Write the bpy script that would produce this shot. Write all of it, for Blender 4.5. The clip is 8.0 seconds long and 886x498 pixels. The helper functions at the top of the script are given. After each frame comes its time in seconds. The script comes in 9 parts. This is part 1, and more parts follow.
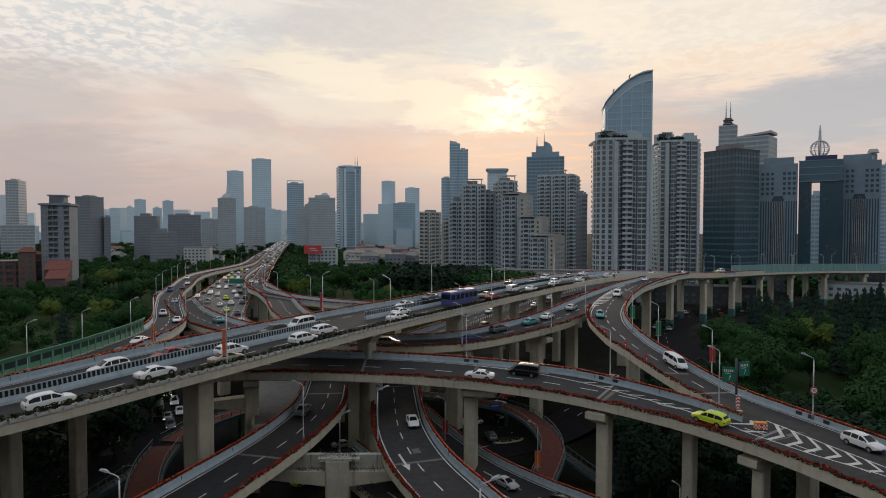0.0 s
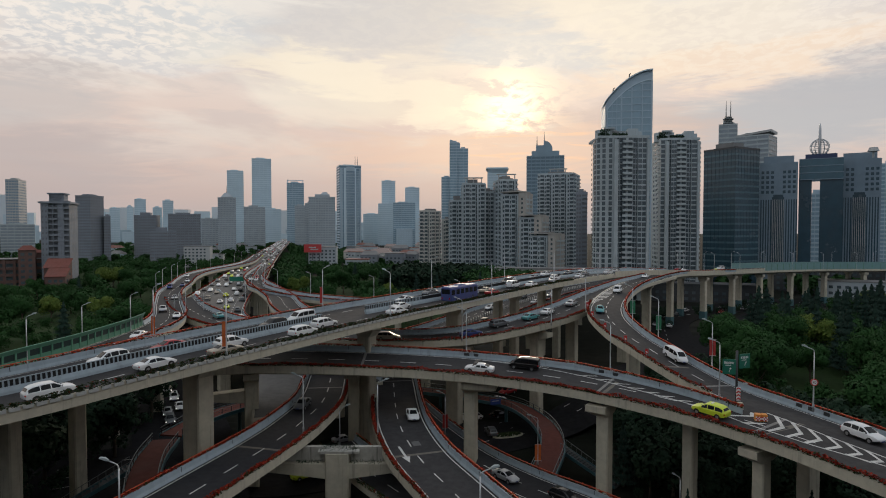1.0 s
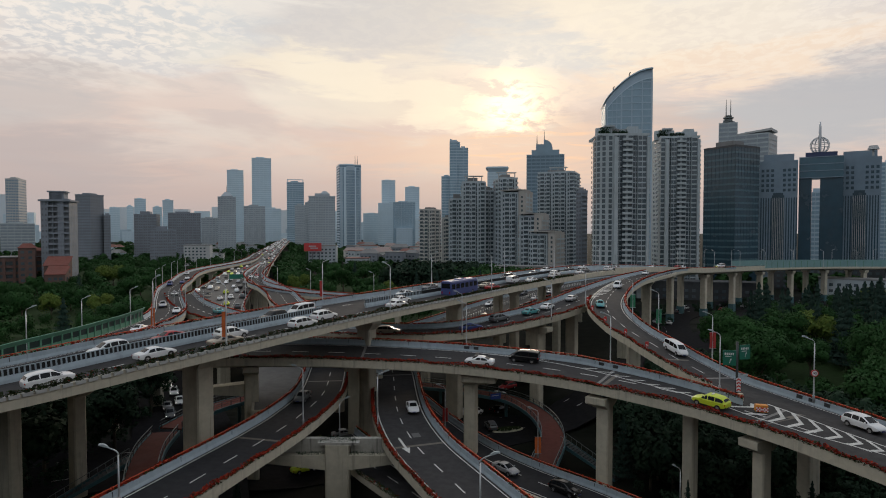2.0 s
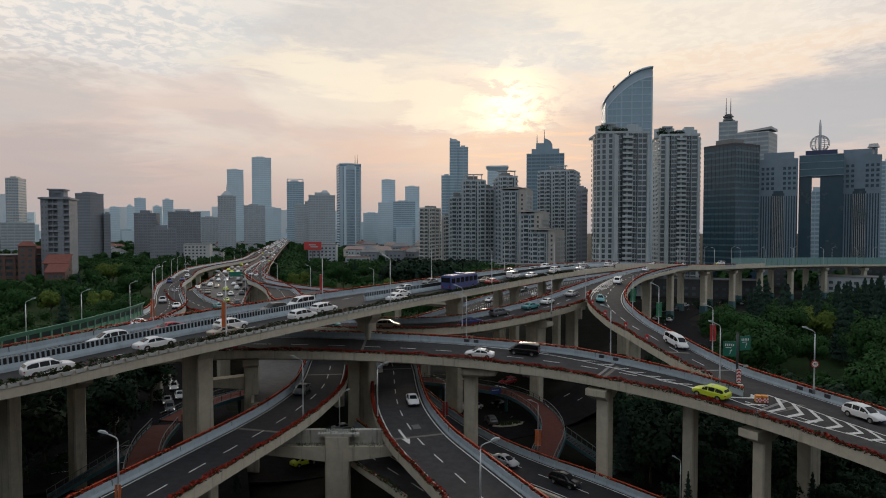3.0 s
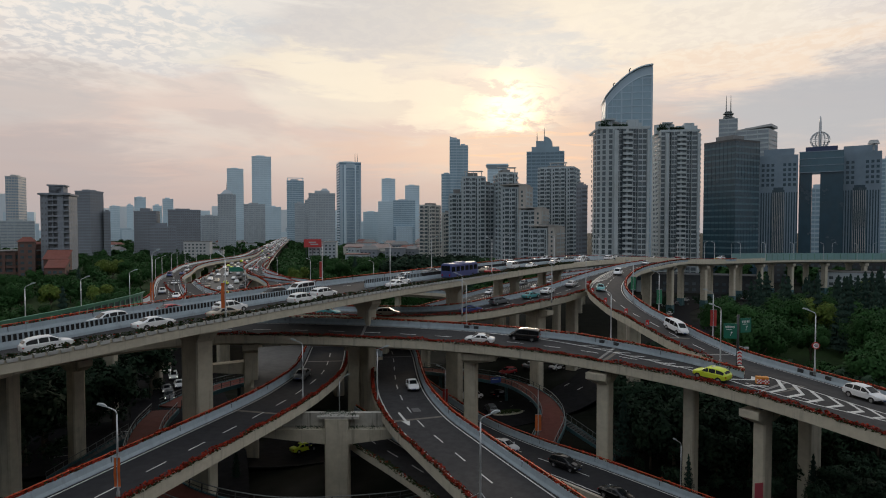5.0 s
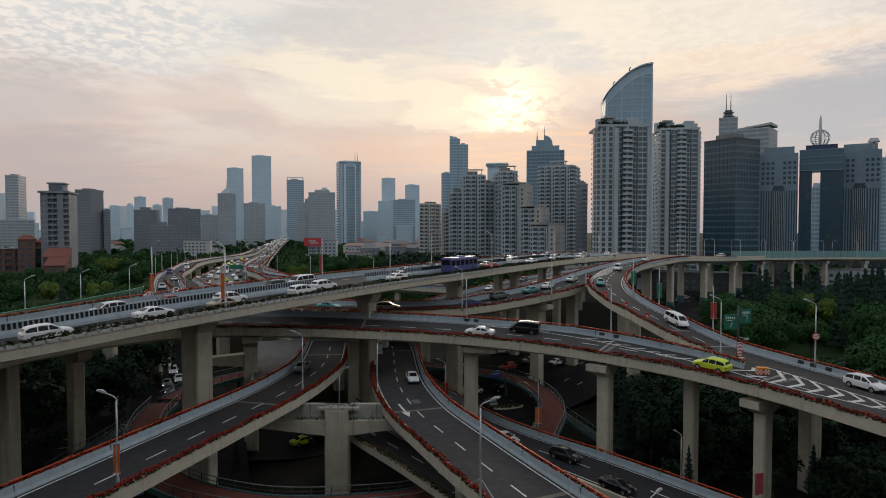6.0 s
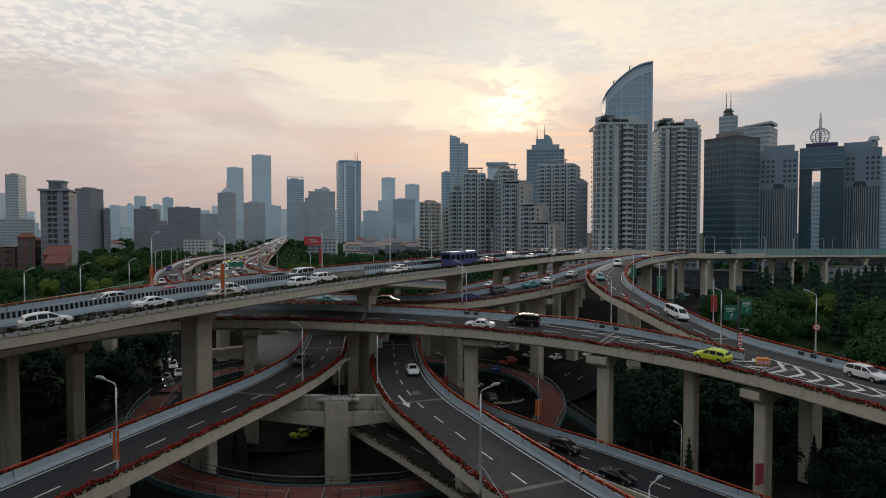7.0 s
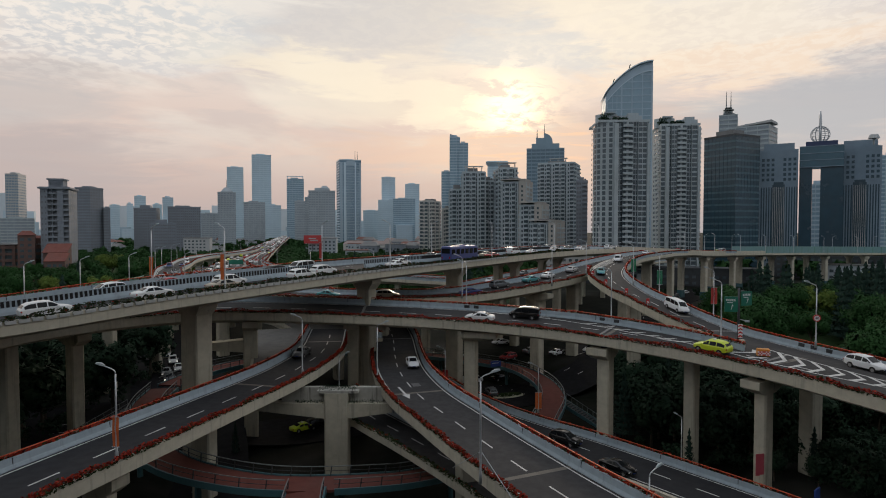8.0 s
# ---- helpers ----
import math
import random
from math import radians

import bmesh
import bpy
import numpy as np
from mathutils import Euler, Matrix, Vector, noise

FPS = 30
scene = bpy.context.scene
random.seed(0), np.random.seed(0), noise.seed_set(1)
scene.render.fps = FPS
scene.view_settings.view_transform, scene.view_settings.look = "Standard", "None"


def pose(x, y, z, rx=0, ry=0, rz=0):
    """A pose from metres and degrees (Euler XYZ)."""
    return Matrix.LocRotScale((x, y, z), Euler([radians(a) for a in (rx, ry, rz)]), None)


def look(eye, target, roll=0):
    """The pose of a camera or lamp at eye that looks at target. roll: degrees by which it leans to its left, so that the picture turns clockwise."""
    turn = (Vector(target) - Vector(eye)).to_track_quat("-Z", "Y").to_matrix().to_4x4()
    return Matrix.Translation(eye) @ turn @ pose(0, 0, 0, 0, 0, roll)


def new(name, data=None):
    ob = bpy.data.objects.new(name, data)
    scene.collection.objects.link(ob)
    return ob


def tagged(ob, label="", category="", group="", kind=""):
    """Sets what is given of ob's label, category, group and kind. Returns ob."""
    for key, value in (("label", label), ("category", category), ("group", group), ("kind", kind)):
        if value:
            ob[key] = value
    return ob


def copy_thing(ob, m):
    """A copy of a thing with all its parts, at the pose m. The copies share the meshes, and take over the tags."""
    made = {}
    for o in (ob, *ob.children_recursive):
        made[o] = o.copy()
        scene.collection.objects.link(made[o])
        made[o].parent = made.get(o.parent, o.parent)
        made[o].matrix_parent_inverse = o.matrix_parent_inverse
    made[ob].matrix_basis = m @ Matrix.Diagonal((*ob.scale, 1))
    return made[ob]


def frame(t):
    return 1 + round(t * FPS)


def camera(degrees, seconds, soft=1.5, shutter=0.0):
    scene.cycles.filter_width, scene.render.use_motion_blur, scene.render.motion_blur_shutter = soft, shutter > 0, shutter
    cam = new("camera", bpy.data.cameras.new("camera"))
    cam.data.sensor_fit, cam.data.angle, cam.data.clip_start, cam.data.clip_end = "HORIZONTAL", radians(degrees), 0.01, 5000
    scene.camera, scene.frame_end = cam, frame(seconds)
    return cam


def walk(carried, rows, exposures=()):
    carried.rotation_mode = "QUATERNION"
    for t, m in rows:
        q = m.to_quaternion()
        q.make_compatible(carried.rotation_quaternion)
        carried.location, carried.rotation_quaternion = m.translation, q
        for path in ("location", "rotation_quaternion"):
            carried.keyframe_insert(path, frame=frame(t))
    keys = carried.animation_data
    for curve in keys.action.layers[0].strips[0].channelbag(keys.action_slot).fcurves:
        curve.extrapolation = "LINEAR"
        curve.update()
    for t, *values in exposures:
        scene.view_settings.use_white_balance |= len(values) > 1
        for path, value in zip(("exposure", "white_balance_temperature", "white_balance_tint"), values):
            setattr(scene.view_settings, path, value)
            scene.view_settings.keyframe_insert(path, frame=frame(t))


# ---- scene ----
cam = camera(72, 8.0, soft=1.0)

# the drone sinks straight down over the junction, with a slow creep forward
PATH = [(t, look((0, y, z), (0, y + 100, z - 3.336))) for t, y, z in (
    (0.0, 0.00, 39.60), (0.5, 0.02, 39.11), (1.0, 0.04, 38.54), (1.5, 0.06, 37.95), (3.0, 0.11, 36.15), (3.5, 0.13, 35.57),
    (4.0, 0.15, 34.97), (4.5, 0.17, 34.36), (6.0, 0.23, 32.56), (6.5, 0.25, 31.96), (7.0, 0.27, 31.36), (7.5, 0.28, 30.78), (8.0, 0.30, 30.20))]
walk(cam, PATH, exposures=((0.0, 0.0), (8.0, 0.0)))

# ------------------------------------------------------------------ world and sun
SUN_AZ, SUN_EL = 6.4, 11.0          # degrees to the right of +Y, and above the horizon
SUN_DIR = Vector((math.sin(radians(SUN_AZ)) * math.cos(radians(SUN_EL)), math.cos(radians(SUN_AZ)) * math.cos(radians(SUN_EL)), math.sin(radians(SUN_EL))))


class Nodes:
    """Short hand for building node trees."""

    def __init__(self, tree):
        self.tree = tree
        tree.nodes.clear()

    def add(self, kind):
        return self.tree.nodes.new(kind)

    def link(self, a, b):
        self.tree.links.new(a, b)

    def put(self, socket, v):
        if isinstance(v, bpy.types.NodeSocket):
            self.link(v, socket)
        else:
            socket.default_value = v

    def math(self, op, a, b=0.0, c=None, clamp=False):
        n = self.add("ShaderNodeMath")
        n.operation, n.use_clamp = op, clamp
        self.put(n.inputs[0], a)
        self.put(n.inputs[1], b)
        if c is not None:
            self.put(n.inputs[2], c)
        return n.outputs[0]

    def vmath(self, op, a, b=(0, 0, 0)):
        n = self.add("ShaderNodeVectorMath")
        n.operation = op
        self.put(n.inputs[0], a)
        self.put(n.inputs[1], b)
        return n.outputs["Value"] if op in ("DOT_PRODUCT", "LENGTH", "DISTANCE") else n.outputs[0]

    def noise(self, vec, scale, detail=4.0, rough=0.55, distort=0.0):
        n = self.add("ShaderNodeTexNoise")
        self.put(n.inputs["Vector"], vec)
        n.inputs["Scale"].default_value, n.inputs["Detail"].default_value = scale, detail
        n.inputs["Roughness"].default_value, n.inputs["Distortion"].default_value = rough, distort
        return n.outputs["Fac"]

    def ramp(self, fac, *stops):
        n = self.add("ShaderNodeValToRGB")
        self.put(n.inputs[0], fac)
        e = n.color_ramp.elements
        while len(e) < len(stops):
            e.new(0.5)
        for el, (p, c) in zip(e, stops):
            el.position = p
            el.color = (c, c, c, 1) if isinstance(c, (int, float)) else (*c, 1)
        return n.outputs[0]

    def mix(self, fac, a, b, blend="MIX"):
        n = self.add("ShaderNodeMix")
        n.data_type, n.blend_type = "RGBA", blend
        self.put(n.inputs[0], fac)
        for s, v in ((n.inputs[6], a), (n.inputs[7], b)):
            self.put(s, (*v, 1) if isinstance(v, tuple) and len(v) == 3 else v)
        return n.outputs[2]

    def smooth(self, v, a, b):
        n = self.add("ShaderNodeMapRange")
        n.interpolation_type = "SMOOTHSTEP"
        self.put(n.inputs[0], v)
        n.inputs[1].default_value, n.inputs[2].default_value = a, b
        return n.outputs[0]


def make_world():
    world = bpy.data.worlds.new("dusk_sky")
    scene.world = world
    world.use_nodes = True
    n = Nodes(world.node_tree)
    way = n.add("ShaderNodeTexCoord").outputs["Generated"]
    xyz = n.add("ShaderNodeSeparateXYZ")
    n.link(way, xyz.inputs[0])
    x, y, z = xyz.outputs
    up = n.math("MAXIMUM", z, 0.0)
    # clear air: pink haze low down, pale grey-blue higher up
    air = n.ramp(up, (0.0, (0.46, 0.42, 0.42)), (0.05, (0.59, 0.46, 0.42)), (0.12, (0.73, 0.56, 0.49)), (0.20, (0.78, 0.65, 0.58)), (0.33, (0.81, 0.77, 0.73)), (1.0, (0.40, 0.47, 0.56)))
    back = n.smooth(y, 0.75, -0.5)
    air = n.mix(back, air, n.ramp(up, (0.0, (0.26, 0.31, 0.38)), (0.3, (0.38, 0.47, 0.58)), (1.0, (0.41, 0.52, 0.67))))
    # cloud sheet, seen in perspective
    div = n.math("ADD", up, 0.10)
    flat = n.add("ShaderNodeCombineXYZ")
    n.link(n.math("DIVIDE", x, div), flat.inputs[0])
    n.link(n.math("DIVIDE", y, div), flat.inputs[1])
    flat = flat.outputs[0]
    big = n.noise(flat, 0.62, 5.0, 0.55, 0.6)
    fine = n.noise(n.vmath("MULTIPLY", flat, (1.0, 0.92, 1.0)), 17.0, 5.0, 0.6, 0.5)
    tufts = n.noise(n.vmath("MULTIPLY", flat, (1.0, 1.9, 1.0)), 1.7, 7.0, 0.62, 1.0)
    streak = n.noise(n.vmath("MULTIPLY", way, (5.0, 5.0, 26.0)), 1.0, 6.0, 0.6, 0.5)
    near = n.math("MAXIMUM", n.vmath("DOT_PRODUCT", way, tuple(SUN_DIR)), 0.0)
    warm = n.math("POWER", near, 14.0)
    high = n.smooth(up, 0.05, 0.22)
    # slope east-west and up, shaken by noise so that the cloud edges fray
    fwd = n.math("MAXIMUM", y, 0.08)
    shake = n.math("MULTIPLY", n.math("SUBTRACT", tufts, 0.5), 0.30)
    shake2 = n.math("MULTIPLY", n.math("SUBTRACT", streak, 0.5), 0.16)
    px = n.math("ADD", n.math("DIVIDE", x, fwd), shake)
    pz = n.math("ADD", n.math("DIVIDE", z, fwd), shake2)

    def mass(cx, cz, rx, rz, lean=0.0):
        dx = n.math("DIVIDE", n.math("SUBTRACT", px, cx), rx)
        dz = n.math("DIVIDE", n.math("SUBTRACT", n.math("SUBTRACT", pz, cz), n.math("MULTIPLY", n.math("SUBTRACT", px, cx), lean)), rz)
        return n.smooth(n.math("ADD", n.math("MULTIPLY", dx, dx), n.math("MULTIPLY", dz, dz)), 1.5, 0.25)
    cloud_light = n.mix(warm, (0.93, 0.87, 0.78), (1.0, 0.88, 0.66))
    cloud_grey = n.mix(warm, (0.50, 0.49, 0.50), (0.68, 0.60, 0.55))
    m_big = n.math("MULTIPLY", n.smooth(big, 0.42, 0.60), high)
    m_grey = n.math("MULTIPLY", n.smooth(streak, 0.58, 0.42), n.smooth(up, 0.0, 0.14))
    herd = n.math("MAXIMUM", mass(-0.60, 0.335, 0.25, 0.10), n.math("MULTIPLY", mass(0.50, 0.32, 0.30, 0.10), 0.6))
    m_fine = n.math("MULTIPLY", n.math("MULTIPLY", n.smooth(fine, 0.42, 0.60), n.smooth(up, 0.17, 0.27)), n.math("MULTIPLY_ADD", herd, 0.85, 0.12))
    sky = n.mix(n.math("MULTIPLY", m_grey, 0.32), air, cloud_grey)
    sky = n.mix(n.math("MULTIPLY", m_big, 0.6), sky, cloud_light)
    # the bright band under the sun's cloud, and the grey banks round it
    sky = n.mix(n.math("MULTIPLY", mass(-0.12, 0.235, 0.36, 0.034, -0.24), 0.65), sky, (1.0, 0.88, 0.69))
    sky = n.mix(n.math("MULTIPLY", mass(0.36, 0.33, 0.34, 0.075, 0.0), 0.55), sky, (0.96, 0.85, 0.70))
    sky = n.mix(n.math("MULTIPLY", mass(-0.10, 0.335, 0.26, 0.055, 0.0), 0.75), sky, (0.64, 0.61, 0.60))
    sky = n.mix(n.math("MULTIPLY", mass(0.62, 0.200, 0.30, 0.080, 0.20), 0.85), sky, (0.485, 0.495, 0.52))
    sky = n.mix(n.math("MULTIPLY", mass(0.50, 0.285, 0.30, 0.030, 0.20), 0.60), sky, (0.97, 0.76, 0.58))
    sky = n.mix(n.math("MULTIPLY", mass(0.15, 0.290, 0.13, 0.038, -0.1), 0.65), sky, (0.64, 0.655, 0.67))
    sky = n.mix(n.math("MULTIPLY", mass(-0.72, 0.09, 0.26, 0.085, 0.0), 0.55), sky, (0.47, 0.42, 0.42))
    sky = n.mix(n.math("MULTIPLY", mass(0.27, 0.125, 0.22, 0.070, 0.0), 0.80), sky, (0.62, 0.50, 0.455))
    sky = n.mix(n.math("MULTIPLY", mass(-0.72, 0.215, 0.20, 0.050, 0.0), 0.60), sky, (0.55, 0.52, 0.51))
    sky = n.mix(n.math("MULTIPLY", mass(-0.52, 0.325, 0.24, 0.070, 0.0), 0.55), sky, (0.65, 0.69, 0.715))
    sky = n.mix(n.math("MULTIPLY", mass(0.10, 0.125, 0.30, 0.040, 0.0), 0.62), sky, (0.82, 0.58, 0.45))
    sky = n.mix(n.math("MULTIPLY", m_fine, 0.80), sky, n.mix(warm, (0.97, 0.88, 0.79), (1.0, 0.89, 0.70)))
    # the sun's glow through the cloud, broken by it
    rag = n.noise(n.vmath("MULTIPLY", way, (20.0, 20.0, 46.0)), 1.0, 6.0, 0.64, 0.35)
    veil = n.math("MULTIPLY_ADD", n.smooth(rag, 0.44, 0.56), 0.95, 0.05)
    edge = n.math("ADD", n.math("DIVIDE", z, fwd), n.math("MULTIPLY", n.math("SUBTRACT", rag, 0.5), 0.07))
    base = n.smooth(edge, 0.150, 0.166)
    ribs = n.math("MULTIPLY", n.smooth(n.noise(n.vmath("MULTIPLY", way, (7.0, 7.0, 90.0)), 1.0, 5.0, 0.6, 0.4), 0.55, 0.68), 0.42)
    veil = n.math("MULTIPLY", veil, n.math("MAXIMUM", base, ribs))
    glow = n.math("ADD", n.math("MULTIPLY", n.math("POWER", near, 90.0), 0.05), n.math("MULTIPLY", n.math("ADD", n.math("MULTIPLY", n.math("POWER", near, 420.0), 0.50), n.math("MULTIPLY", n.math("POWER", near, 1800.0), 1.2)), veil))
    sky = n.mix(1.0, sky, n.mix(glow, (0.0, 0.0, 0.0), (1.0, 0.70, 0.32)), "ADD")
    shred = n.math("MULTIPLY", mass(0.13, 0.135, 0.11, 0.035), n.smooth(n.noise(n.vmath("MULTIPLY", way, (9.0, 9.0, 80.0)), 1.0, 5.0, 0.62, 0.6), 0.50, 0.62))
    sky = n.mix(n.math("MULTIPLY", shred, 0.75), sky, (1.0, 0.63, 0.40))
    sky = n.mix(n.smooth(z, -0.002, -0.03), sky, (0.08, 0.08, 0.09))
    bg = n.add("ShaderNodeBackground")
    n.link(sky, bg.inputs[0])
    bg.inputs[1].default_value = 1.0
    clear = n.add("ShaderNodeTexSky")
    clear.sky_type, clear.sun_disc, clear.dust_density = "NISHITA", False, 4.0
    clear.sun_elevation, clear.sun_rotation = radians(SUN_EL), radians(SUN_AZ)
    bg2 = n.add("ShaderNodeBackground")
    n.link(clear.outputs[0], bg2.inputs[0])
    bg2.inputs[1].default_value = 0.05
    both = n.add("ShaderNodeMixShader")
    both.inputs[0].default_value = 0.03
    n.link(bg.outputs[0], both.inputs[1])
    n.link(bg2.outputs[0], both.inputs[2])
    n.link(both.outputs[0], n.add("ShaderNodeOutputWorld").inputs[0])


make_world()
sun_data = bpy.data.lights.new("sun", "SUN")
sun_data.energy, sun_data.angle, sun_data.color = 0.7, radians(12), (1.0, 0.84, 0.66)
sun = new("sun", sun_data)
sun.matrix_world = look(SUN_DIR * 500, (0, 0, 0))

# ------------------------------------------------------------------ materials


def surface(name, colour, rough=0.8, metal=0.0, vary=0.25, grain=3.0, stain=0.12, bump=0.15, coat=0.0, spread=0.0, dirt=(0.09, 0.085, 0.08), streak=0.0, shine=0.5):
    """A procedural surface with fine grain, broad stains, optional rain streaks and light relief, in metres of the world."""
    m = bpy.data.materials.new(name)
    m.use_nodes = True
    n = Nodes(m.node_tree)
    pos = n.add("ShaderNodeNewGeometry").outputs["Position"]
    small = n.noise(pos, grain, 5.0, 0.6)
    broad = n.noise(pos, stain, 4.0, 0.6, 0.4)
    col = n.mix(n.math("MULTIPLY", n.smooth(small, 0.35, 0.7), vary), colour, tuple(c * 0.55 for c in colour))
    col = n.mix(n.math("MULTIPLY", n.smooth(broad, 0.45, 0.72), vary * 1.3), col, tuple(0.5 * c + 0.5 * d for c, d in zip(colour, dirt)))
    if streak:
        drip = n.noise(n.vmath("MULTIPLY", pos, (1.0, 1.0, 0.06)), 1.6, 4.0, 0.65)
        col = n.mix(n.math("MULTIPLY", n.smooth(drip, 0.52, 0.72), streak), col, dirt)
    if spread:
        r = n.add("ShaderNodeObjectInfo").outputs["Random"]
        col = n.mix(n.math("MULTIPLY", r, spread), col, tuple(c * 0.4 for c in colour))
    b = n.add("ShaderNodeBsdfPrincipled")
    n.link(col, b.inputs["Base Color"])
    n.link(n.math("MULTIPLY_ADD", small, 0.2, rough - 0.1, clamp=True), b.inputs["Roughness"])
    b.inputs["Metallic"].default_value = metal
    b.inputs["Coat Weight"].default_value, b.inputs["Specular IOR Level"].default_value = coat, shine
    if bump:
        r = n.add("ShaderNodeBump")
        r.inputs["Strength"].default_value, r.inputs["Distance"].default_value = bump, 0.05
        n.link(small, r.inputs["Height"])
        n.link(r.outputs[0], b.inputs["Normal"])
    n.link(b.outputs[0], n.add("ShaderNodeOutputMaterial").inputs[0])
    return m


def plain(name, colour, rough=0.5, metal=0.0, coat=0.0, glow=0.0):
    m = bpy.data.materials.new(name)
    m.use_nodes = True
    b = m.node_tree.nodes["Principled BSDF"]
    b.inputs["Base Color"].default_value = (*colour, 1)
    b.inputs["Roughness"].default_value, b.inputs["Metallic"].default_value, b.inputs["Coat Weight"].default_value = rough, metal, coat
    if glow:
        b.inputs["Emission Color"].default_value, b.inputs["Emission Strength"].default_value = (*colour, 1), glow
    return m


def foliage(name, colour, other):
    """Leaves: hue from clump to clump and from tree to tree."""
    m = bpy.data.materials.new(name)
    m.use_nodes = True
    n = Nodes(m.node_tree)
    isl = n.add("ShaderNodeNewGeometry").outputs["Random Per Island"]
    obj = n.add("ShaderNodeObjectInfo").outputs["Random"]
    col = n.mix(isl, colour, other)
    col = n.mix(n.math("MULTIPLY", obj, 0.55), col, tuple(c * 0.45 for c in colour))
    b = n.add("ShaderNodeBsdfPrincipled")
    n.link(col, b.inputs["Base Color"])
    b.inputs["Roughness"].default_value, b.inputs["Specular IOR Level"].default_value = 0.85, 0.12
    n.link(b.outputs[0], n.add("ShaderNodeOutputMaterial").inputs[0])
    return m


ASPHALT = surface("asphalt", (0.042, 0.041, 0.043), 0.85, vary=0.5, grain=1.1, stain=0.10, dirt=(0.022, 0.022, 0.024), shine=0.25)
CONCRETE = surface("cream_concrete", (0.54, 0.50, 0.40), 0.85, vary=0.3, grain=1.2, stain=0.10, streak=0.4, dirt=(0.15, 0.14, 0.12))
PIER_CONCRETE = surface("pier_concrete", (0.53, 0.49, 0.39), 0.85, vary=0.35, grain=0.9, stain=0.12, streak=0.45, dirt=(0.14, 0.13, 0.11))
BARRIER = surface("pale_blue_barrier_paint", (0.34, 0.41, 0.46), 0.7, vary=0.3, grain=1.0, streak=0.35, dirt=(0.16, 0.17, 0.18))
MARKING = surface("road_marking_paint", (0.62, 0.62, 0.60), 0.7, vary=0.5, grain=3.0, stain=0.6, bump=0.0, dirt=(0.1, 0.1, 0.1))
JOINT = surface("expansion_joint", (0.19, 0.185, 0.18), 0.7, grain=2.0)
RED_RAIL = surface("red_painted_rail", (0.60, 0.09, 0.03), 0.5, vary=0.2, grain=2.0)
ASPHALT_NEW = surface("new_dark_asphalt", (0.020, 0.021, 0.025), 0.8, vary=0.4, grain=1.1, stain=0.10, dirt=(0.03, 0.03, 0.03), shine=0.3)
ASPHALT_PALE = surface("pale_asphalt", (0.14, 0.135, 0.128), 0.85, vary=0.4, grain=0.9, stain=0.2, dirt=(0.05, 0.05, 0.05), shine=0.3)
FLOWER = foliage("red_flowers", (0.42, 0.046, 0.022), (0.16, 0.018, 0.014))
SHRUB = foliage("planter_leaves", (0.026, 0.050, 0.018), (0.055, 0.065, 0.024))
PLANTER = surface("white_planter_box", (0.55, 0.56, 0.55), 0.6, vary=0.3, grain=2.0)
# ground and street colours go below true asphalt, imitating shade under the decks
GROUND = surface("shade_dark_ground", (0.011, 0.013, 0.009), 0.95, vary=0.6, grain=0.25, stain=0.03, shine=0.1)
STREET = surface("shade_dark_asphalt", (0.018, 0.018, 0.020), 0.85, vary=0.5, grain=0.8, stain=0.06, dirt=(0.015, 0.015, 0.015), shine=0.06)
GRASS = surface("grass", (0.026, 0.050, 0.016), 0.95, vary=0.5, grain=0.8, stain=0.08, dirt=(0.02, 0.02, 0.015), shine=0.1)
BRICK_RED = surface("red_brown_walkway", (0.14, 0.045, 0.035), 0.85, vary=0.3, grain=1.0, shine=0.2)
TEAL = surface("teal_painted_steel", (0.05, 0.13, 0.15), 0.5, vary=0.2)
GREEN_WALL = surface("green_noise_wall", (0.10, 0.27, 0.18), 0.5, vary=0.2, grain=1.0, streak=0.2)
GREEN_PANEL = plain("tinted_wall_panel", (0.014, 0.032, 0.028), 0.35)
STEEL = surface("galvanised_steel", (0.50, 0.52, 0.54), 0.4, metal=0.6, vary=0.15, bump=0.0)
RAIL_GREY = surface("grey_rail_paint", (0.16, 0.18, 0.18), 0.5, vary=0.2, bump=0.0)
DARK_STEEL = surface("dark_steel", (0.05, 0.055, 0.06), 0.5, metal=0.3, vary=0.15, bump=0.0)
LEAF_A = foliage("leaves_deep_green", (0.026, 0.078, 0.022), (0.037, 0.098, 0.028))
LEAF_B = foliage("leaves_light_green", (0.085, 0.150, 0.030), (0.15, 0.19, 0.040))
# very dark leaf tone; below the flyovers it stands in for deck shade
LEAF_C = foliage("leaves_dark_shaded", (0.018, 0.042, 0.025), (0.031, 0.058, 0.032))
LEAF_D = foliage("needles_blue_green", (0.020, 0.046, 0.036), (0.033, 0.062, 0.046))
BARK = surface("bark", (0.09, 0.07, 0.05), 0.95, vary=0.4, grain=6.0)
# ------------------------------------------------------------------ mesh helpers


def mesh(name, verts, faces, mats, slots=None, smooth=False):
    me = bpy.data.meshes.new(name)
    me.from_pydata([tuple(v) for v in verts], [], faces)
    for m in (mats if isinstance(mats, (list, tuple)) else [mats]):
        me.materials.append(m)
    if slots:
        me.polygons.foreach_set("material_index", slots)
    if smooth:
        me.polygons.foreach_set("use_smooth", [True] * len(faces))
    me.update()
    return me


def part(name, data, parent, label="", at=None, kind=""):
    """Links mesh data as one part under a thing or a part."""
    ob = new(name, data)
    ob.parent = parent
    if at is not None:
        ob.matrix_basis = at
    return tagged(ob, label, kind=kind)


def thing(name, label, category, group="", kind="", at=None, data=None):
    ob = new(name, data)
    if at is not None:
        ob.matrix_basis = at
    return tagged(ob, label, category, group, kind)


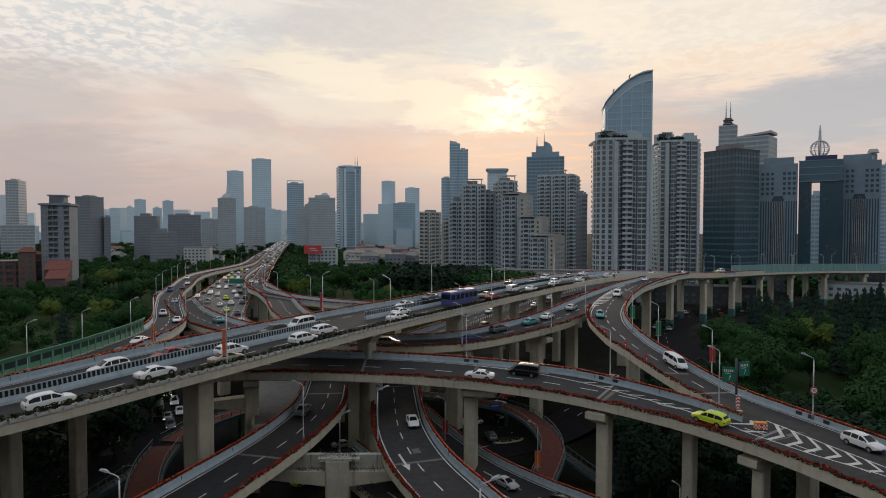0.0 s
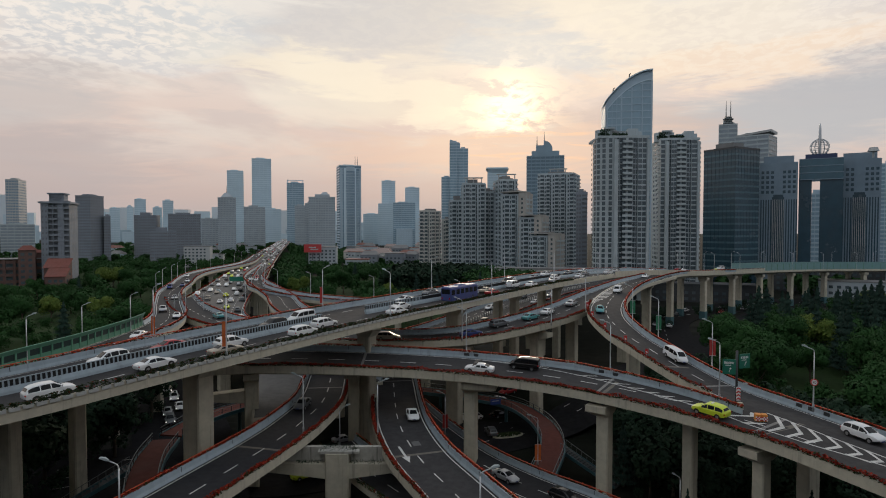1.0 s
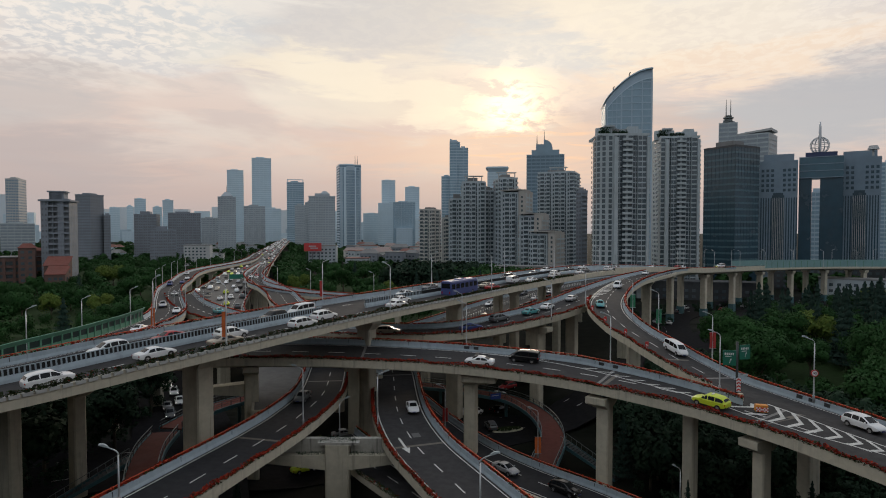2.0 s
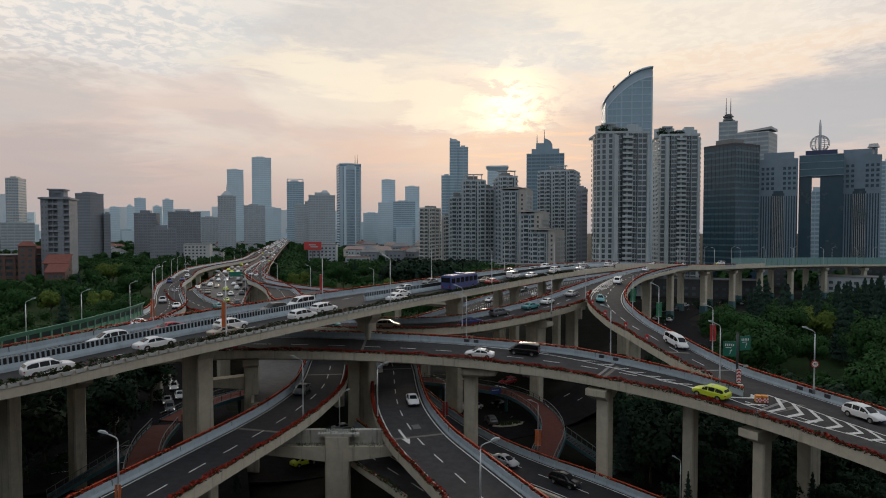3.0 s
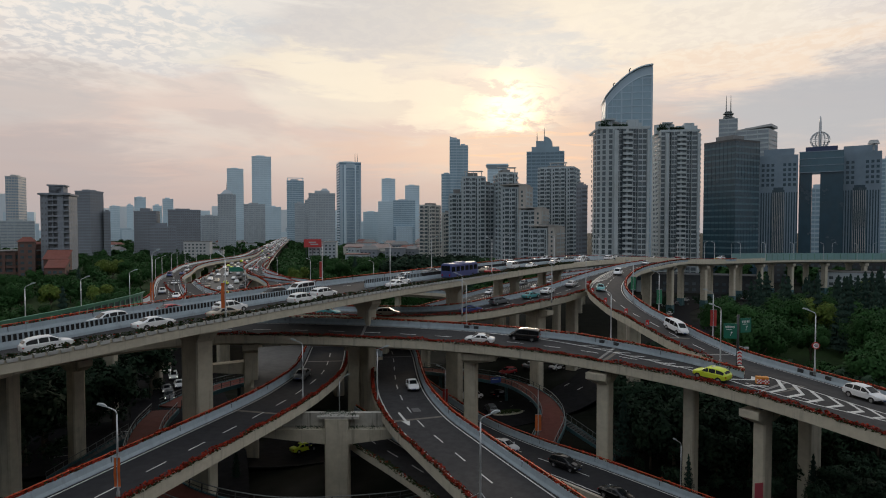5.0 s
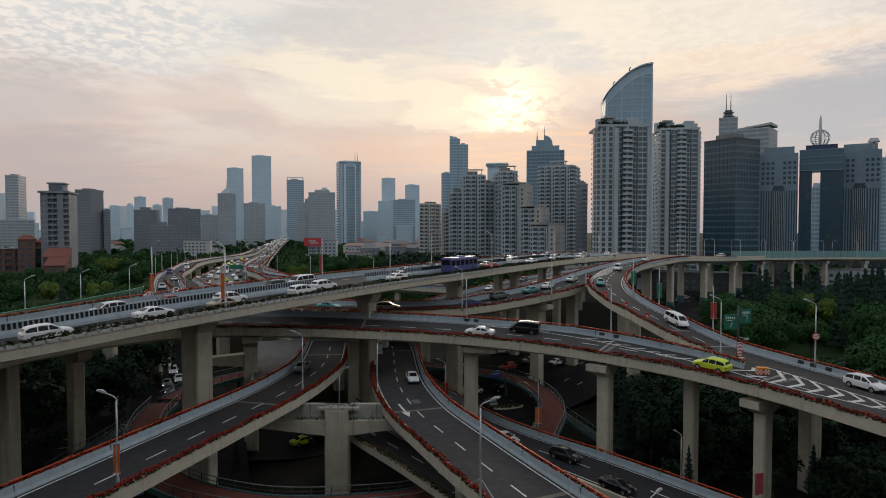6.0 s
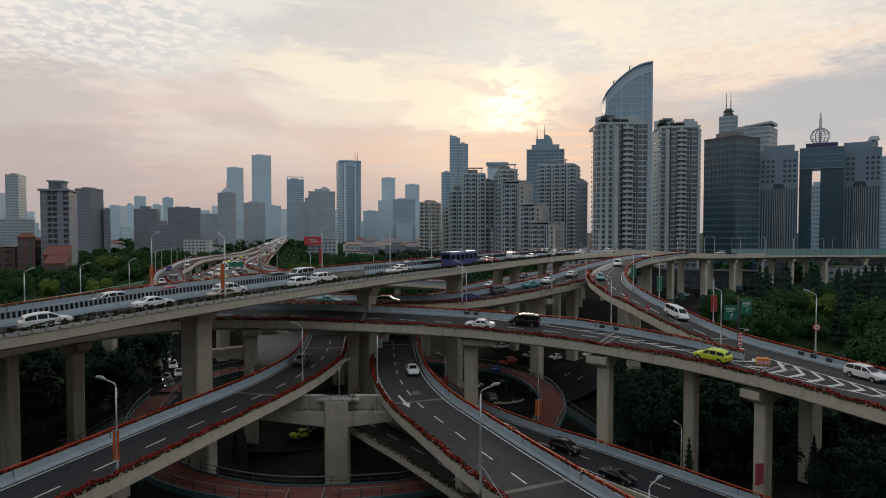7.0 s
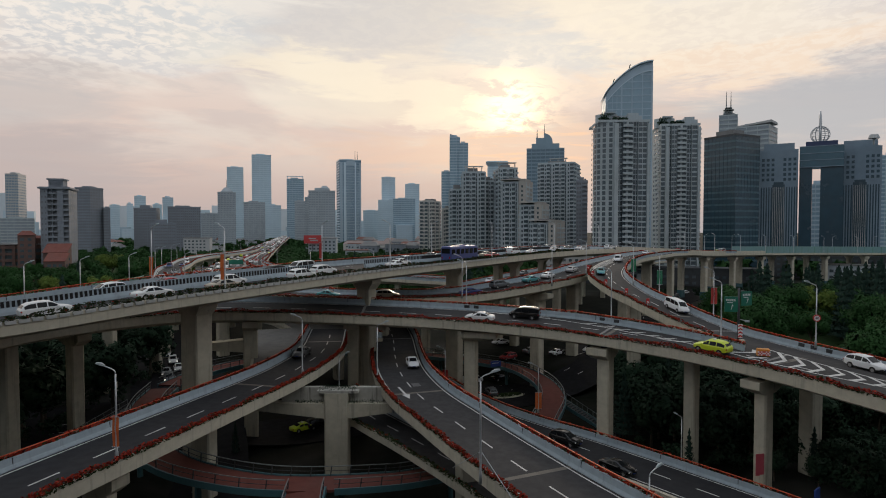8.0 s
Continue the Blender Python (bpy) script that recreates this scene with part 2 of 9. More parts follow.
class Shape:
    """Collects boxes, prisms and tubes into one mesh."""

    def __init__(self):
        self.v, self.f, self.s = [], [], []

    def quad(self, *pts, slot=0):
        k = len(self.v)
        self.v += pts
        self.f.append(tuple(range(k, k + len(pts))))
        self.s.append(slot)

    def hexa(self, low, high, slot=0):
        """Eight corners: four below, four above, both counter-clockwise from above."""
        k = len(self.v)
        self.v += list(low) + list(high)
        for f in ((3, 2, 1, 0), (4, 5, 6, 7), (0, 1, 5, 4), (1, 2, 6, 5), (2, 3, 7, 6), (3, 0, 4, 7)):
            self.f.append(tuple(k + i for i in f))
            self.s.append(slot)

    def box(self, x0, x1, y0, y1, z0, z1, slot=0, inset=0.0):
        i = inset
        self.hexa([(x0, y0, z0), (x1, y0, z0), (x1, y1, z0), (x0, y1, z0)], [(x0 + i, y0 + i, z1), (x1 - i, y0 + i, z1), (x1 - i, y1 - i, z1), (x0 + i, y1 - i, z1)], slot)

    def prism(self, outline, z0, z1, slot=0, scale=1.0):
        k, n = len(self.v), len(outline)
        self.v += [(x, y, z0) for x, y in outline] + [(x * scale, y * scale, z1) for x, y in outline]
        self.f += [tuple(k + n - 1 - i for i in range(n)), tuple(k + n + i for i in range(n))]
        self.f += [(k + i, k + (i + 1) % n, k + n + (i + 1) % n, k + n + i) for i in range(n)]
        self.s += [slot] * (n + 2)

    def sheet(self, rows, slot=0):
        """A curved pane through rows of points."""
        k, n = len(self.v), len(rows[0])
        for r in rows:
            self.v += r
        for i in range(len(rows) - 1):
            for j in range(n - 1):
                a = k + i * n + j
                self.f.append((a, a + n, a + n + 1, a + 1))
                self.s.append(slot)

    def ring(self, xo, yo, xi, yi, z0, z1, slot=0):
        """A rectangular frame lying flat: outer and inner half sizes."""
        k = len(self.v)
        for z in (z0, z1):
            for x, y in ((xo, yo), (xi, yi)):
                self.v += [(-x, -y, z), (x, -y, z), (x, y, z), (-x, y, z)]
        for i in range(4):
            j = (i + 1) % 4
            self.f += [(k + i, k + j, k + 8 + j, k + 8 + i), (k + 4 + j, k + 4 + i, k + 12 + i, k + 12 + j), (k + 8 + i, k + 8 + j, k + 12 + j, k + 12 + i), (k + j, k + i, k + 4 + i, k + 4 + j)]
            self.s += [slot] * 4

    def tube(self, pts, radii, sides=8, slot=0):
        rings = []
        pts = [Vector(p) for p in pts]
        for i, p in enumerate(pts):
            d = (pts[min(i + 1, len(pts) - 1)] - pts[max(i - 1, 0)]).normalized()
            a = d.cross(Vector((0.13, 0.97, 0.21)) if abs(d.y) < 0.9 else Vector((1, 0, 0))).normalized()
            b = d.cross(a)
            r = radii[i] if isinstance(radii, (list, tuple)) else radii
            rings.append(len(self.v))
            self.v += [tuple(p + r * (math.cos(t) * a + math.sin(t) * b)) for t in (2 * math.pi * j / sides for j in range(sides))]
        for r0, r1 in zip(rings, rings[1:]):
            for j in range(sides):
                self.f.append((r0 + j, r0 + (j + 1) % sides, r1 + (j + 1) % sides, r1 + j))
                self.s.append(slot)
        self.f += [tuple(rings[0] + j for j in reversed(range(sides))), tuple(rings[-1] + j for j in range(sides))]
        self.s += [slot, slot]

    def data(self, name, mats, smooth=False):
        return mesh(name, self.v, self.f, mats, self.s, smooth)


class Route:
    """A smooth line through control points; edge 'L' or 'R' says that they lie along that edge of a strip of that width."""

    def __init__(self, ctrl, width, edge="", step=2.0, bank=0.0, taper=()):
        self.bank, self.taper = bank, taper
        c = [Vector(p) for p in ctrl]
        c = [2 * c[0] - c[1]] + c + [2 * c[-1] - c[-2]]
        fine = []
        for i in range(1, len(c) - 2):
            for k in range(24):
                t = k / 24
                fine.append(0.5 * (2 * c[i] + (c[i + 1] - c[i - 1]) * t + (2 * c[i - 1] - 5 * c[i] + 4 * c[i + 1] - c[i + 2]) * t * t + (3 * c[i] - c[i - 1] - 3 * c[i + 1] + c[i + 2]) * t ** 3))
        fine.append(c[-2])
        for _ in range(6):
            fine = [fine[0]] + [(a + 2 * b + d) / 4 for a, b, d in zip(fine, fine[1:], fine[2:])] + [fine[-1]]
        if edge:
            s = (1 if edge == "R" else -1) * width / 2
            share = [0.0]
            for a, b in zip(fine, fine[1:]):
                share.append(share[-1] + (b - a).length)
            fine = [p + s * self.side(fine[max(i - 1, 0)], fine[min(i + 1, len(fine) - 1)], share[i] / share[-1]) for i, p in enumerate(fine)]
        self.width = width
        run = [0.0]
        for a, b in zip(fine, fine[1:]):
            run.append(run[-1] + (b - a).length)
        self.length, self.fine, self.run = run[-1], fine, run
        n = max(2, round(self.length / step))
        self.s = [self.length * i / n for i in range(n + 1)]

    def side(self, a, b, share):
        """The level way to the left, raised by the crossfall at this share of the length."""
        d = b - a
        v = Vector((-d.y, d.x, 0)).normalized()
        bank = self.bank
        if isinstance(bank, tuple):
            bank = float(np.interp(share, bank[0], bank[1]))
        return v + Vector((0, 0, bank))

    def lean(self, s, o):
        """An offset to the left, drawn in where the left edge tapers."""
        if not self.taper or o <= 0:
            return o
        return o - float(np.interp(s, self.taper[0], self.taper[1])) * o / (self.width / 2)

    def at(self, s):
        """Place, way and left side at s metres along."""
        s = min(max(s, 0.0), self.length)
        i = int(np.searchsorted(self.run, s))
        i = min(max(i, 1), len(self.run) - 1)
        a, b = self.fine[i - 1], self.fine[i]
        t = (s - self.run[i - 1]) / max(self.run[i] - self.run[i - 1], 1e-6)
        i0, i1 = max(i - 2, 0), min(i + 1, len(self.fine) - 1)
        return a.lerp(b, t), (b - a).normalized(), self.side(self.fine[i0], self.fine[i1], s / self.length)

    def stand(self, s, off=0.0, up=0.0, turn=False):
        p, d, n = self.at(s)
        if turn:
            d, n = -d, -n
            off = -off
        p = p + n * off + Vector((0, 0, up))
        x = d
        y = n.normalized()
        z = x.cross(y).normalized()
        return Matrix(((x.x, y.x, z.x, p.x), (x.y, y.y, z.y, p.y), (x.z, y.z, z.z, p.z), (0, 0, 0, 1)))

    def nearest(self, x, y):
        k = min(range(len(self.fine)), key=lambda i: (self.fine[i].x - x) ** 2 + (self.fine[i].y - y) ** 2)
        return self.run[k]

    def between(self, s0, s1):
        return [s0] + [s for s in self.s if s0 + 0.3 < s < s1 - 0.3] + [s1]

    def sweep(self, name, profile, mats, s0=0.0, s1=None, slots=None):
        """Draws a closed profile of (offset to the left, height) along the route."""
        s1 = self.length if s1 is None else min(s1, self.length)
        v, f, sl = [], [], []
        n = len(profile)
        ss = self.between(s0, s1)
        for s in ss:
            p, _, side = self.at(s)
            v += [p + side * self.lean(s, o) + Vector((0, 0, h)) for o, h in profile]
        for i in range(len(ss) - 1):
            for j in range(n):
                k = (j + 1) % n
                f.append((i * n + j, i * n + k, (i + 1) * n + k, (i + 1) * n + j))
                sl.append(slots[j] if slots else 0)
        f += [tuple(reversed(range(n))), tuple(range((len(ss) - 1) * n, len(ss) * n))]
        sl += [0, 0]
        return mesh(name, v, f, mats, sl)


def leaf_row(route, off, base, s0, s1, density, size, high, wide, red, name, clump=0.0):
    """A row of small plants along a route: many little crossed leaves, dark green with red heads."""
    v, f, sl = [], [], []
    r = random.Random(int(s1 * 7 + off * 31))
    for _ in range(int((s1 - s0) * density)):
        s = r.uniform(s0, s1)
        if clump:
            s = min(max(s0 + 1.2 + clump * (round((s - s0 - 1.2) / clump) + max(-0.6, min(0.6, r.gauss(0, 0.21)))), s0), s1)
        lump = 0.75 + 0.5 * noise.noise(Vector((s * 0.45, off, 1.7)))
        p, d, side = route.at(s)
        h = r.random()
        c = p + side * (route.lean(s, off) + r.uniform(-wide, wide)) + Vector((0, 0, base + h * high * lump))
        a = r.uniform(0, 6.28)
        u = Vector((math.cos(a), math.sin(a), r.uniform(-0.5, 0.5))) * size * r.uniform(0.6, 1.3)
        w = Vector((-math.sin(a) * 0.6, math.cos(a) * 0.6, r.uniform(0.4, 1.0))) * size * r.uniform(0.6, 1.2)
        k = len(v)
        v += [c - u - w * 0.4, c + u - w * 0.5, c + u * 0.6 + w, c - u * 0.7 + w * 0.8]
        f.append((k, k + 1, k + 2, k + 3))
        sl.append(0 if (h > 0.35 and r.random() < red) else 1)
    return mesh(name, v, f, [FLOWER, SHRUB], sl)


DECKS = {}


def strip(route, off, half, s0, s1, up=0.012):
    return [(off - half, up), (off + half, up), (off + half, up - 0.008), (off - half, up - 0.008)]


def deck(key, label, ctrl, width, edge="", step=2.0, depth=1.9, lip=0.95, left=(0, 1e9), right=(0, 1e9), left_kind="wall", right_kind="wall", flowers=9.0, dashes=((0.0, 0, 1e9),), lines=True, joints=(), red=0.9, lift=0.0, top=None, bank=0.0, taper=(), category="road deck"):
    """An elevated carriageway: box girder, asphalt, parapets with flower rows, painted lines."""
    route = Route([(x, y, z + lift) for x, y, z in ctrl], width, edge, step, bank, taper)
    DECKS[key] = route
    w, L = width / 2, route.length
    root = thing("elevated_road", label, category, kind="structure")
    if key == "I":
        prof = [(w, 0.0), (w, -4.6), (-w, -4.6), (-w, 0.0)]
    elif depth > 0.6:
        prof = [(w, 0.0), (w, -lip), (w * 0.62, -lip - 0.35), (w * 0.48, -depth), (-w * 0.48, -depth), (-w * 0.62, -lip - 0.35), (-w, -lip), (-w, 0.0)]
    else:
        prof = [(w, 0.0), (w, -depth), (-w, -depth), (-w, 0.0)]
    part("girder", route.sweep("girder", prof, CONCRETE), root, "cream concrete box girder with rain streaks")
    part("carriageway", route.sweep("carriageway", [(w - 0.45, 0.03), (w - 0.45, 0.003), (0.45 - w, 0.003), (0.45 - w, 0.03)], top or ASPHALT), root, "dark worn asphalt")
    for sgn, rng, kind in ((1, left, left_kind), (-1, right, right_kind)):
        s0, s1 = max(0.0, rng[0]), min(L, rng[1])
        if s1 <= s0 or not kind:
            continue
        if kind == "bare":
            prof = [(sgn * (w - 0.02), 0.0), (sgn * (w - 0.02), 0.30), (sgn * (w - 0.34), 0.42), (sgn * (w - 0.42), 0.0)]
            part("parapet", route.sweep("parapet", prof if sgn < 0 else prof[::-1], CONCRETE, s0, s1), root, "low cream concrete upstand")
        if kind == "wall":
            prof = [(sgn * (w - 0.04), 0.0), (sgn * (w - 0.04), 0.95), (sgn * (w - 0.30), 1.0), (sgn * (w - 0.36), 0.42), (sgn * (w - 0.5), 0.12), (sgn * (w - 0.5), 0.0)]
            part("parapet", route.sweep("parapet", prof if sgn < 0 else prof[::-1], BARRIER, s0, s1), root, "pale blue painted concrete parapet")
            if step < 3:
                b = Shape()
                b.box(-0.035, 0.035, -0.02, 0.32, 0.1, 0.98)
                data = b.data("parapet_joint", DARK_STEEL)
                for s in np.arange(s0 + 5, min(s1, 200), 10.0):
                    part("parapet_joint", data, root, at=route.stand(s, route.lean(s, w - 0.34) if sgn > 0 else sgn * (w - 0.06), 0.0))
            part("handrail", route.sweep("handrail", [(sgn * w + 0.05, 1.22), (sgn * w + 0.05, 1.30), (sgn * w - 0.05, 1.30), (sgn * w - 0.05, 1.22)], RED_RAIL, s0, s1), root, "thin red painted rail")
        if kind == "boxes":
            prof = [(sgn * (w - 0.10), 0.0), (sgn * (w - 0.10), 0.42), (sgn * (w - 0.40), 0.45), (sgn * (w - 0.46), 0.0)]
            part("parapet", route.sweep("parapet", prof if sgn < 0 else prof[::-1], CONCRETE, s0, s1), root, "low concrete upstand")
            b = Shape()
            b.box(-0.44, 0.44, -0.17, 0.17, 0.0, 0.34, inset=-0.03)
            for px in (-0.3, 0.3):
                b.box(px - 0.03, px + 0.03, -0.22, 0.22, 0.02, 0.38)
            data = b.data("planter_box", PLANTER)
            s = s0 + 1.2
            while s < min(s1, 150) - 1.2:
                part("planter_box", data, root, "white flower box", at=route.stand(s, sgn * (w - 0.02), 0.10))
                s += 1.14
            part("flower_row", leaf_row(route, sgn * (w - 0.10), 0.40, s0, min(s1, 190), 100, 0.095, 0.74, 0.22, 0.06, "flower_row", 1.14), root, "dark green bushes with a few red flowers", kind="stuff")
        elif kind == "bare" and flowers:
            size = 0.115 if step < 3 else 0.2
            part("flower_row", leaf_row(route, sgn * (w - 0.12), 0.30, s0, s1, flowers * 5.0, size, 0.66, 0.24, red, "flower_row"), root, "dense row of dark red flowering plants", kind="stuff")
        elif flowers:
            part("flower_row", leaf_row(route, sgn * (w + 0.02), 0.85, s0, s1, flowers * (1.7 if step < 3 else 2.6), 0.15 if step < 3 else 0.17, 0.50, 0.22, red, "flower_row"), root, "row of red flowering plants", kind="stuff")
    if lines:
        for sgn in (1, -1):
            part("edge_line", route.sweep("edge_line", [(sgn * (w - 0.85) + 0.08, 0.036), (sgn * (w - 0.85) + 0.08, 0.031), (sgn * (w - 0.85) - 0.08, 0.031), (sgn * (w - 0.85) - 0.08, 0.036)], MARKING, 0.0, 108 if key == "C" and sgn > 0 else None), root, "worn white edge line")
    if dashes:
        b = Shape()
        b.box(-1.35, 1.35, -0.085, 0.085, 0.0, 0.008)
        data = b.data("lane_dash", MARKING)
        for off, d0, d1, *gap in dashes:
            s = max(0.0, d0) + 1.5
            while s < min(L, d1) - 1.5:
                part("lane_dash", data, root, at=route.stand(s, off, 0.032))
                s += gap[0] if gap else 6.0
    for s in joints:
        b = Shape()
        b.box(-0.22, 0.22, -w + 0.5, w - 0.5, 0.0, 0.006)
        part("expansion_joint", b.data("expansion_joint", JOINT), root, at=route.stand(s, 0, 0.0335))
    return root


# ------------------------------------------------------------------ the junction's road decks
def build_decks():
    deck("A", "topmost two-way flyover with flower boxes and a slatted median fence",
         [(-78, 21, 19.6), (-55, 42.5, 20.4), (-41.3, 57.2, 21), (-29.7, 71.5, 22.1), (-11.1, 99.9, 23), (5.8, 125.4, 23.3), (33.5, 167.8, 23.6), (60, 206, 23), (84, 233, 21.6), (112, 256, 19.8), (151, 287, 18.7), (190, 308, 18), (225, 316.5, 17.6), (320, 322, 17)],
         17.0, "R", right_kind="boxes", dashes=((-4.3, 30, 250), (4.5, 90, 250)), left=(0, 300), right=(0, 225), flowers=8, joints=(78,), red=0.75)
    deck("B", "curved two-lane ramp with a green noise wall",
         [(-63, 52, 17), (-66.4, 75, 17.1), (-66.4, 91, 17.2), (-65, 112, 17.2), (-69, 141.7, 16.8), (-88, 185, 15.8), (-104, 222, 15), (-115, 257, 14.8), (-129, 300, 14.6), (-138, 345, 14.3), (-148, 447, 13.5), (-186, 600, 12.5)],
         8.0, "L", step=3.0, left=(85, 1e9), flowers=5, dashes=((0.0, 0, 250),))
    deck("C", "curved flyover ramp edged with red flowers",
         [(-51, 52, 16.6), (-51.8, 70.9, 17.1), (-47.8, 82, 17.2), (-41.5, 89.5, 17.2), (-33, 93.4, 17.1), (-17.6, 96.8, 16.2), (0, 96.2, 15.4), (16.2, 90.8, 14.7), (28.9, 81.4, 14.1), (37.5, 69.9, 13.7), (42.7, 59.6, 13.3), (47.2, 48, 13), (54, 28, 12.5)],
         9.6, "R", bank=((0.0, 0.67, 0.77, 1.0), (0.095, 0.095, 0.03, 0.02)), taper=((112, 137, 138.5), (0.0, 3.3, 0.0)), left=(0, 137), right_kind="bare", flowers=16, dashes=((-0.2, 0, 190),), joints=(78, 118, 141))
    deck("E", "two-lane ramp curving down between red flower rows",
         [(130, 270, 19.4), (112, 257, 19.9), (94, 240, 20.6), (71, 203, 21.2), (55, 172, 21.3), (44, 146, 20.7), (39.2, 129, 19.6), (38.9, 115, 18), (40.6, 106, 16.8), (42.6, 97.5, 15.5), (45, 90.4, 14.5), (48.3, 84, 13.9), (51.2, 77, 13.6), (54.6, 66, 13.42), (58.4, 54, 13.22), (65, 34, 12.72)],
         8.2, "L", lift=-0.04, bank=((0.0, 0.57, 0.66, 0.75, 0.84, 1.0), (0.0, 0.0, -0.10, -0.10, -0.02, -0.02)), right=(158, 218), right_kind="bare", flowers=12, dashes=((0.0, 0, 215),), joints=(215,))
    deck("F", "two-lane flyover ramp edged with red flowers",
         [(-93, 203, 15.2), (-76, 170, 15.7), (-58, 144, 16.1), (-42, 129, 16.3), (-25, 120, 16.4), (-8, 117, 16.5), (4.3, 118.2, 16.8), (14.3, 122.6, 17.6), (26, 132, 18.6), (33.8, 142.7, 19.1), (46, 161, 20.4), (64, 190, 21.2), (86, 224, 21.2)],
         9.5, "R", lift=-0.03, right=(0, 168), right_kind="bare", flowers=12, joints=(120,))
    deck("G", "dark two-lane ramp with pale blue parapet and red flowers",
         [(-43, 16, 10.2), (-37.2, 32, 10.2), (-33, 46.5, 10.2), (-29.8, 57, 10.2), (-26.4, 69, 10.1), (-23.4, 80.5, 9.9), (-21.6, 90, 9.8), (-20.6, 102, 9.9), (-22.5, 120, 10.4)],
         8.2, "", right_kind="bare", flowers=16, dashes=((-0.6, 2.7, 1e9),), joints=(95.5,), top=ASPHALT_NEW)
    deck("H", "two-lane ramp with a white turn arrow and red flowers",
         [(-12, 134, 9.2), (-9.6, 120, 8.8), (-7.9, 104, 8.5), (-6.2, 92, 8.5), (-3.1, 80, 8.5), (0.8, 70.3, 8.5), (4.2, 62.3, 8.5), (7, 56, 8.5), (10, 49.5, 8.5), (15, 40, 8.5), (23, 27, 8.4)],
         8.6, "", right_kind="bare", flowers=16, dashes=((-0.33, 4.8, 1e9, 6.26),), joints=(16,))
    deck("S", "short pale slip road joining the dark ramp",
         [(-24.4, 95, 9.25), (-25.4, 98.5, 9.3), (-27.2, 104, 9.4), (-29.9, 113, 9.6), (-33.2, 123, 9.95)],
         11.0, "", left_kind=None, right_kind=None, flowers=0, dashes=None, lines=False, top=ASPHALT_PALE)
    deck("I", "surface slip road behind a pale blue barrier",
         [(-4, 132, 0.25), (2, 116, 0.25), (8.3, 102.8, 0.25), (14.8, 93.5, 0.25), (21.4, 86.2, 0.25), (26.8, 79.5, 0.25), (31.9, 72.9, 0.25), (37.3, 65.6, 0.25), (46, 52, 0.25), (56, 36, 0.25)],
         8.4, "L", depth=0.59, right_kind=None, flowers=8, top=ASPHALT_NEW)
    deck("L", "low ramp with planted concrete edge",
         [(-20, 97, 3.4), (-13.1, 85.3, 3.2), (-5.9, 75.4, 3.0), (0.2, 66.2, 2.9), (7, 55, 2.7), (15, 41, 2.4)],
         6.5, "R", depth=0.9, lip=0.6, right_kind="bare", flowers=8, red=0.1)
    deck("M", "lower flyover carriageway with a zigzag median",
         [(-17, 122, 12.6), (2, 151, 13.4), (18, 186, 13.7), (40, 228, 13.8), (70, 275, 13.5), (125, 350, 12.5)],
         15.0, "", step=4.0, flowers=5, dashes=((-4, 0, 200), (4, 0, 200)))
    deck("P", "wide elevated highway full of traffic running to the city",
         [(-22, 110, 9.6), (-38, 138, 10.4), (-68, 175, 11.3), (-84, 222, 11.6), (-106, 316, 11.7), (-191, 669, 11.7), (-316, 1204, 11.7), (-408, 1600, 11.7)],
         24.0, "", step=8.0, lift=-0.25, flowers=2.0, dashes=((-8, 60, 250), (-4.2, 60, 250), (4.2, 60, 250), (8, 60, 250)), left_kind="bare", left=(75, 1e9), taper=((0, 36, 62), (11.0, 11.0, 0.0)), top=ASPHALT_PALE)
    deck("Q", "two-lane ramp joining the flyover between red parapets",
         [(-127, 441, 12.6), (-96.5, 310, 14), (-73.5, 251, 14.3), (-55, 205, 15.2), (-46, 178, 15.8), (-39, 162, 15.6), (-33, 150, 15.0), (-27, 138, 14.2), (-20, 128, 13.4)],
         9.0, "", step=3.0, flowers=6)
    deck("R", "narrow outer ramp with red parapets along the trees",
         [(-118, 405, 12.8), (-96, 320, 13.2), (-84, 272, 14), (-71, 240, 14.5), (-52, 213, 14.9), (-34, 198, 15.0), (-14, 190, 14.8), (4, 184, 14.3)],
         7.0, "", step=3.0, flowers=6)


build_decks()

# ------------------------------------------------------------------ ground, streets, parks
def ground_z(x, y):
    """The street level dips below the crossing of the ramps."""
    t = min(max((math.hypot(x - 6, y - 98) - 34) / 22, 0.0), 1.0)
    return -4.3 * (1 - t * t * (3 - 2 * t))


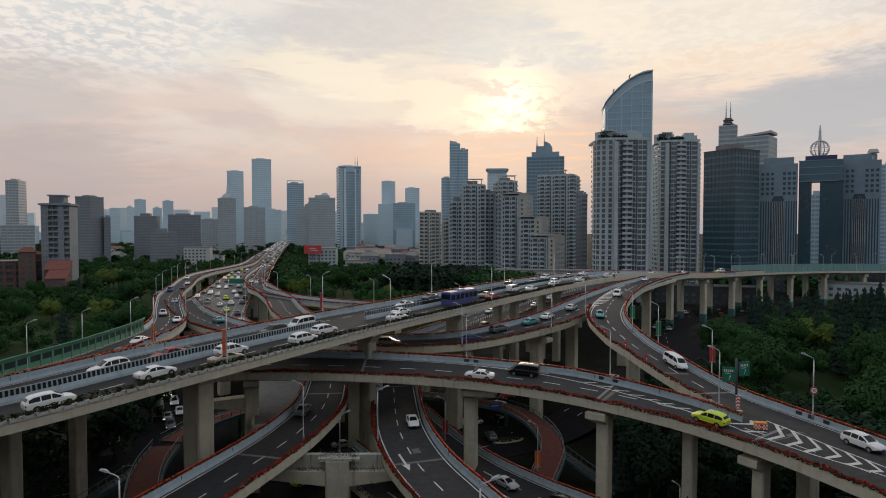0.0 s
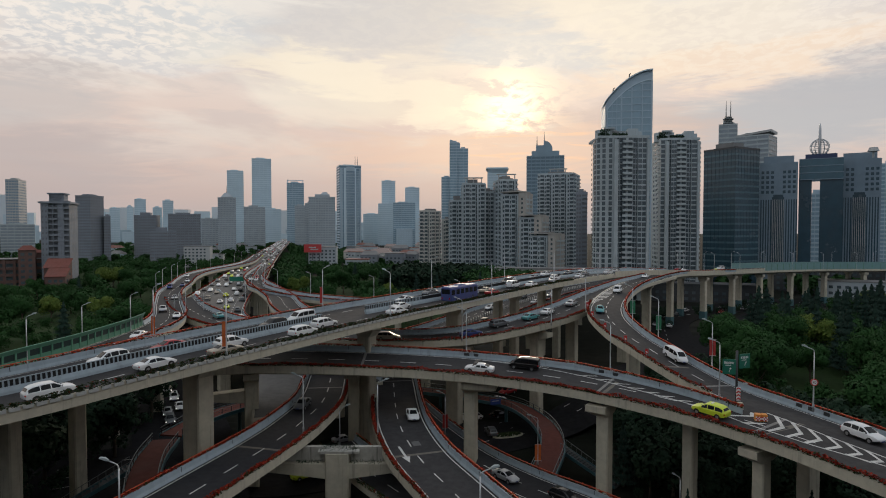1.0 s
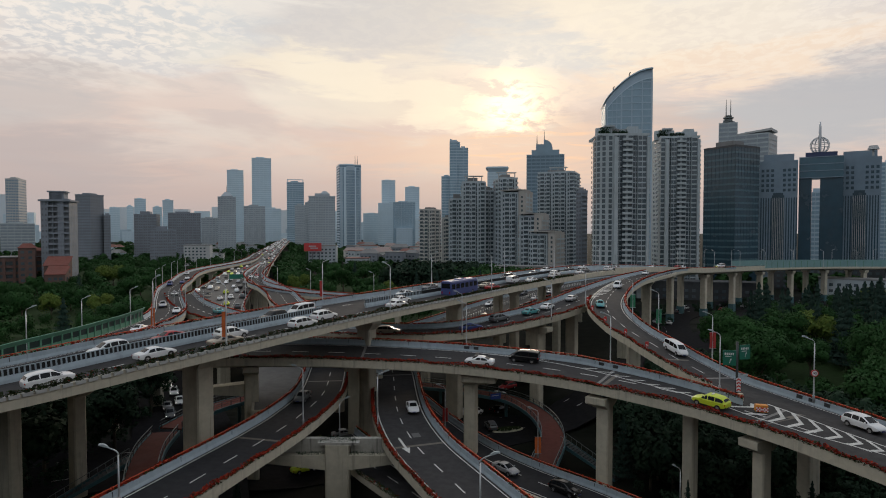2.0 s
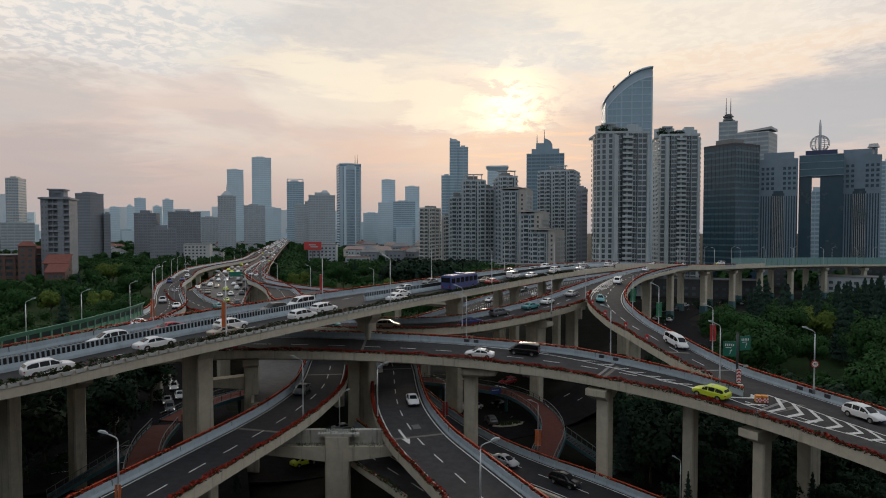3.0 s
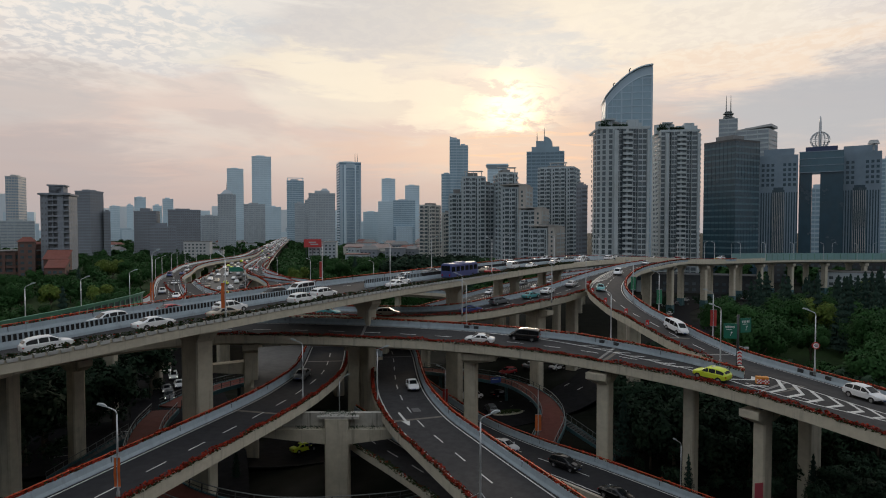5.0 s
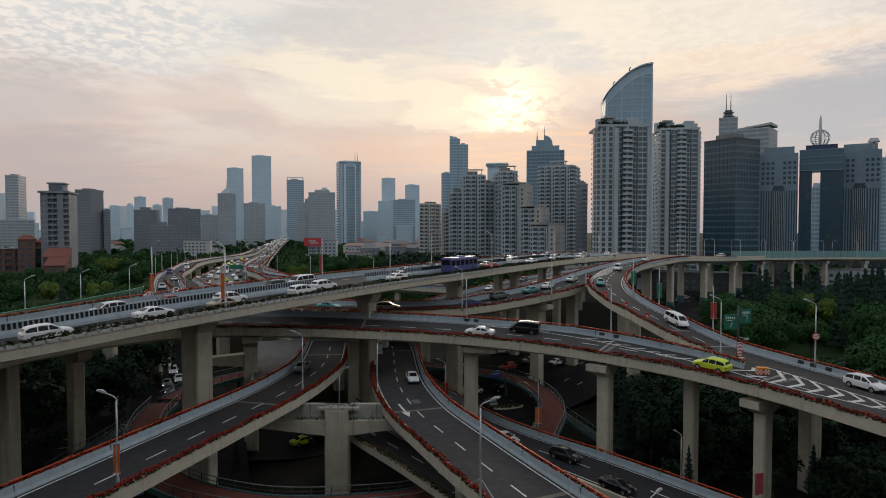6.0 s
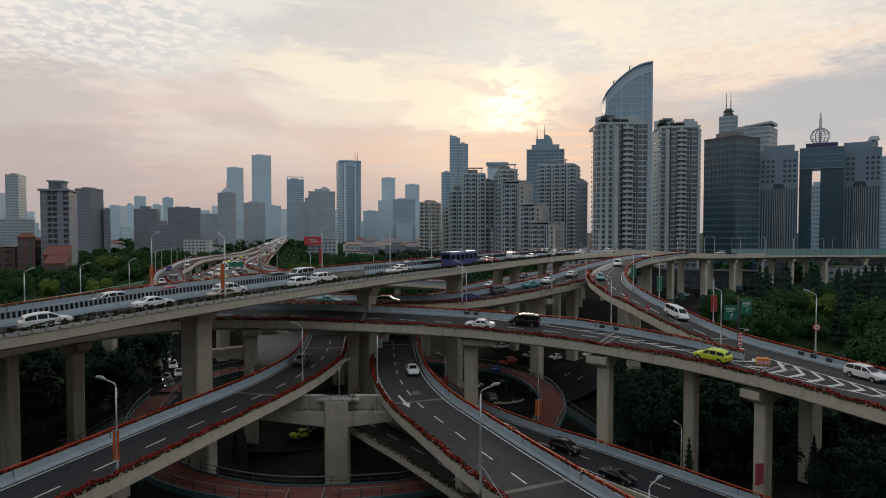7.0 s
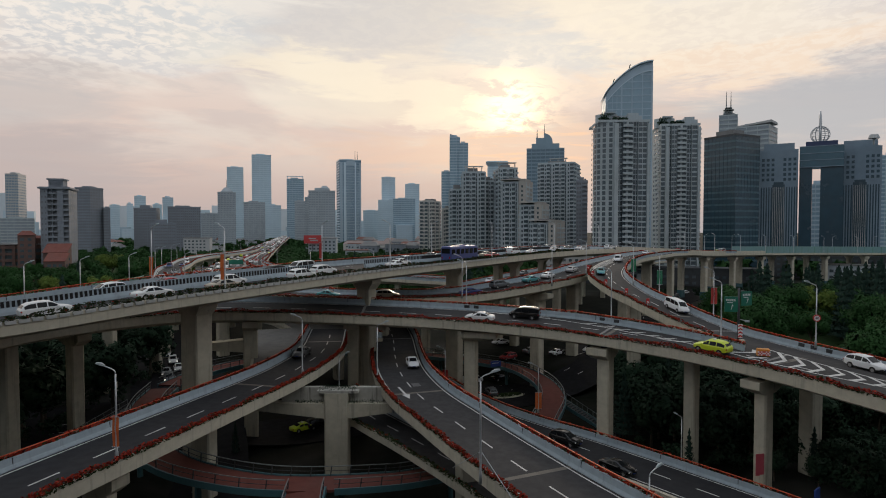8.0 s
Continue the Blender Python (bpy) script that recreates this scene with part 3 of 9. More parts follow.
def build_ground():
    v, f = [], []
    xs = [-2600, -1800, -1200, -800, -500, -300, -180, -100, -60] + list(range(-36, 80, 3)) + [100, 150, 220, 300, 450, 700, 1100, 1800, 2600]
    ys = [-300, -120, 0, 30, 45] + list(range(54, 162, 3)) + [175, 200, 240, 300, 400, 550, 800, 1200, 1800, 2600, 3500, 4500]
    nx, ny = len(xs) - 1, len(ys) - 1
    for y in ys:
        for x in xs:
            v.append((x, y, ground_z(x, y) - 0.05))
    for j in range(ny):
        for i in range(nx):
            a = j * (nx + 1) + i
            f.append((a, a + 1, a + nx + 2, a + nx + 1))
    thing("ground", "earth and paving stretching to the horizon, colour darkened for deck shade", "ground", kind="structure", data=mesh("ground", v, f, GROUND))

    def flat(name, label, pts, width, mat, z, edge=""):
        line = Route([(x, y, 0) for x, y in pts], width, edge, 6.0)
        way = [line.at(s)[0] for s in np.arange(0, line.length, 8.0)]
        r = Route([(p.x, p.y, ground_z(p.x, p.y) + z + 0.1) for p in way], width, edge, 4.0)
        w = width / 2
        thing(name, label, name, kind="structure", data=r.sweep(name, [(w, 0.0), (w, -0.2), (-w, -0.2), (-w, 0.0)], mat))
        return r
    one = flat("road", "surface street under the flyovers, asphalt colour darkened for shade", [(-20, 30), (-38, 90), (-56, 128), (-74, 175), (-100, 300), (-150, 520)], 17, STREET, 0.02)
    two = flat("road", "cross street under the flyovers, asphalt colour darkened for shade", [(-120, 60), (-60, 92), (-5, 118), (55, 160), (130, 250), (190, 330)], 22, STREET, 0.03)
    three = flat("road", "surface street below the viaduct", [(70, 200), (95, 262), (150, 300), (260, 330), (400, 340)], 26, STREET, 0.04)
    b = Shape()
    b.box(-1.5, 1.5, -0.08, 0.08, 0.0, 0.01)
    data = b.data("lane_dash", MARKING)
    roots = [o for o in scene.objects if o.name.startswith("road")]
    for r, o, offs in zip((one, two, three), roots, ((-3, 3), (-4, 0, 4), (-4, 4))):
        for off in offs:
            s = 4 if r is three else 70
            while s < (min(r.length, 260) if r is three else 190) and r is not one:
                part("lane_dash", data, o, at=r.stand(s, off, 0.006))
                s += 9
    for label, pts in (("grass lawn under park trees", [(-300, 125), (-78, 125), (-82, 180), (-130, 330), (-190, 560), (-420, 560)]),
                       ("grass lawn between the ramps", [(-40, 215), (-60, 260), (-105, 420), (-100, 540), (20, 430), (40, 330), (30, 250)]),
                       ("mown grass slope under the trees", [(75, 60), (70, 110), (66, 130), (70, 160), (95, 215), (140, 250), (240, 280), (260, 100), (120, 20)])):
        thing("lawn", label, "lawn", kind="structure", data=mesh("lawn", [(x, y, 0.0) for x, y in pts], [tuple(reversed(range(len(pts))))], GRASS))


build_ground()


# ------------------------------------------------------------------ trees
def crown_mesh(seed, kind, count, size, tri=False):
    """A crown of many small leaf clumps on uneven lobes; unit height, base at the origin."""
    r = random.Random(seed)
    v, f, out = [], [], []
    if kind == "broad":
        lobes = [(Vector((r.uniform(-0.24, 0.24), r.uniform(-0.24, 0.24), r.uniform(0.40, 0.83))), r.uniform(0.09, 0.19)) for _ in range(25)]
    for _ in range(count):
        if kind == "broad":
            c, rad = lobes[r.randrange(len(lobes))]
            d = Vector((r.gauss(0, 1), r.gauss(0, 1), r.gauss(0.25, 1))).normalized()
            p = c + d * rad * r.uniform(0.82, 1.06)
            p.z = max(p.z, 0.2)
        else:
            h = r.random() ** 1.3
            a = r.uniform(0, 6.283)
            rad = (1 - h) ** 0.8 * 0.24 * (0.75 + 0.35 * math.sin(h * 55)) * r.uniform(0.5, 1.1)
            d = Vector((math.cos(a), math.sin(a), 0.3))
            p = Vector((math.cos(a) * rad, math.sin(a) * rad, 0.12 + h * 0.88))
        u = Vector((r.gauss(0, 1), r.gauss(0, 1), r.gauss(0, 0.7)))
        u = (u - d * u.dot(d) * 0.6).normalized()
        w = d.cross(u).normalized()
        s = size * r.uniform(0.6, 1.5)
        tip = d * s * r.uniform(-0.25, 0.35)
        k = len(v)
        if tri:
            v += [p - u * s - w * s * 0.6, p + u * s - w * s * 0.5, p + w * s * 1.1 + tip]
            f.append((k, k + 1, k + 2))
        else:
            v += [p - u * s, p - w * s * 0.7 + tip, p + u * s * 0.9, p + w * s * 0.8 + tip]
            f.append((k, k + 1, k + 2, k + 3))
        out += [(d * 0.85 + Vector((r.gauss(0, 0.16), r.gauss(0, 0.16), r.gauss(0.20, 0.16)))).normalized()] * (3 if tri else 4)
    return v, f, out


def soft(me, out):
    """Leaves shade with the clump that they sit on."""
    me.polygons.foreach_set("use_smooth", [True] * len(me.polygons))
    me.normals_split_custom_set_from_vertices(out)
    return me


def trunk_mesh(seed, kind):
    r = random.Random(seed)
    b = Shape()
    b.tube([(0, 0, 0), (0.008, 0, 0.2), (0.0, 0.01, 0.45), (0.01, 0, 0.7 if kind == "broad" else 0.97)], [0.028, 0.021, 0.014, 0.004], 7)
    if kind == "broad":
        for k in range(5):
            a = k * 1.3 + r.random()
            e = Vector((math.cos(a) * 0.25, math.sin(a) * 0.25, r.uniform(0.5, 0.72)))
            b.tube([(0, 0, r.uniform(0.25, 0.4)), e * 0.5 + Vector((0, 0, 0.16)), e], [0.012, 0.008, 0.003], 5)
    return b.data("trunk", BARK, True)


def tree_model(seed, kind, leaf, count, size, label):
    root = thing("conifer_tree" if kind == "cone" else "tree", label, "tree", "park trees")
    part("trunk", trunk_mesh(seed, kind), root)
    v, f, out = crown_mesh(seed, kind, count, size, True)
    part("crown", soft(mesh("crown", v, f, leaf), out), root)
    return root


def inside(x, y, poly):
    c = False
    for (x0, y0), (x1, y1) in zip(poly, poly[1:] + poly[:1]):
        if (y0 > y) != (y1 > y) and x < (x1 - x0) * (y - y0) / (y1 - y0) + x0:
            c = not c
    return c


def clear_of_roads(x, y, gap):
    for key, r in DECKS.items():
        if key in ("L", "C", "E", "F", "A", "B") and gap < 1.5:
            continue
        lim = (r.width / 2 + gap) ** 2
        for p in r.fine[::3]:
            if (p.x - x) ** 2 + (p.y - y) ** 2 < lim:
                return False
    return True


def plant_trees():
    models = [tree_model(1, "broad", LEAF_A, 6600, 0.0166, "broad park tree with dense deep green crown"), tree_model(2, "broad", LEAF_A, 6600, 0.0166, "round park tree with deep green crown"),
              tree_model(3, "broad", LEAF_B, 6600, 0.0166, "broad park tree with light yellow-green crown"), tree_model(4, "broad", LEAF_A, 6600, 0.0166, "spreading park tree with uneven green crown"),
              tree_model(6, "broad", LEAF_C, 2700, 0.0260, "tree below the flyovers, leaf colour darkened for deck shade"),
              tree_model(5, "cone", LEAF_D, 2900, 0.014, "tall narrow dark green conifer")]
    r = random.Random(8)
    used = set()
    zones = (  # outline, count, heights, share of conifers, share of light crowns, gap to roads
        ([(-200, 85), (-72, 85), (-76, 165), (-120, 270), (-145, 400), (-260, 420)], 74, (11, 15), 0.02, 0.16, 5.0),
        ([(-36, 222), (-62, 262), (-92, 350), (-60, 470), (30, 400), (45, 290), (20, 235)], 40, (11, 16), 0.15, 0.08, 5.0),
        ([(62, 95), (60, 125), (70, 165), (82, 186), (122, 216), (175, 252), (235, 285), (200, 150), (110, 60)], 104, (10, 15), 0.0, 0.04, 3.0),
        ([(86, 160), (100, 208), (150, 236), (195, 235), (178, 182), (132, 150)], 58, (13.5, 16.8), 1.0, 0.0, 4.0),
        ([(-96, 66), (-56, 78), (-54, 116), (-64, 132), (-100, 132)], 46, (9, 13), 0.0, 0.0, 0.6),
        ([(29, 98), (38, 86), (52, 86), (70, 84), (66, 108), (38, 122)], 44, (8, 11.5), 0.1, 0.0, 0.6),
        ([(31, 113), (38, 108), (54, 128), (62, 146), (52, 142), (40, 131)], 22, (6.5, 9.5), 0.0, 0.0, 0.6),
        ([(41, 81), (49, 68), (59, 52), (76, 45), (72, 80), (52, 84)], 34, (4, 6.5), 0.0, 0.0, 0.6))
    for poly, count, (h0, h1), cone, light, gap in zones:
        xs, ys = [p[0] for p in poly], [p[1] for p in poly]
        done, tries = [], 0
        while len(done) < count and tries < 6000:
            tries += 1
            x, y = r.uniform(min(xs), max(xs)), r.uniform(min(ys), max(ys))
            space = 4.2 if len(done) < count * 0.7 else 3.6
            if not inside(x, y, poly) or any((x - a) ** 2 + (y - b) ** 2 < space ** 2 for a, b in done) or not clear_of_roads(x, y, gap):
                continue
            done.append((x, y))
            q = r.random()
            # trees under the decks take the leaf colour with shade put into it
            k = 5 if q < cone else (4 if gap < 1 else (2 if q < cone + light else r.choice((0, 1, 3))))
            h = r.uniform(h0, h1) * (1.15 if k == 5 else 1.0)
            m = pose(x, y, ground_z(x, y) - 0.05, 0, 0, r.uniform(0, 360)) @ Matrix.Diagonal((h * r.uniform(0.85, 1.15), h * r.uniform(0.85, 1.15), h, 1))
            if k in used:
                o = copy_thing(models[k], m)
            else:
                o = models[k]
                used.add(k)
            o.matrix_basis = m

    for x, y, w, h in ((33.2, 81.6, 4.4, 7.6), (47.6, 77.6, 4.8, 6.6), (-30.0, 87.5, 3.6, 6.4)):
        o = copy_thing(models[5], Matrix())
        o.matrix_basis = pose(x, y, ground_z(x, y) - 0.05, 0, 0, 40) @ Matrix.Diagonal((w, w, h, 1))

    # far woods and street trees, past counting
    def woods(label, areas, leaf, seed, size, n_leaf, heights, gap=6):
        rr = random.Random(seed)
        made = [crown_mesh(s, "broad", n_leaf, size, True) for s in (21, 22, 23)]
        shapes = [np.array([tuple(p) for p in m[0]]) for m in made]
        tilts = [np.array([tuple(p) for p in m[2]]) for m in made]
        vs, outs = [], []
        for poly, n in areas:
            xs, ys = [p[0] for p in poly], [p[1] for p in poly]
            k = tries = 0
            while k < n and tries < n * 30:
                tries += 1
                x, y = rr.uniform(min(xs), max(xs)), rr.uniform(min(ys), max(ys))
                if not inside(x, y, poly) or not clear_of_roads(x, y, gap):
                    continue
                k += 1
                h = rr.uniform(*heights)
                w = h * rr.uniform(0.9, 1.3)
                a = rr.uniform(0, 6.28)
                s = shapes[k % 3]
                vs.append(np.stack([x + w * (s[:, 0] * math.cos(a) - s[:, 1] * math.sin(a)), y + w * (s[:, 0] * math.sin(a) + s[:, 1] * math.cos(a)), h * (s[:, 2] - 0.12) + ground_z(x, y)], 1))
                o = tilts[k % 3]
                outs.append(np.stack([o[:, 0] * math.cos(a) - o[:, 1] * math.sin(a), o[:, 0] * math.sin(a) + o[:, 1] * math.cos(a), o[:, 2]], 1))
        v = np.concatenate(vs)
        me = bpy.data.meshes.new("woods")
        me.from_pydata(v.tolist(), [], [(i, i + 1, i + 2) for i in range(0, len(v), 3)])
        me.materials.append(leaf)
        thing("woods", label, "trees", kind="stuff", data=soft(me, np.concatenate(outs).tolist()))
    woods("dense park woods of deep green broadleaf trees", [([(-420, 150), (-175, 120), (-150, 300), (-150, 420), (-190, 620), (-500, 620)], 420), ([(-60, 470), (-118, 440), (-120, 560), (60, 470), (45, 400)], 90),
          ([(-88, 335), (-116, 445), (-172, 690), (-160, 690), (-104, 445), (-76, 335)], 60), ([(-310, 535), (-185, 535), (-190, 600), (-310, 600)], 45), ([(-100, 350), (-130, 470), (-152, 600), (-178, 760), (-110, 760), (-100, 560), (-112, 440)], 60), ([(20, 235), (45, 290), (30, 400), (-60, 470), (-92, 350), (-62, 262), (-36, 222)], 90), ([(150, 120), (200, 150), (235, 285), (330, 320), (360, 120)], 110)], LEAF_A, 31, 0.046, 430, (8, 13))
    woods("tall trees before the stepped apartment blocks", [([(2, 318), (44, 312), (57, 372), (42, 388), (-2, 402)], 46)], LEAF_A, 36, 0.034, 700, (15, 19), 3.0)
    woods("tall dark trees beside the cream apartment tower", [([(-34, 335), (14, 322), (18, 385), (-22, 402)], 44)], LEAF_C, 37, 0.034, 700, (18, 22), 3.0)
    woods("street trees close beside the elevated highway", [([(-108, 400), (-131, 480), (-163, 620), (-196, 760), (-186, 760), (-151, 620), (-118, 480), (-94, 400)], 130)], LEAF_A, 35, 0.046, 430, (9, 12.5), 1.6)
    woods("dense undergrowth and small trees in the park", [([(62, 95), (60, 125), (70, 165), (95, 225), (170, 275), (235, 285), (200, 150), (110, 60)], 60),
          ([(-200, 85), (-72, 85), (-76, 165), (-120, 270), (-145, 400), (-260, 420)], 160)], LEAF_A, 33, 0.026, 1200, (6, 10))
    # the dark leaf colour carries the shade under decks and viaduct
    woods("shrubs below the flyovers, leaf colour darkened for deck shade", [([(72, 205), (100, 258), (165, 298), (158, 312), (90, 275), (64, 222)], 90), ([(118, 235), (170, 268), (240, 295), (240, 285), (175, 256), (124, 222)], 60), ([(-100, 60), (-56, 74), (-53, 118), (-64, 134), (-104, 134)], 120), ([(30, 92), (37, 80), (45, 67), (54, 52), (74, 42), (66, 108), (38, 120), (30, 108)], 130)], LEAF_C, 34, 0.045, 260, (2.2, 4.5), 0.5)
    woods("hazy street trees among distant houses", [([(-700, 620), (-190, 620), (-240, 900), (-330, 1300), (-900, 1300)], 420), ([(-110, 560), (120, 480), (140, 900), (-190, 900)], 260), ([(130, 330), (420, 330), (420, 420), (130, 420)], 60), ([(-185, 740), (-330, 1300), (-230, 1300), (-100, 740)], 150)], LEAF_A, 32, 0.10, 140, (9, 14))


plant_trees()

# ------------------------------------------------------------------ the city round the junction
WALL_PALE = surface("pale_stone_cladding", (0.46, 0.47, 0.47), 0.8, vary=0.2, grain=0.2, stain=0.03)
WALL_WHITE = surface("white_painted_wall", (0.43, 0.485, 0.505), 0.8, vary=0.3, grain=0.3, stain=0.05, streak=0.25, dirt=(0.25, 0.25, 0.24))
WALL_CREAM = surface("cream_wall", (0.52, 0.52, 0.49), 0.8, vary=0.25, grain=0.3, stain=0.05, streak=0.2)
WALL_GREY = surface("grey_tiled_wall", (0.44, 0.50, 0.53), 0.8, vary=0.3, grain=0.3, stain=0.05, streak=0.25)
# brown, beige, far and blue walls are blued and paled to imitate haze
WALL_BROWN = surface("hazed_brown_render", (0.235, 0.262, 0.30), 0.85, vary=0.3, grain=0.2, stain=0.04, streak=0.25)
WALL_MID = surface("hazed_beige_cladding", (0.40, 0.45, 0.485), 0.8, vary=0.2, grain=0.15, stain=0.03)
WALL_FAR = surface("pale_blue_hazed_cladding", (0.58, 0.70, 0.77), 0.6, vary=0.12, grain=0.05, stain=0.01, bump=0.0)
WALL_BLUE = surface("blue_grey_hazed_cladding", (0.40, 0.51, 0.59), 0.5, vary=0.15, grain=0.08, stain=0.02, bump=0.0)
WALL_STONE = surface("blue_grey_granite", (0.20, 0.27, 0.335), 0.6, vary=0.25, grain=0.3, stain=0.05)
WALL_SLATE = surface("slate_blue_cladding", (0.25, 0.35, 0.42), 0.5, vary=0.15, grain=0.08, stain=0.02, bump=0.0)
GLASS_SLATE = surface("slate_blue_glass", (0.14, 0.215, 0.275), 0.3, vary=0.2, grain=0.1, stain=0.02, bump=0.0)
# far glass is paled towards blue in place of haze
GLASS_FAR = surface("pale_blue_hazed_glass", (0.48, 0.61, 0.69), 0.35, vary=0.12, grain=0.05, stain=0.02, bump=0.0)
GLASS_BLUE = surface("blue_glass", (0.18, 0.28, 0.36), 0.2, vary=0.25, grain=0.12, stain=0.02, bump=0.0)
GLASS_DARK = surface("dark_green_glass", (0.030, 0.070, 0.098), 0.25, vary=0.4, grain=0.15, stain=0.03, bump=0.0)
GLASS_PALE = surface("grey_blue_glass", (0.26, 0.38, 0.46), 0.25, vary=0.25, grain=0.12, stain=0.02, bump=0.0)
GLASS_CURTAIN = surface("dull_teal_glass", (0.06, 0.135, 0.165), 0.3, vary=0.3, grain=0.15, stain=0.03, bump=0.0)
GLASS_WINDOW = surface("window_glass", (0.085, 0.112, 0.128), 0.15, vary=0.5, grain=0.35, stain=0.08, bump=0.0, dirt=(0.2, 0.2, 0.2))
ROOF_GREY = surface("roof_grey", (0.22, 0.22, 0.22), 0.9, vary=0.3, grain=0.2)
ROOF_TILE = surface("red_roof_tiles", (0.22, 0.10, 0.08), 0.85, vary=0.35, grain=0.8)
# window tints near the wall tone imitate contrast lost in haze
GLASS_DULL = surface("dull_window_glass", (0.15, 0.165, 0.185), 0.4, vary=0.3, grain=0.3, stain=0.05, bump=0.0)
GLASS_MID = surface("haze_tinted_window_glass", (0.27, 0.315, 0.35), 0.4, vary=0.25, grain=0.15, stain=0.03, bump=0.0)
WALL_HAZE = surface("haze_tinted_white_cladding", (0.66, 0.72, 0.76), 0.7, vary=0.1, grain=0.03, stain=0.01, bump=0.0)
ROOF_RED = surface("bright_red_roof_tiles", (0.20, 0.066, 0.050), 0.85, vary=0.35, grain=0.8)
ROOF_PINK = surface("faded_pink_roof", (0.33, 0.26, 0.24), 0.85, vary=0.3, grain=0.5)
BRICK = surface("red_brown_brick", (0.145, 0.088, 0.075), 0.9, vary=0.3, grain=0.6, streak=0.2)

# far, mid, blue and brown styles carry haze in their colours
STYLES = {  # wall, glass, kind, width of a bay
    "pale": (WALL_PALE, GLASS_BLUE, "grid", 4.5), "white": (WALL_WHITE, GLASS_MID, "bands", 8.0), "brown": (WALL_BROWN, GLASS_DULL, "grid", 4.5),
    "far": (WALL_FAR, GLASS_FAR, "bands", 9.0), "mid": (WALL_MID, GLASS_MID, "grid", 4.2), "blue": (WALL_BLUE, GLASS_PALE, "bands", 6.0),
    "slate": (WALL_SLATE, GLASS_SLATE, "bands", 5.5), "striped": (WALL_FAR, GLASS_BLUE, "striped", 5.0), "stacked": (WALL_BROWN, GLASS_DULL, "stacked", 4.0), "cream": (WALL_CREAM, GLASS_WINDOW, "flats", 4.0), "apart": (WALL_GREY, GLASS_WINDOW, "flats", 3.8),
    "twin": (WALL_WHITE, GLASS_WINDOW, "twin", 3.6), "twin_b": (WALL_WHITE, GLASS_WINDOW, "twin", 3.5), "crescent": (WALL_BLUE, GLASS_PALE, "crescent", 8.5), "darkglass": (GLASS_DARK, GLASS_DARK, "curtain", 3.0),
    "arch": (WALL_STONE, GLASS_DARK, "arch", 3.4)}


def stack(root, name, shape, mat, low, n, fh):
    """The same row on storey after storey, joined: too small to pick apart from here."""
    v, f = [], []
    for i in range(low, n):
        k = len(v)
        v += [(x, y, z + i * fh) for x, y, z in shape.v]
        f += [tuple(q + k for q in face) for face in shape.f]
    part(name, mesh(name, v, f, mat), root, kind="stuff")


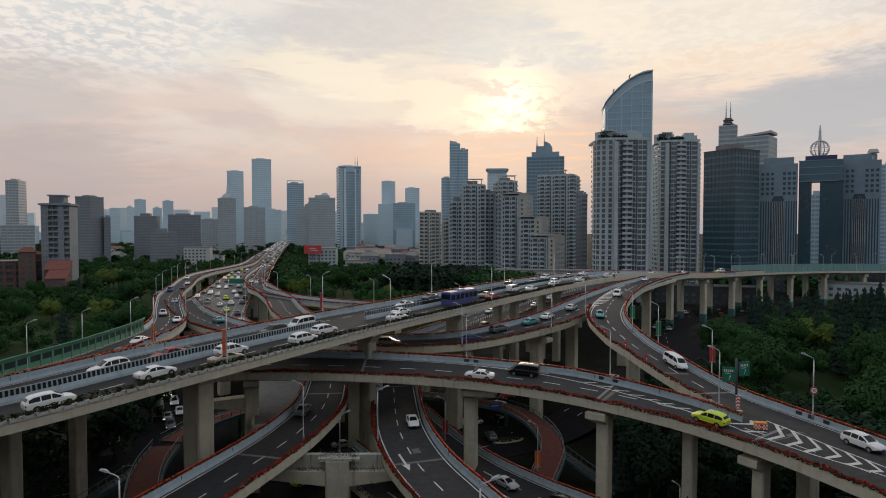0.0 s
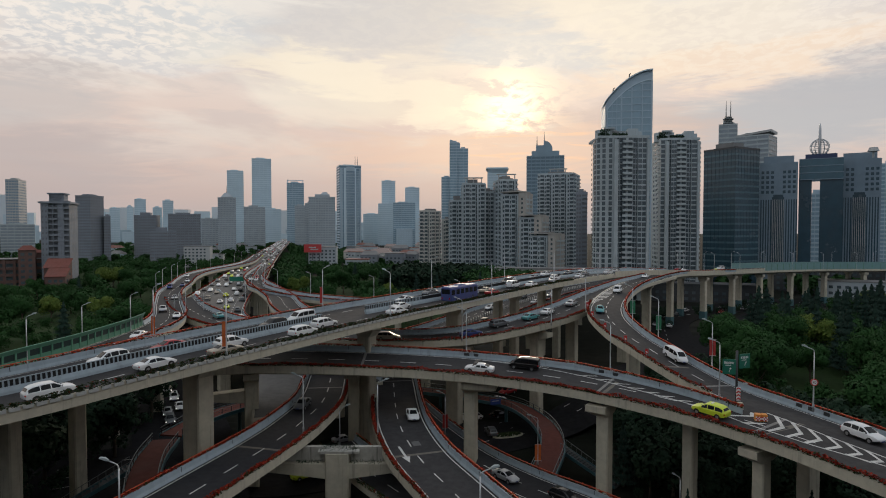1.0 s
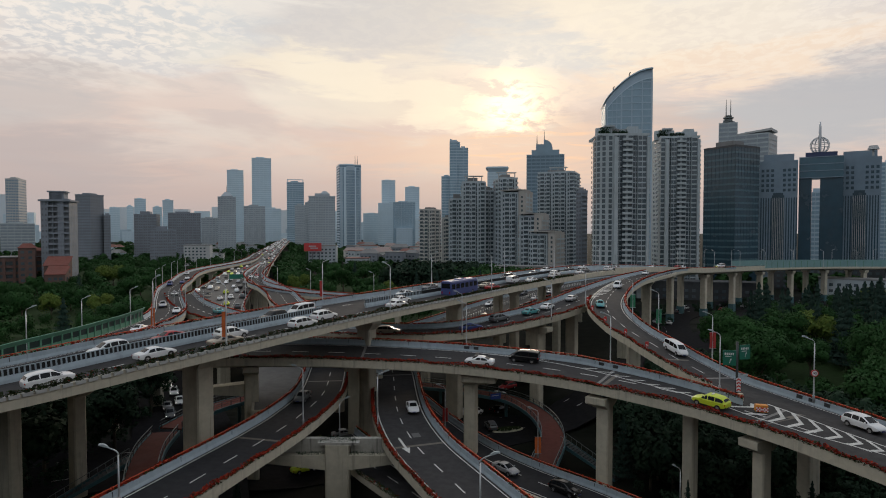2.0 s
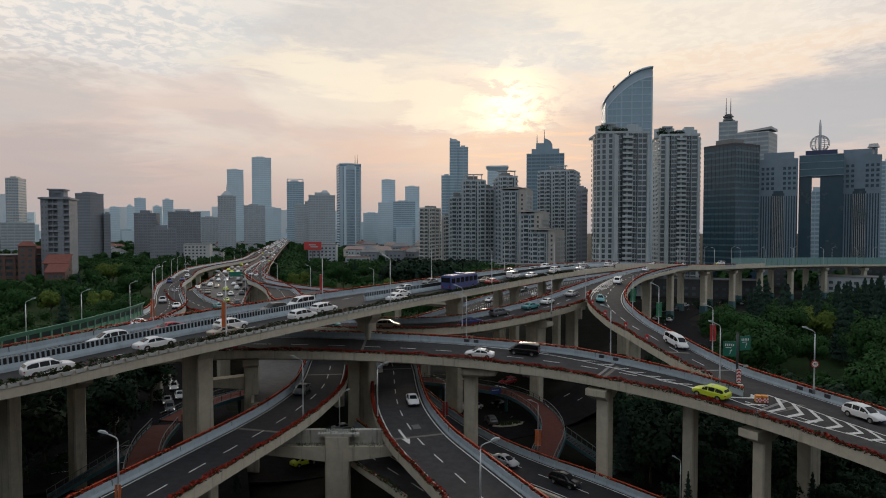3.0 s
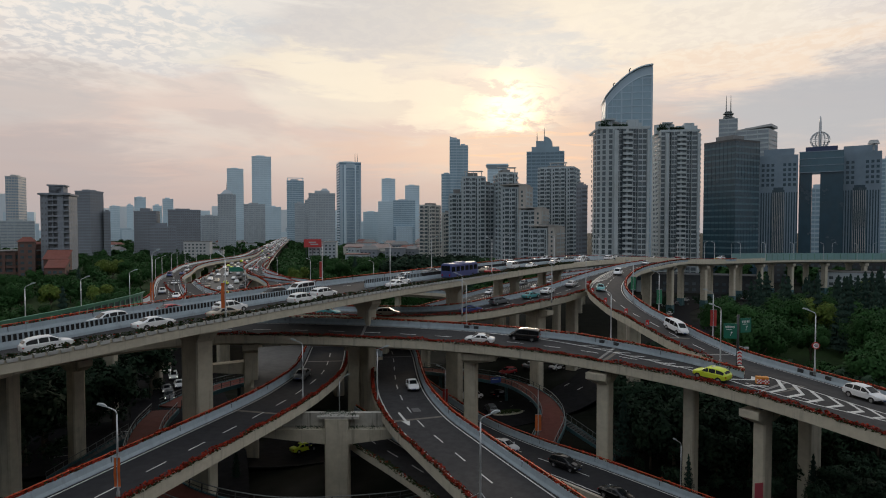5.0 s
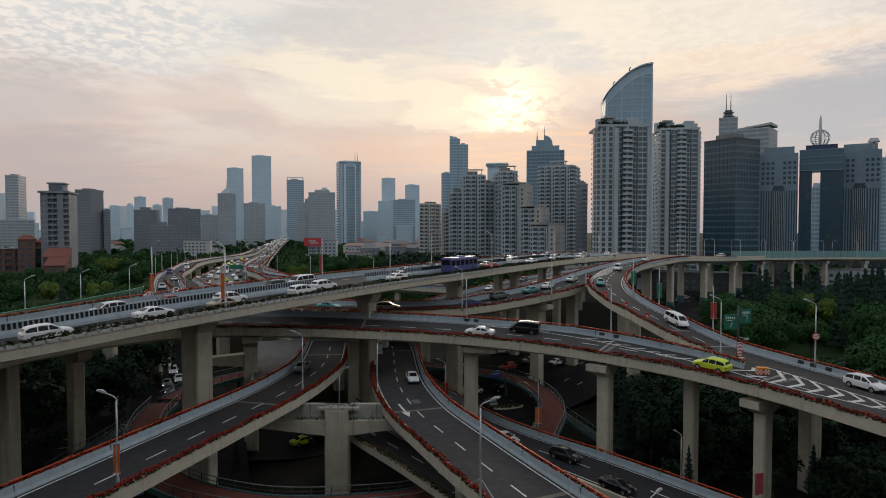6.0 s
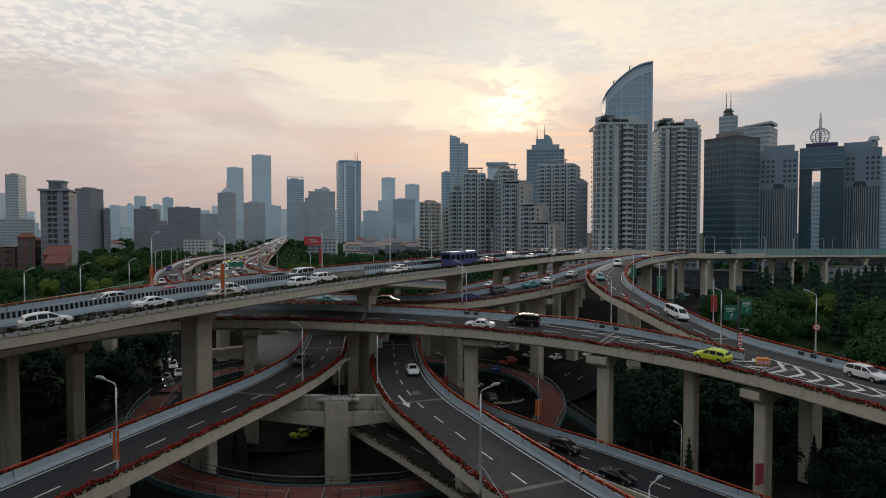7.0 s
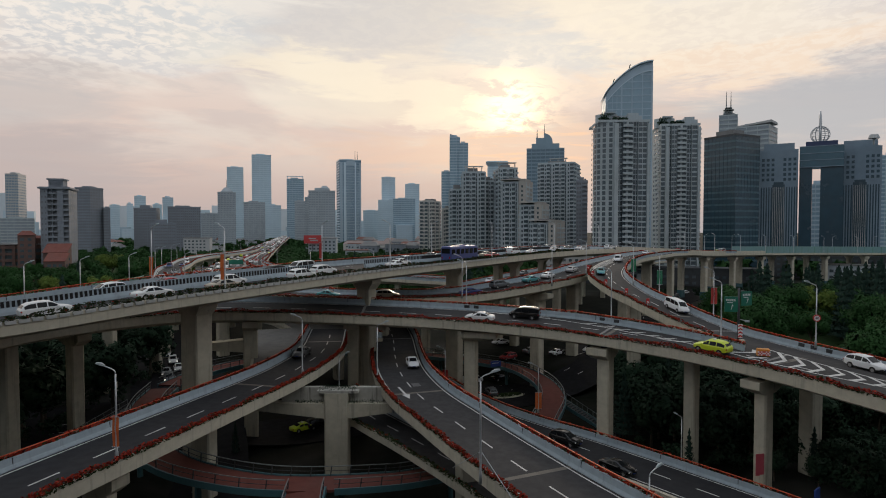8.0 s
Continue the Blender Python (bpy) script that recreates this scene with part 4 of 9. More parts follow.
def twin_front(root, X, Y, h, n, fh, low, first):
    """A tower front of gridded bays, bare fins, dark recesses and one bay of deep balconies."""
    b = Shape()
    b.box(-X + (2.2 if first > 3.55 else 0.0), X, -Y + 2.2, Y, 0, h)
    part("wall", b.data("wall", WALL_WHITE), root)
    bays = ((0.0, 0.30, "grid", 4), (0.30, 0.38, "fin", 0), (0.38, 0.47, "dark", 1), (0.47, 0.66, "balcony", 1), (0.66, 0.78, "dark", 2), (0.78, 0.95, "grid", 2), (0.95, 1.0, "fin", 0)) if first > 3.55 else (
        (0.0, 0.11, "grid", 1), (0.11, 0.20, "fin", 0), (0.20, 0.27, "dark", 1), (0.27, 0.41, "grid", 2), (0.41, 0.64, "balcony", 1), (0.64, 0.79, "dark", 2), (0.79, 0.94, "grid", 1), (0.94, 1.0, "fin", 0))
    for u0, u1, kind, count in bays:
        x0, x1 = -X + 2 * X * u0, -X + 2 * X * u1
        front = {"grid": -Y - 0.4, "fin": -Y - 1.6, "dark": -Y + 1.2, "balcony": -Y}[kind]
        b = Shape()
        curve = None
        if u0 == 0.0 and first > 3.55:
            # the outer bay swings round to the flank
            curve = [(x1 - (x1 - x0 + 1.2) * math.sin(a), -Y + 5.5 - 5.9 * math.cos(a)) for a in np.linspace(0, math.pi / 2, 9)]
            b.prism([(x1, -Y + 6.5)] + curve[::-1], 0, h)
        else:
            b.box(x0, x1, front, -Y + 2.2, 0, h - (0.0 if kind != "fin" else 1.0))
        part("facade_bay", b.data("facade_bay", WALL_WHITE if kind in ("grid", "fin") else GLASS_WINDOW), root)
        if not count:
            continue
        wide = (x1 - x0) / count
        b = Shape()
        if kind == "grid":
            b.box(-wide * 0.43, wide * 0.43, -0.07, 0.03, 0.55, fh - 0.22)
            data = b.data("window", GLASS_WINDOW)
            name = "window"
        elif kind == "dark":
            b.box(-wide * 0.5, wide * 0.5, -0.35, 0, 0.0, 0.55)
            b.box(-0.12, 0.12, -0.3, 0, 0.55, fh)
            data = b.data("floor_band", WALL_GREY)
            name = "floor_band"
        else:
            b.box(-wide * 0.48, wide * 0.48, -1.9, 0, 0.0, 0.18)
            b.box(-wide * 0.48, wide * 0.48, -1.9, -1.78, 0.18, 1.25)
            b.box(-wide * 0.48, -wide * 0.48 + 0.14, -1.78, 0, 0.18, 1.25)
            b.box(wide * 0.48 - 0.14, wide * 0.48, -1.78, 0, 0.18, 1.25)
            b.box(-wide * 0.12, wide * 0.12, -0.2, 0, 0.18, fh)
            data = b.data("balcony", WALL_WHITE)
            name = "balcony"
        for i in range(low, n):
            for j in range(count):
                if curve:
                    (xa, ya), (xb, yb) = curve[2 * j], curve[2 * j + 2]
                    xm, ym = curve[2 * j + 1]
                    part(name, data, root, at=pose(xm, ym - 0.02, i * fh, 0, 0, math.degrees(math.atan2(ya - yb, xa - xb))))
                else:
                    part(name, data, root, at=pose(x0 + (j + 0.5) * wide, front, i * fh))
    # corner balconies that round off both flanks
    for sx in (-1, 1):
        if sx < 0 and first > 3.55:
            continue
        b = Shape()
        b.box(min(sx * X, sx * (X + 1.0)), max(sx * X, sx * (X + 1.0)), -Y + 0.6, -Y + 4.6, 0, 0.2)
        b.box(min(sx * (X + 0.9), sx * (X + 1.0)), max(sx * (X + 0.9), sx * (X + 1.0)), -Y + 0.6, -Y + 4.6, 0.2, 1.2)
        data = b.data("balcony", WALL_WHITE)
        for i in range(low, n):
            part("balcony", data, root, at=pose(0, 0, i * fh))
    flank = Shape()
    for cy in (-Y + 6.5, -Y + 10, -Y + 14, -Y + 18):
        for sx in (-1, 1):
            flank.box(min(sx * X, sx * (X + 0.06)), max(sx * X, sx * (X + 0.06)), cy - 0.9, cy + 0.9, fh * 0.3, fh * 0.82)
    stack(root, "flank_glazing", flank, GLASS_WINDOW, low, n, fh)


def tower(label, x, y, w, d, h, turn, fh, style):
    """A building of many storeys, its front to -Y before it is turned."""
    wall, glass, kind, bay = STYLES[style]
    flats = kind in ("flats", "grid", "twin", "stacked") and style not in ("pale",)
    root = thing("apartment_tower" if flats else "office_tower", label, "building", at=pose(x, y, 0, 0, 0, turn))
    X, Y = w / 2, d / 2
    n = max(3, int(h / fh))
    fh = h / n
    low = 1 if y > 480 else 2          # storeys hidden behind the trees stay plain
    bays = max(2, round(w / bay))
    bw = w / bays
    rr = random.Random(int(x * 3 + y))

    if kind in ("bands", "curtain", "pillars"):
        b = Shape()
        b.box(-X, X, -Y, Y, 0, h)
        part("wall", b.data("wall", glass), root, "glass curtain wall")
        b = Shape()
        t = 0.28 if kind == "bands" else 0.10
        k = fh * (0.36 if kind == "bands" else 0.30)
        b.prism([(-X - t, Y), (-X - t, -Y - t), (X + t, -Y - t), (X + t, Y), (X, Y), (X, -Y), (-X, -Y), (-X, Y)], 0, k)
        if y < 600:
            data = b.data("spandrel", wall if kind != "curtain" else GLASS_CURTAIN)
            for i in range(low, n):
                part("spandrel", data, root, at=pose(0, 0, i * fh))
        else:
            stack(root, "curtain_banding", b, wall, low, n, fh)
        wide = 0.9 if kind == "pillars" else (0.06 if kind == "curtain" else 0.22)
        b = Shape()
        b.box(-wide, wide, -0.45 if kind == "pillars" else -0.16, 0, 0, h)
        data = b.data("mullion", wall if kind != "curtain" else GLASS_DARK)
        if y >= 600:
            b = Shape()
            for i in range(bays + 1):
                b.box(-X + i * bw - wide, -X + i * bw + wide, -Y - 0.16, -Y, 0, h)
            part("mullion_grid", b.data("mullion_grid", wall), root, kind="stuff")
        for i in range(bays + 1 if y < 600 else 0):
            part("mullion", data, root, at=pose(-X + i * bw, -Y, 0))
        for i in range(0 if y >= 600 else max(2, round(d / bay)) + 1):
            for sx in (-1, 1):
                part("mullion", data, root, at=pose(sx * X, -Y + i * d / max(2, round(d / bay)), 0, 0, 0, -90 * sx * -1))
    elif kind == "striped":
        b = Shape()
        b.box(-X, X, -Y, Y, 0, h)
        part("wall", b.data("wall", GLASS_BLUE), root, "blue glass curtain wall")
        for u0, u1, m, out in ((0.02, 0.14, WALL_BLUE, 0.3), (0.20, 0.31, WALL_FAR, 0.9), (0.70, 0.77, WALL_FAR, 0.9), (0.92, 0.99, WALL_BLUE, 0.4)):
            b = Shape()
            b.box(-X + w * u0, -X + w * u1, -Y - out, -Y, 0, h - 3)
            part("pilaster", b.data("pilaster", m), root, "pale vertical pier")
        b = Shape()
        b.box(-0.30, 0.30, -0.5, 0, 0, h - 9)
        data = b.data("mullion", WALL_BLUE)
        for u in (0.36, 0.41, 0.46, 0.51, 0.56, 0.61, 0.66, 0.82, 0.87):
            part("mullion", data, root, at=pose(-X + w * u, -Y, 0))
        b = Shape()
        b.box(-X + w * 0.32, -X + w * 0.70, -Y - 0.6, -Y, h - 8, h - 1)
        part("crown_panel", b.data("crown_panel", WALL_BLUE), root)
        row = Shape()
        row.box(-X, X, -Y - 0.2, -Y, 0, fh * 0.22)
        for sx in (-1, 1):
            row.box(min(sx * X, sx * (X + 0.2)), max(sx * X, sx * (X + 0.2)), -Y, Y, 0, fh * 0.5)
        stack(root, "curtain_banding", row, WALL_BLUE, low, n, fh)
    elif kind == "stacked":
        # blank flank wall, a broad stack of recessed balconies, a blank pier and a narrow stack
        b = Shape()
        b.box(-X, X, -Y + 1.4, Y, 0, h)
        part("wall", b.data("wall", wall), root)
        for u0, u1 in ((0.0, 0.26), (0.60, 0.82)):
            b = Shape()
            b.box(-X + w * u0, -X + w * u1, -Y, -Y + 1.4, 0, h)
            part("wall_pier", b.data("wall_pier", wall), root)
        b = Shape()
        b.box(-X + w * 0.26, -X + w * 0.60, -Y + 1.25, -Y + 1.395, 5, h - 1.5)
        part("balcony_glazing", b.data("balcony_glazing", glass), root, "dark glazed balcony recess")
        b = Shape()
        b.box(-X + w * 0.82, X, -Y + 1.25, -Y + 1.395, 5, h - 1.5)
        part("balcony_glazing", b.data("balcony_glazing", glass), root, "dark glazed balcony recess")
        for u0, u1 in ((0.26, 0.60), (0.82, 1.04)):
            b = Shape()
            x0, x1 = -X + w * u0, -X + w * u1
            b.box(x0, x1, -Y - 0.5, -Y + 1.25, 0, 0.16)
            b.box(x0, x1, -Y - 0.5, -Y - 0.4, 0.16, 0.95)
            if u0 < 0.5:
                b.box((x0 + x1) / 2 - 0.15, (x0 + x1) / 2 + 0.15, -Y - 0.3, -Y + 1.25, 0, fh)
            data = b.data("balcony", wall)
            for i in range(low, n):
                part("balcony", data, root, at=pose(0, 0, i * fh))
        row = Shape()
        for q in (0.07, 0.19):
            row.box(-X + w * q - 0.35, -X + w * q + 0.35, -Y - 0.05, -Y, fh * 0.35, fh * 0.72)
        for q in range(5):
            cy = -Y + 3 + q * (d - 5) / 4
            for sx in (-1, 1):
                row.box(min(sx * X, sx * (X + 0.05)), max(sx * X, sx * (X + 0.05)), cy - 0.7, cy + 0.7, fh * 0.3, fh * 0.8)
        stack(root, "window_grid", row, GLASS_DULL, low, n, fh)
    elif kind == "twin":
        twin_front(root, X, Y, h, n, fh, low, bay)
    elif kind == "flats":
        b = Shape()
        b.box(-X, X, -Y, Y, 0, h)
        part("wall", b.data("wall", wall), root)
        panes, rails, fins = Shape(), Shape(), Shape()

        def front(length, put):
            """Bays of rounded balconies, narrow windows and bare fins along one face."""
            cycle = (("fin", 0.8), ("strip", 1.7), ("balcony", 3.5), ("strip", 1.5), ("balcony", 3.1), ("dark", 1.1))
            total, k, run = 0.0, int(x + y) % 3, []
            while total < length - 0.4:
                run.append(cycle[k % 6])
                total += run[-1][1]
                k += 1
            at = -length / 2
            for name, wide in run:
                wide *= length / total
                c, q = at + wide / 2, wide / 2
                at += wide
                if name == "fin":
                    fins.prism(put([(c - q, 0), (c - q, -0.8), (c + q, -0.8), (c + q, 0)]), 0, h + 0.6)
                elif name == "strip":
                    panes.prism(put([(c - q * 0.62, 0.05), (c - q * 0.62, -0.05), (c + q * 0.62, -0.05), (c + q * 0.62, 0.05)]), fh * 0.28, fh * 0.84)
                elif name == "dark":
                    # a flat dark strip drawn in place of a shaded recess
                    panes.prism(put([(c - q * 0.8, 0.05), (c - q * 0.8, -0.05), (c + q * 0.8, -0.05), (c + q * 0.8, 0.05)]), 0.0, fh * 0.92)
                else:
                    panes.prism(put([(c - q * 0.86, 0.05), (c - q * 0.86, -0.06), (c + q * 0.86, -0.06), (c + q * 0.86, 0.05)]), fh * 0.30, fh * 0.97)
                    rails.prism(put([(c - q * 0.92, 0.0), (c - q * 0.86, -0.75), (c - q * 0.45, -1.25), (c + q * 0.45, -1.25), (c + q * 0.86, -0.75), (c + q * 0.92, 0.0)]), 0.0, fh * 0.36)
        front(w, lambda pts: [(p, -Y + q) for p, q in pts])
        front(d, lambda pts: [(-X + q, -p) for p, q in pts])
        front(d, lambda pts: [(X - q, p) for p, q in pts])
        part("pilaster", fins.data("pilaster", wall), root, kind="stuff")
        stack(root, "window_grid", panes, glass, low, n, fh)
        stack(root, "balcony_banding", rails, wall, low, n, fh)
    elif kind == "grid":
        b = Shape()
        b.box(-X, X, -Y, Y, 0, h)
        part("wall", b.data("wall", wall), root)
        # which bays of the front carry balconies
        balc = [i for i in range(bays) if i % 3 == 1 and y < 500]
        row = Shape()
        for i in range(bays):
            cx = -X + (i + 0.5) * bw
            if i in balc:
                row.box(cx - bw * 0.44, cx + bw * 0.44, -Y - 0.06, -Y, 0.25, fh - 0.45)
            else:
                for q in (-0.22, 0.22):
                    row.box(cx + q * bw - bw * 0.15, cx + q * bw + bw * 0.15, -Y - 0.06, -Y, fh * 0.3, fh * 0.82)
        side = max(2, round(d / bay))
        for i in range(side):
            cy = -Y + (i + 0.5) * d / side
            for sx in (-1, 1):
                row.box(min(sx * X, sx * (X + 0.06)), max(sx * X, sx * (X + 0.06)), cy - d / side * 0.26, cy + d / side * 0.26, fh * 0.3, fh * 0.82)
        bal = Shape()
        bal.box(-bw * 0.47, bw * 0.47, -1.25, 0, 0.0, 0.16)
        bal.box(-bw * 0.47, bw * 0.47, -1.25, -1.12, 0.16, 1.30)
        bal.box(-bw * 0.47, -bw * 0.47 + 0.12, -1.12, 0, 0.16, 1.30)
        bal.box(bw * 0.47 - 0.12, bw * 0.47, -1.12, 0, 0.16, 1.30)
        bdata = bal.data("balcony", wall)
        stack(root, "window_grid", row, glass, low, n, fh)
        for i in range(low, n):
            for j in balc:
                part("balcony", bdata, root, at=pose(-X + (j + 0.5) * bw, -Y, i * fh))
    elif kind == "arch":
        b = Shape()
        b.box(-X, X, -Y, Y, 0, h)
        part("wall", b.data("wall", wall), root, "blue-grey granite wall")
        b = Shape()
        for q in np.arange(-X + 0.8, X - 0.5, 1.5):
            b.box(q, q + 0.75, -Y - 0.05, -Y, 8, h * 0.70)
        for q in np.arange(-Y + 0.8, Y - 0.5, 1.5):
            b.box(-X - 0.05, -X, q, q + 0.75, 8, h * 0.70)
        part("strip_glazing", b.data("strip_glazing", glass), root, "tall narrow dark window strips", kind="stuff")
        b = Shape()
        b.box(-w * 0.16, w * 0.16, -Y - 0.5, -Y + 0.1, 0, h * 0.72)
        b.box(-w * 0.13, w * 0.13, -Y - 0.4, -Y + 0.1, h * 0.72, h * 0.74)
        part("glazed_bay", b.data("glazed_bay", GLASS_DARK), root, "dark glazed centre bay")
        fin = Shape()
        fin.box(-0.14, 0.14, -0.3, 0, 0, h * 0.7)
        fdata = fin.data("fin", WALL_PALE)
        for q in np.linspace(-w * 0.14, w * 0.14, 7):
            part("fin", fdata, root, at=pose(q, -Y - 0.5, 0))
        win = Shape()
        win.box(-0.85, 0.85, -0.08, 0, 0, 1.9)
        wdata = win.data("window", GLASS_DARK)
        for i in range(5):
            z = h * 0.75 + i * (h * 0.20) / 5
            for cx in [-X + 2 + 2.9 * k for k in range(3)] + [X - 2 - 2.9 * k for k in range(3)]:
                part("window", wdata, root, at=pose(cx, -Y, z))
            for k in range(4):
                part("window", wdata, root, at=pose(-X, -Y + 3 + 3.2 * k, z, 0, 0, -90))
        b = Shape()
        b.box(-X * 0.8, X * 0.8, -Y * 0.8, Y * 0.8, h, h + 4.5)
        part("penthouse", b.data("penthouse", WALL_STONE), root)
    elif kind == "crescent":
        seg = 20
        def crown(u, down):
            return 161.0 + 30.5 * math.sin(math.pi / 2 * min(max(u, 0.0), 1.0)) ** 0.85 - down
        for nm, down, y0, y1, m, lb in (("wall", 0.0, -Y + 1.2, Y, WALL_BLUE, "pale blue frame wall"), ("curtain_wall", 8.5, -Y, -Y + 1.2, glass, "blue gridded glass")):
            first = 0.0 if nm == "wall" else 0.03
            line = [(-X + w * (first + (1 - first) * i / seg), crown(first + (1 - first) * i / seg, down)) for i in range(seg + 1)]
            v = [(q, y0, c) for q, c in line] + [(q, y1, c) for q, c in line] + [(X, y0, 0), (line[0][0], y0, 0), (X, y1, 0), (line[0][0], y1, 0)]
            k = seg + 1
            f = [tuple([2 * k + 1, 2 * k] + list(range(seg, -1, -1))), tuple([2 * k + 2, 2 * k + 3] + list(range(k, 2 * k)))]
            f += [(i, i + 1, k + i + 1, k + i) for i in range(seg)] + [(2 * k, 2 * k + 2, 2 * k - 1, seg), (2 * k + 3, 2 * k + 1, 0, k)]
            part(nm, mesh(nm, v, f, m), root, lb)
        # the pale inner arc under the crown
        b = Shape()
        for i in range(seg):
            u0, u1 = 0.03 + 0.97 * i / seg, 0.03 + 0.97 * (i + 1) / seg
            b.hexa([(-X + w * u0, -Y - 0.5, crown(u0, 9.2)), (-X + w * u1, -Y - 0.5, crown(u1, 9.2)), (-X + w * u1, -Y, crown(u1, 9.2)), (-X + w * u0, -Y, crown(u0, 9.2))],
                   [(-X + w * u0, -Y - 0.5, crown(u0, 8.2)), (-X + w * u1, -Y - 0.5, crown(u1, 8.2)), (-X + w * u1, -Y, crown(u1, 8.2)), (-X + w * u0, -Y, crown(u0, 8.2))])
        part("inner_arc", b.data("inner_arc", WALL_FAR), root, "pale arched band")
        b = Shape()
        for i in range(seg):
            u0, u1 = i / seg, (i + 1) / seg
            xa, xb = -X - 1 + (w + 1) * u0, -X - 1 + (w + 1) * u1
            ca, cb = crown(u0, 0), crown(u1, 0)
            b.hexa([(xa, -Y - 1.5, ca), (xb, -Y - 1.5, cb), (xb, Y, cb), (xa, Y, ca)], [(xa, -Y - 1.5, ca + 1.2), (xb, -Y - 1.5, cb + 1.2), (xb, Y, cb + 1.2), (xa, Y, ca + 1.2)])
        part("crown_band", b.data("crown_band", WALL_FAR), root, "curved pale crown band")
        for u, wide in ((0.04, 0.4), (0.14, 0.25), (0.24, 0.25), (0.34, 0.7), (0.56, 0.5), (0.78, 0.5), (0.98, 0.7)):
            b = Shape()
            b.box(-wide, wide, -0.35, 0, 0, crown(u, 9.2))
            part("mullion", b.data("mullion", WALL_BLUE), root, at=pose(-X + w * u, -Y, 0))
        z = 60
        while z < 186:
            u = 0.03
            while crown(u, 9.2) < z + 1 and u < 0.98:
                u += 0.02
            b = Shape()
            b.box(-X + w * u, X, -Y - 0.25, -Y, z, z + 0.9)
            part("transom", b.data("transom", WALL_BLUE), root)
            z += 6.6
        for q in (0.16, 0.5):
            b = Shape()
            b.tube([(0, 0, 0), (0, 0, 3), (1.2, 0, 4.4)], 0.5, 6)
            part("roof_crane", b.data("roof_crane", DARK_STEEL), root, at=pose(-X + w * q, -Y, crown(q, 0) + 1))
        return root
    # roof: parapet and plant rooms
    if kind != "arch":
        b = Shape()
        t = 0.4
        b.ring(X + 0.2, Y + 0.2, X - t, Y - t, h, h + 1.2)
        part("roof_parapet", b.data("roof_parapet", wall if kind != "curtain" else DARK_STEEL), root)
        roofing = WALL_BROWN if style in ("brown", "stacked") else (ROOF_GREY if style in ("apart", "twin", "twin_b", "cream", "darkglass") else wall)
        b = Shape()
        b.box(-X * 0.55, X * 0.35, -Y * 0.5, Y * 0.6, h, h + rr.uniform(2.5, 5.0))
        part("plant_room", b.data("plant_room", roofing), root, "roof plant room")
        if y < 700:
            b = Shape()
            b.box(X * 0.40, X * 0.75, -Y * 0.4, Y * 0.3, h, h + rr.uniform(1.8, 3.0))
            part("lift_house", b.data("lift_house", roofing), root, "roof lift house")
    return root


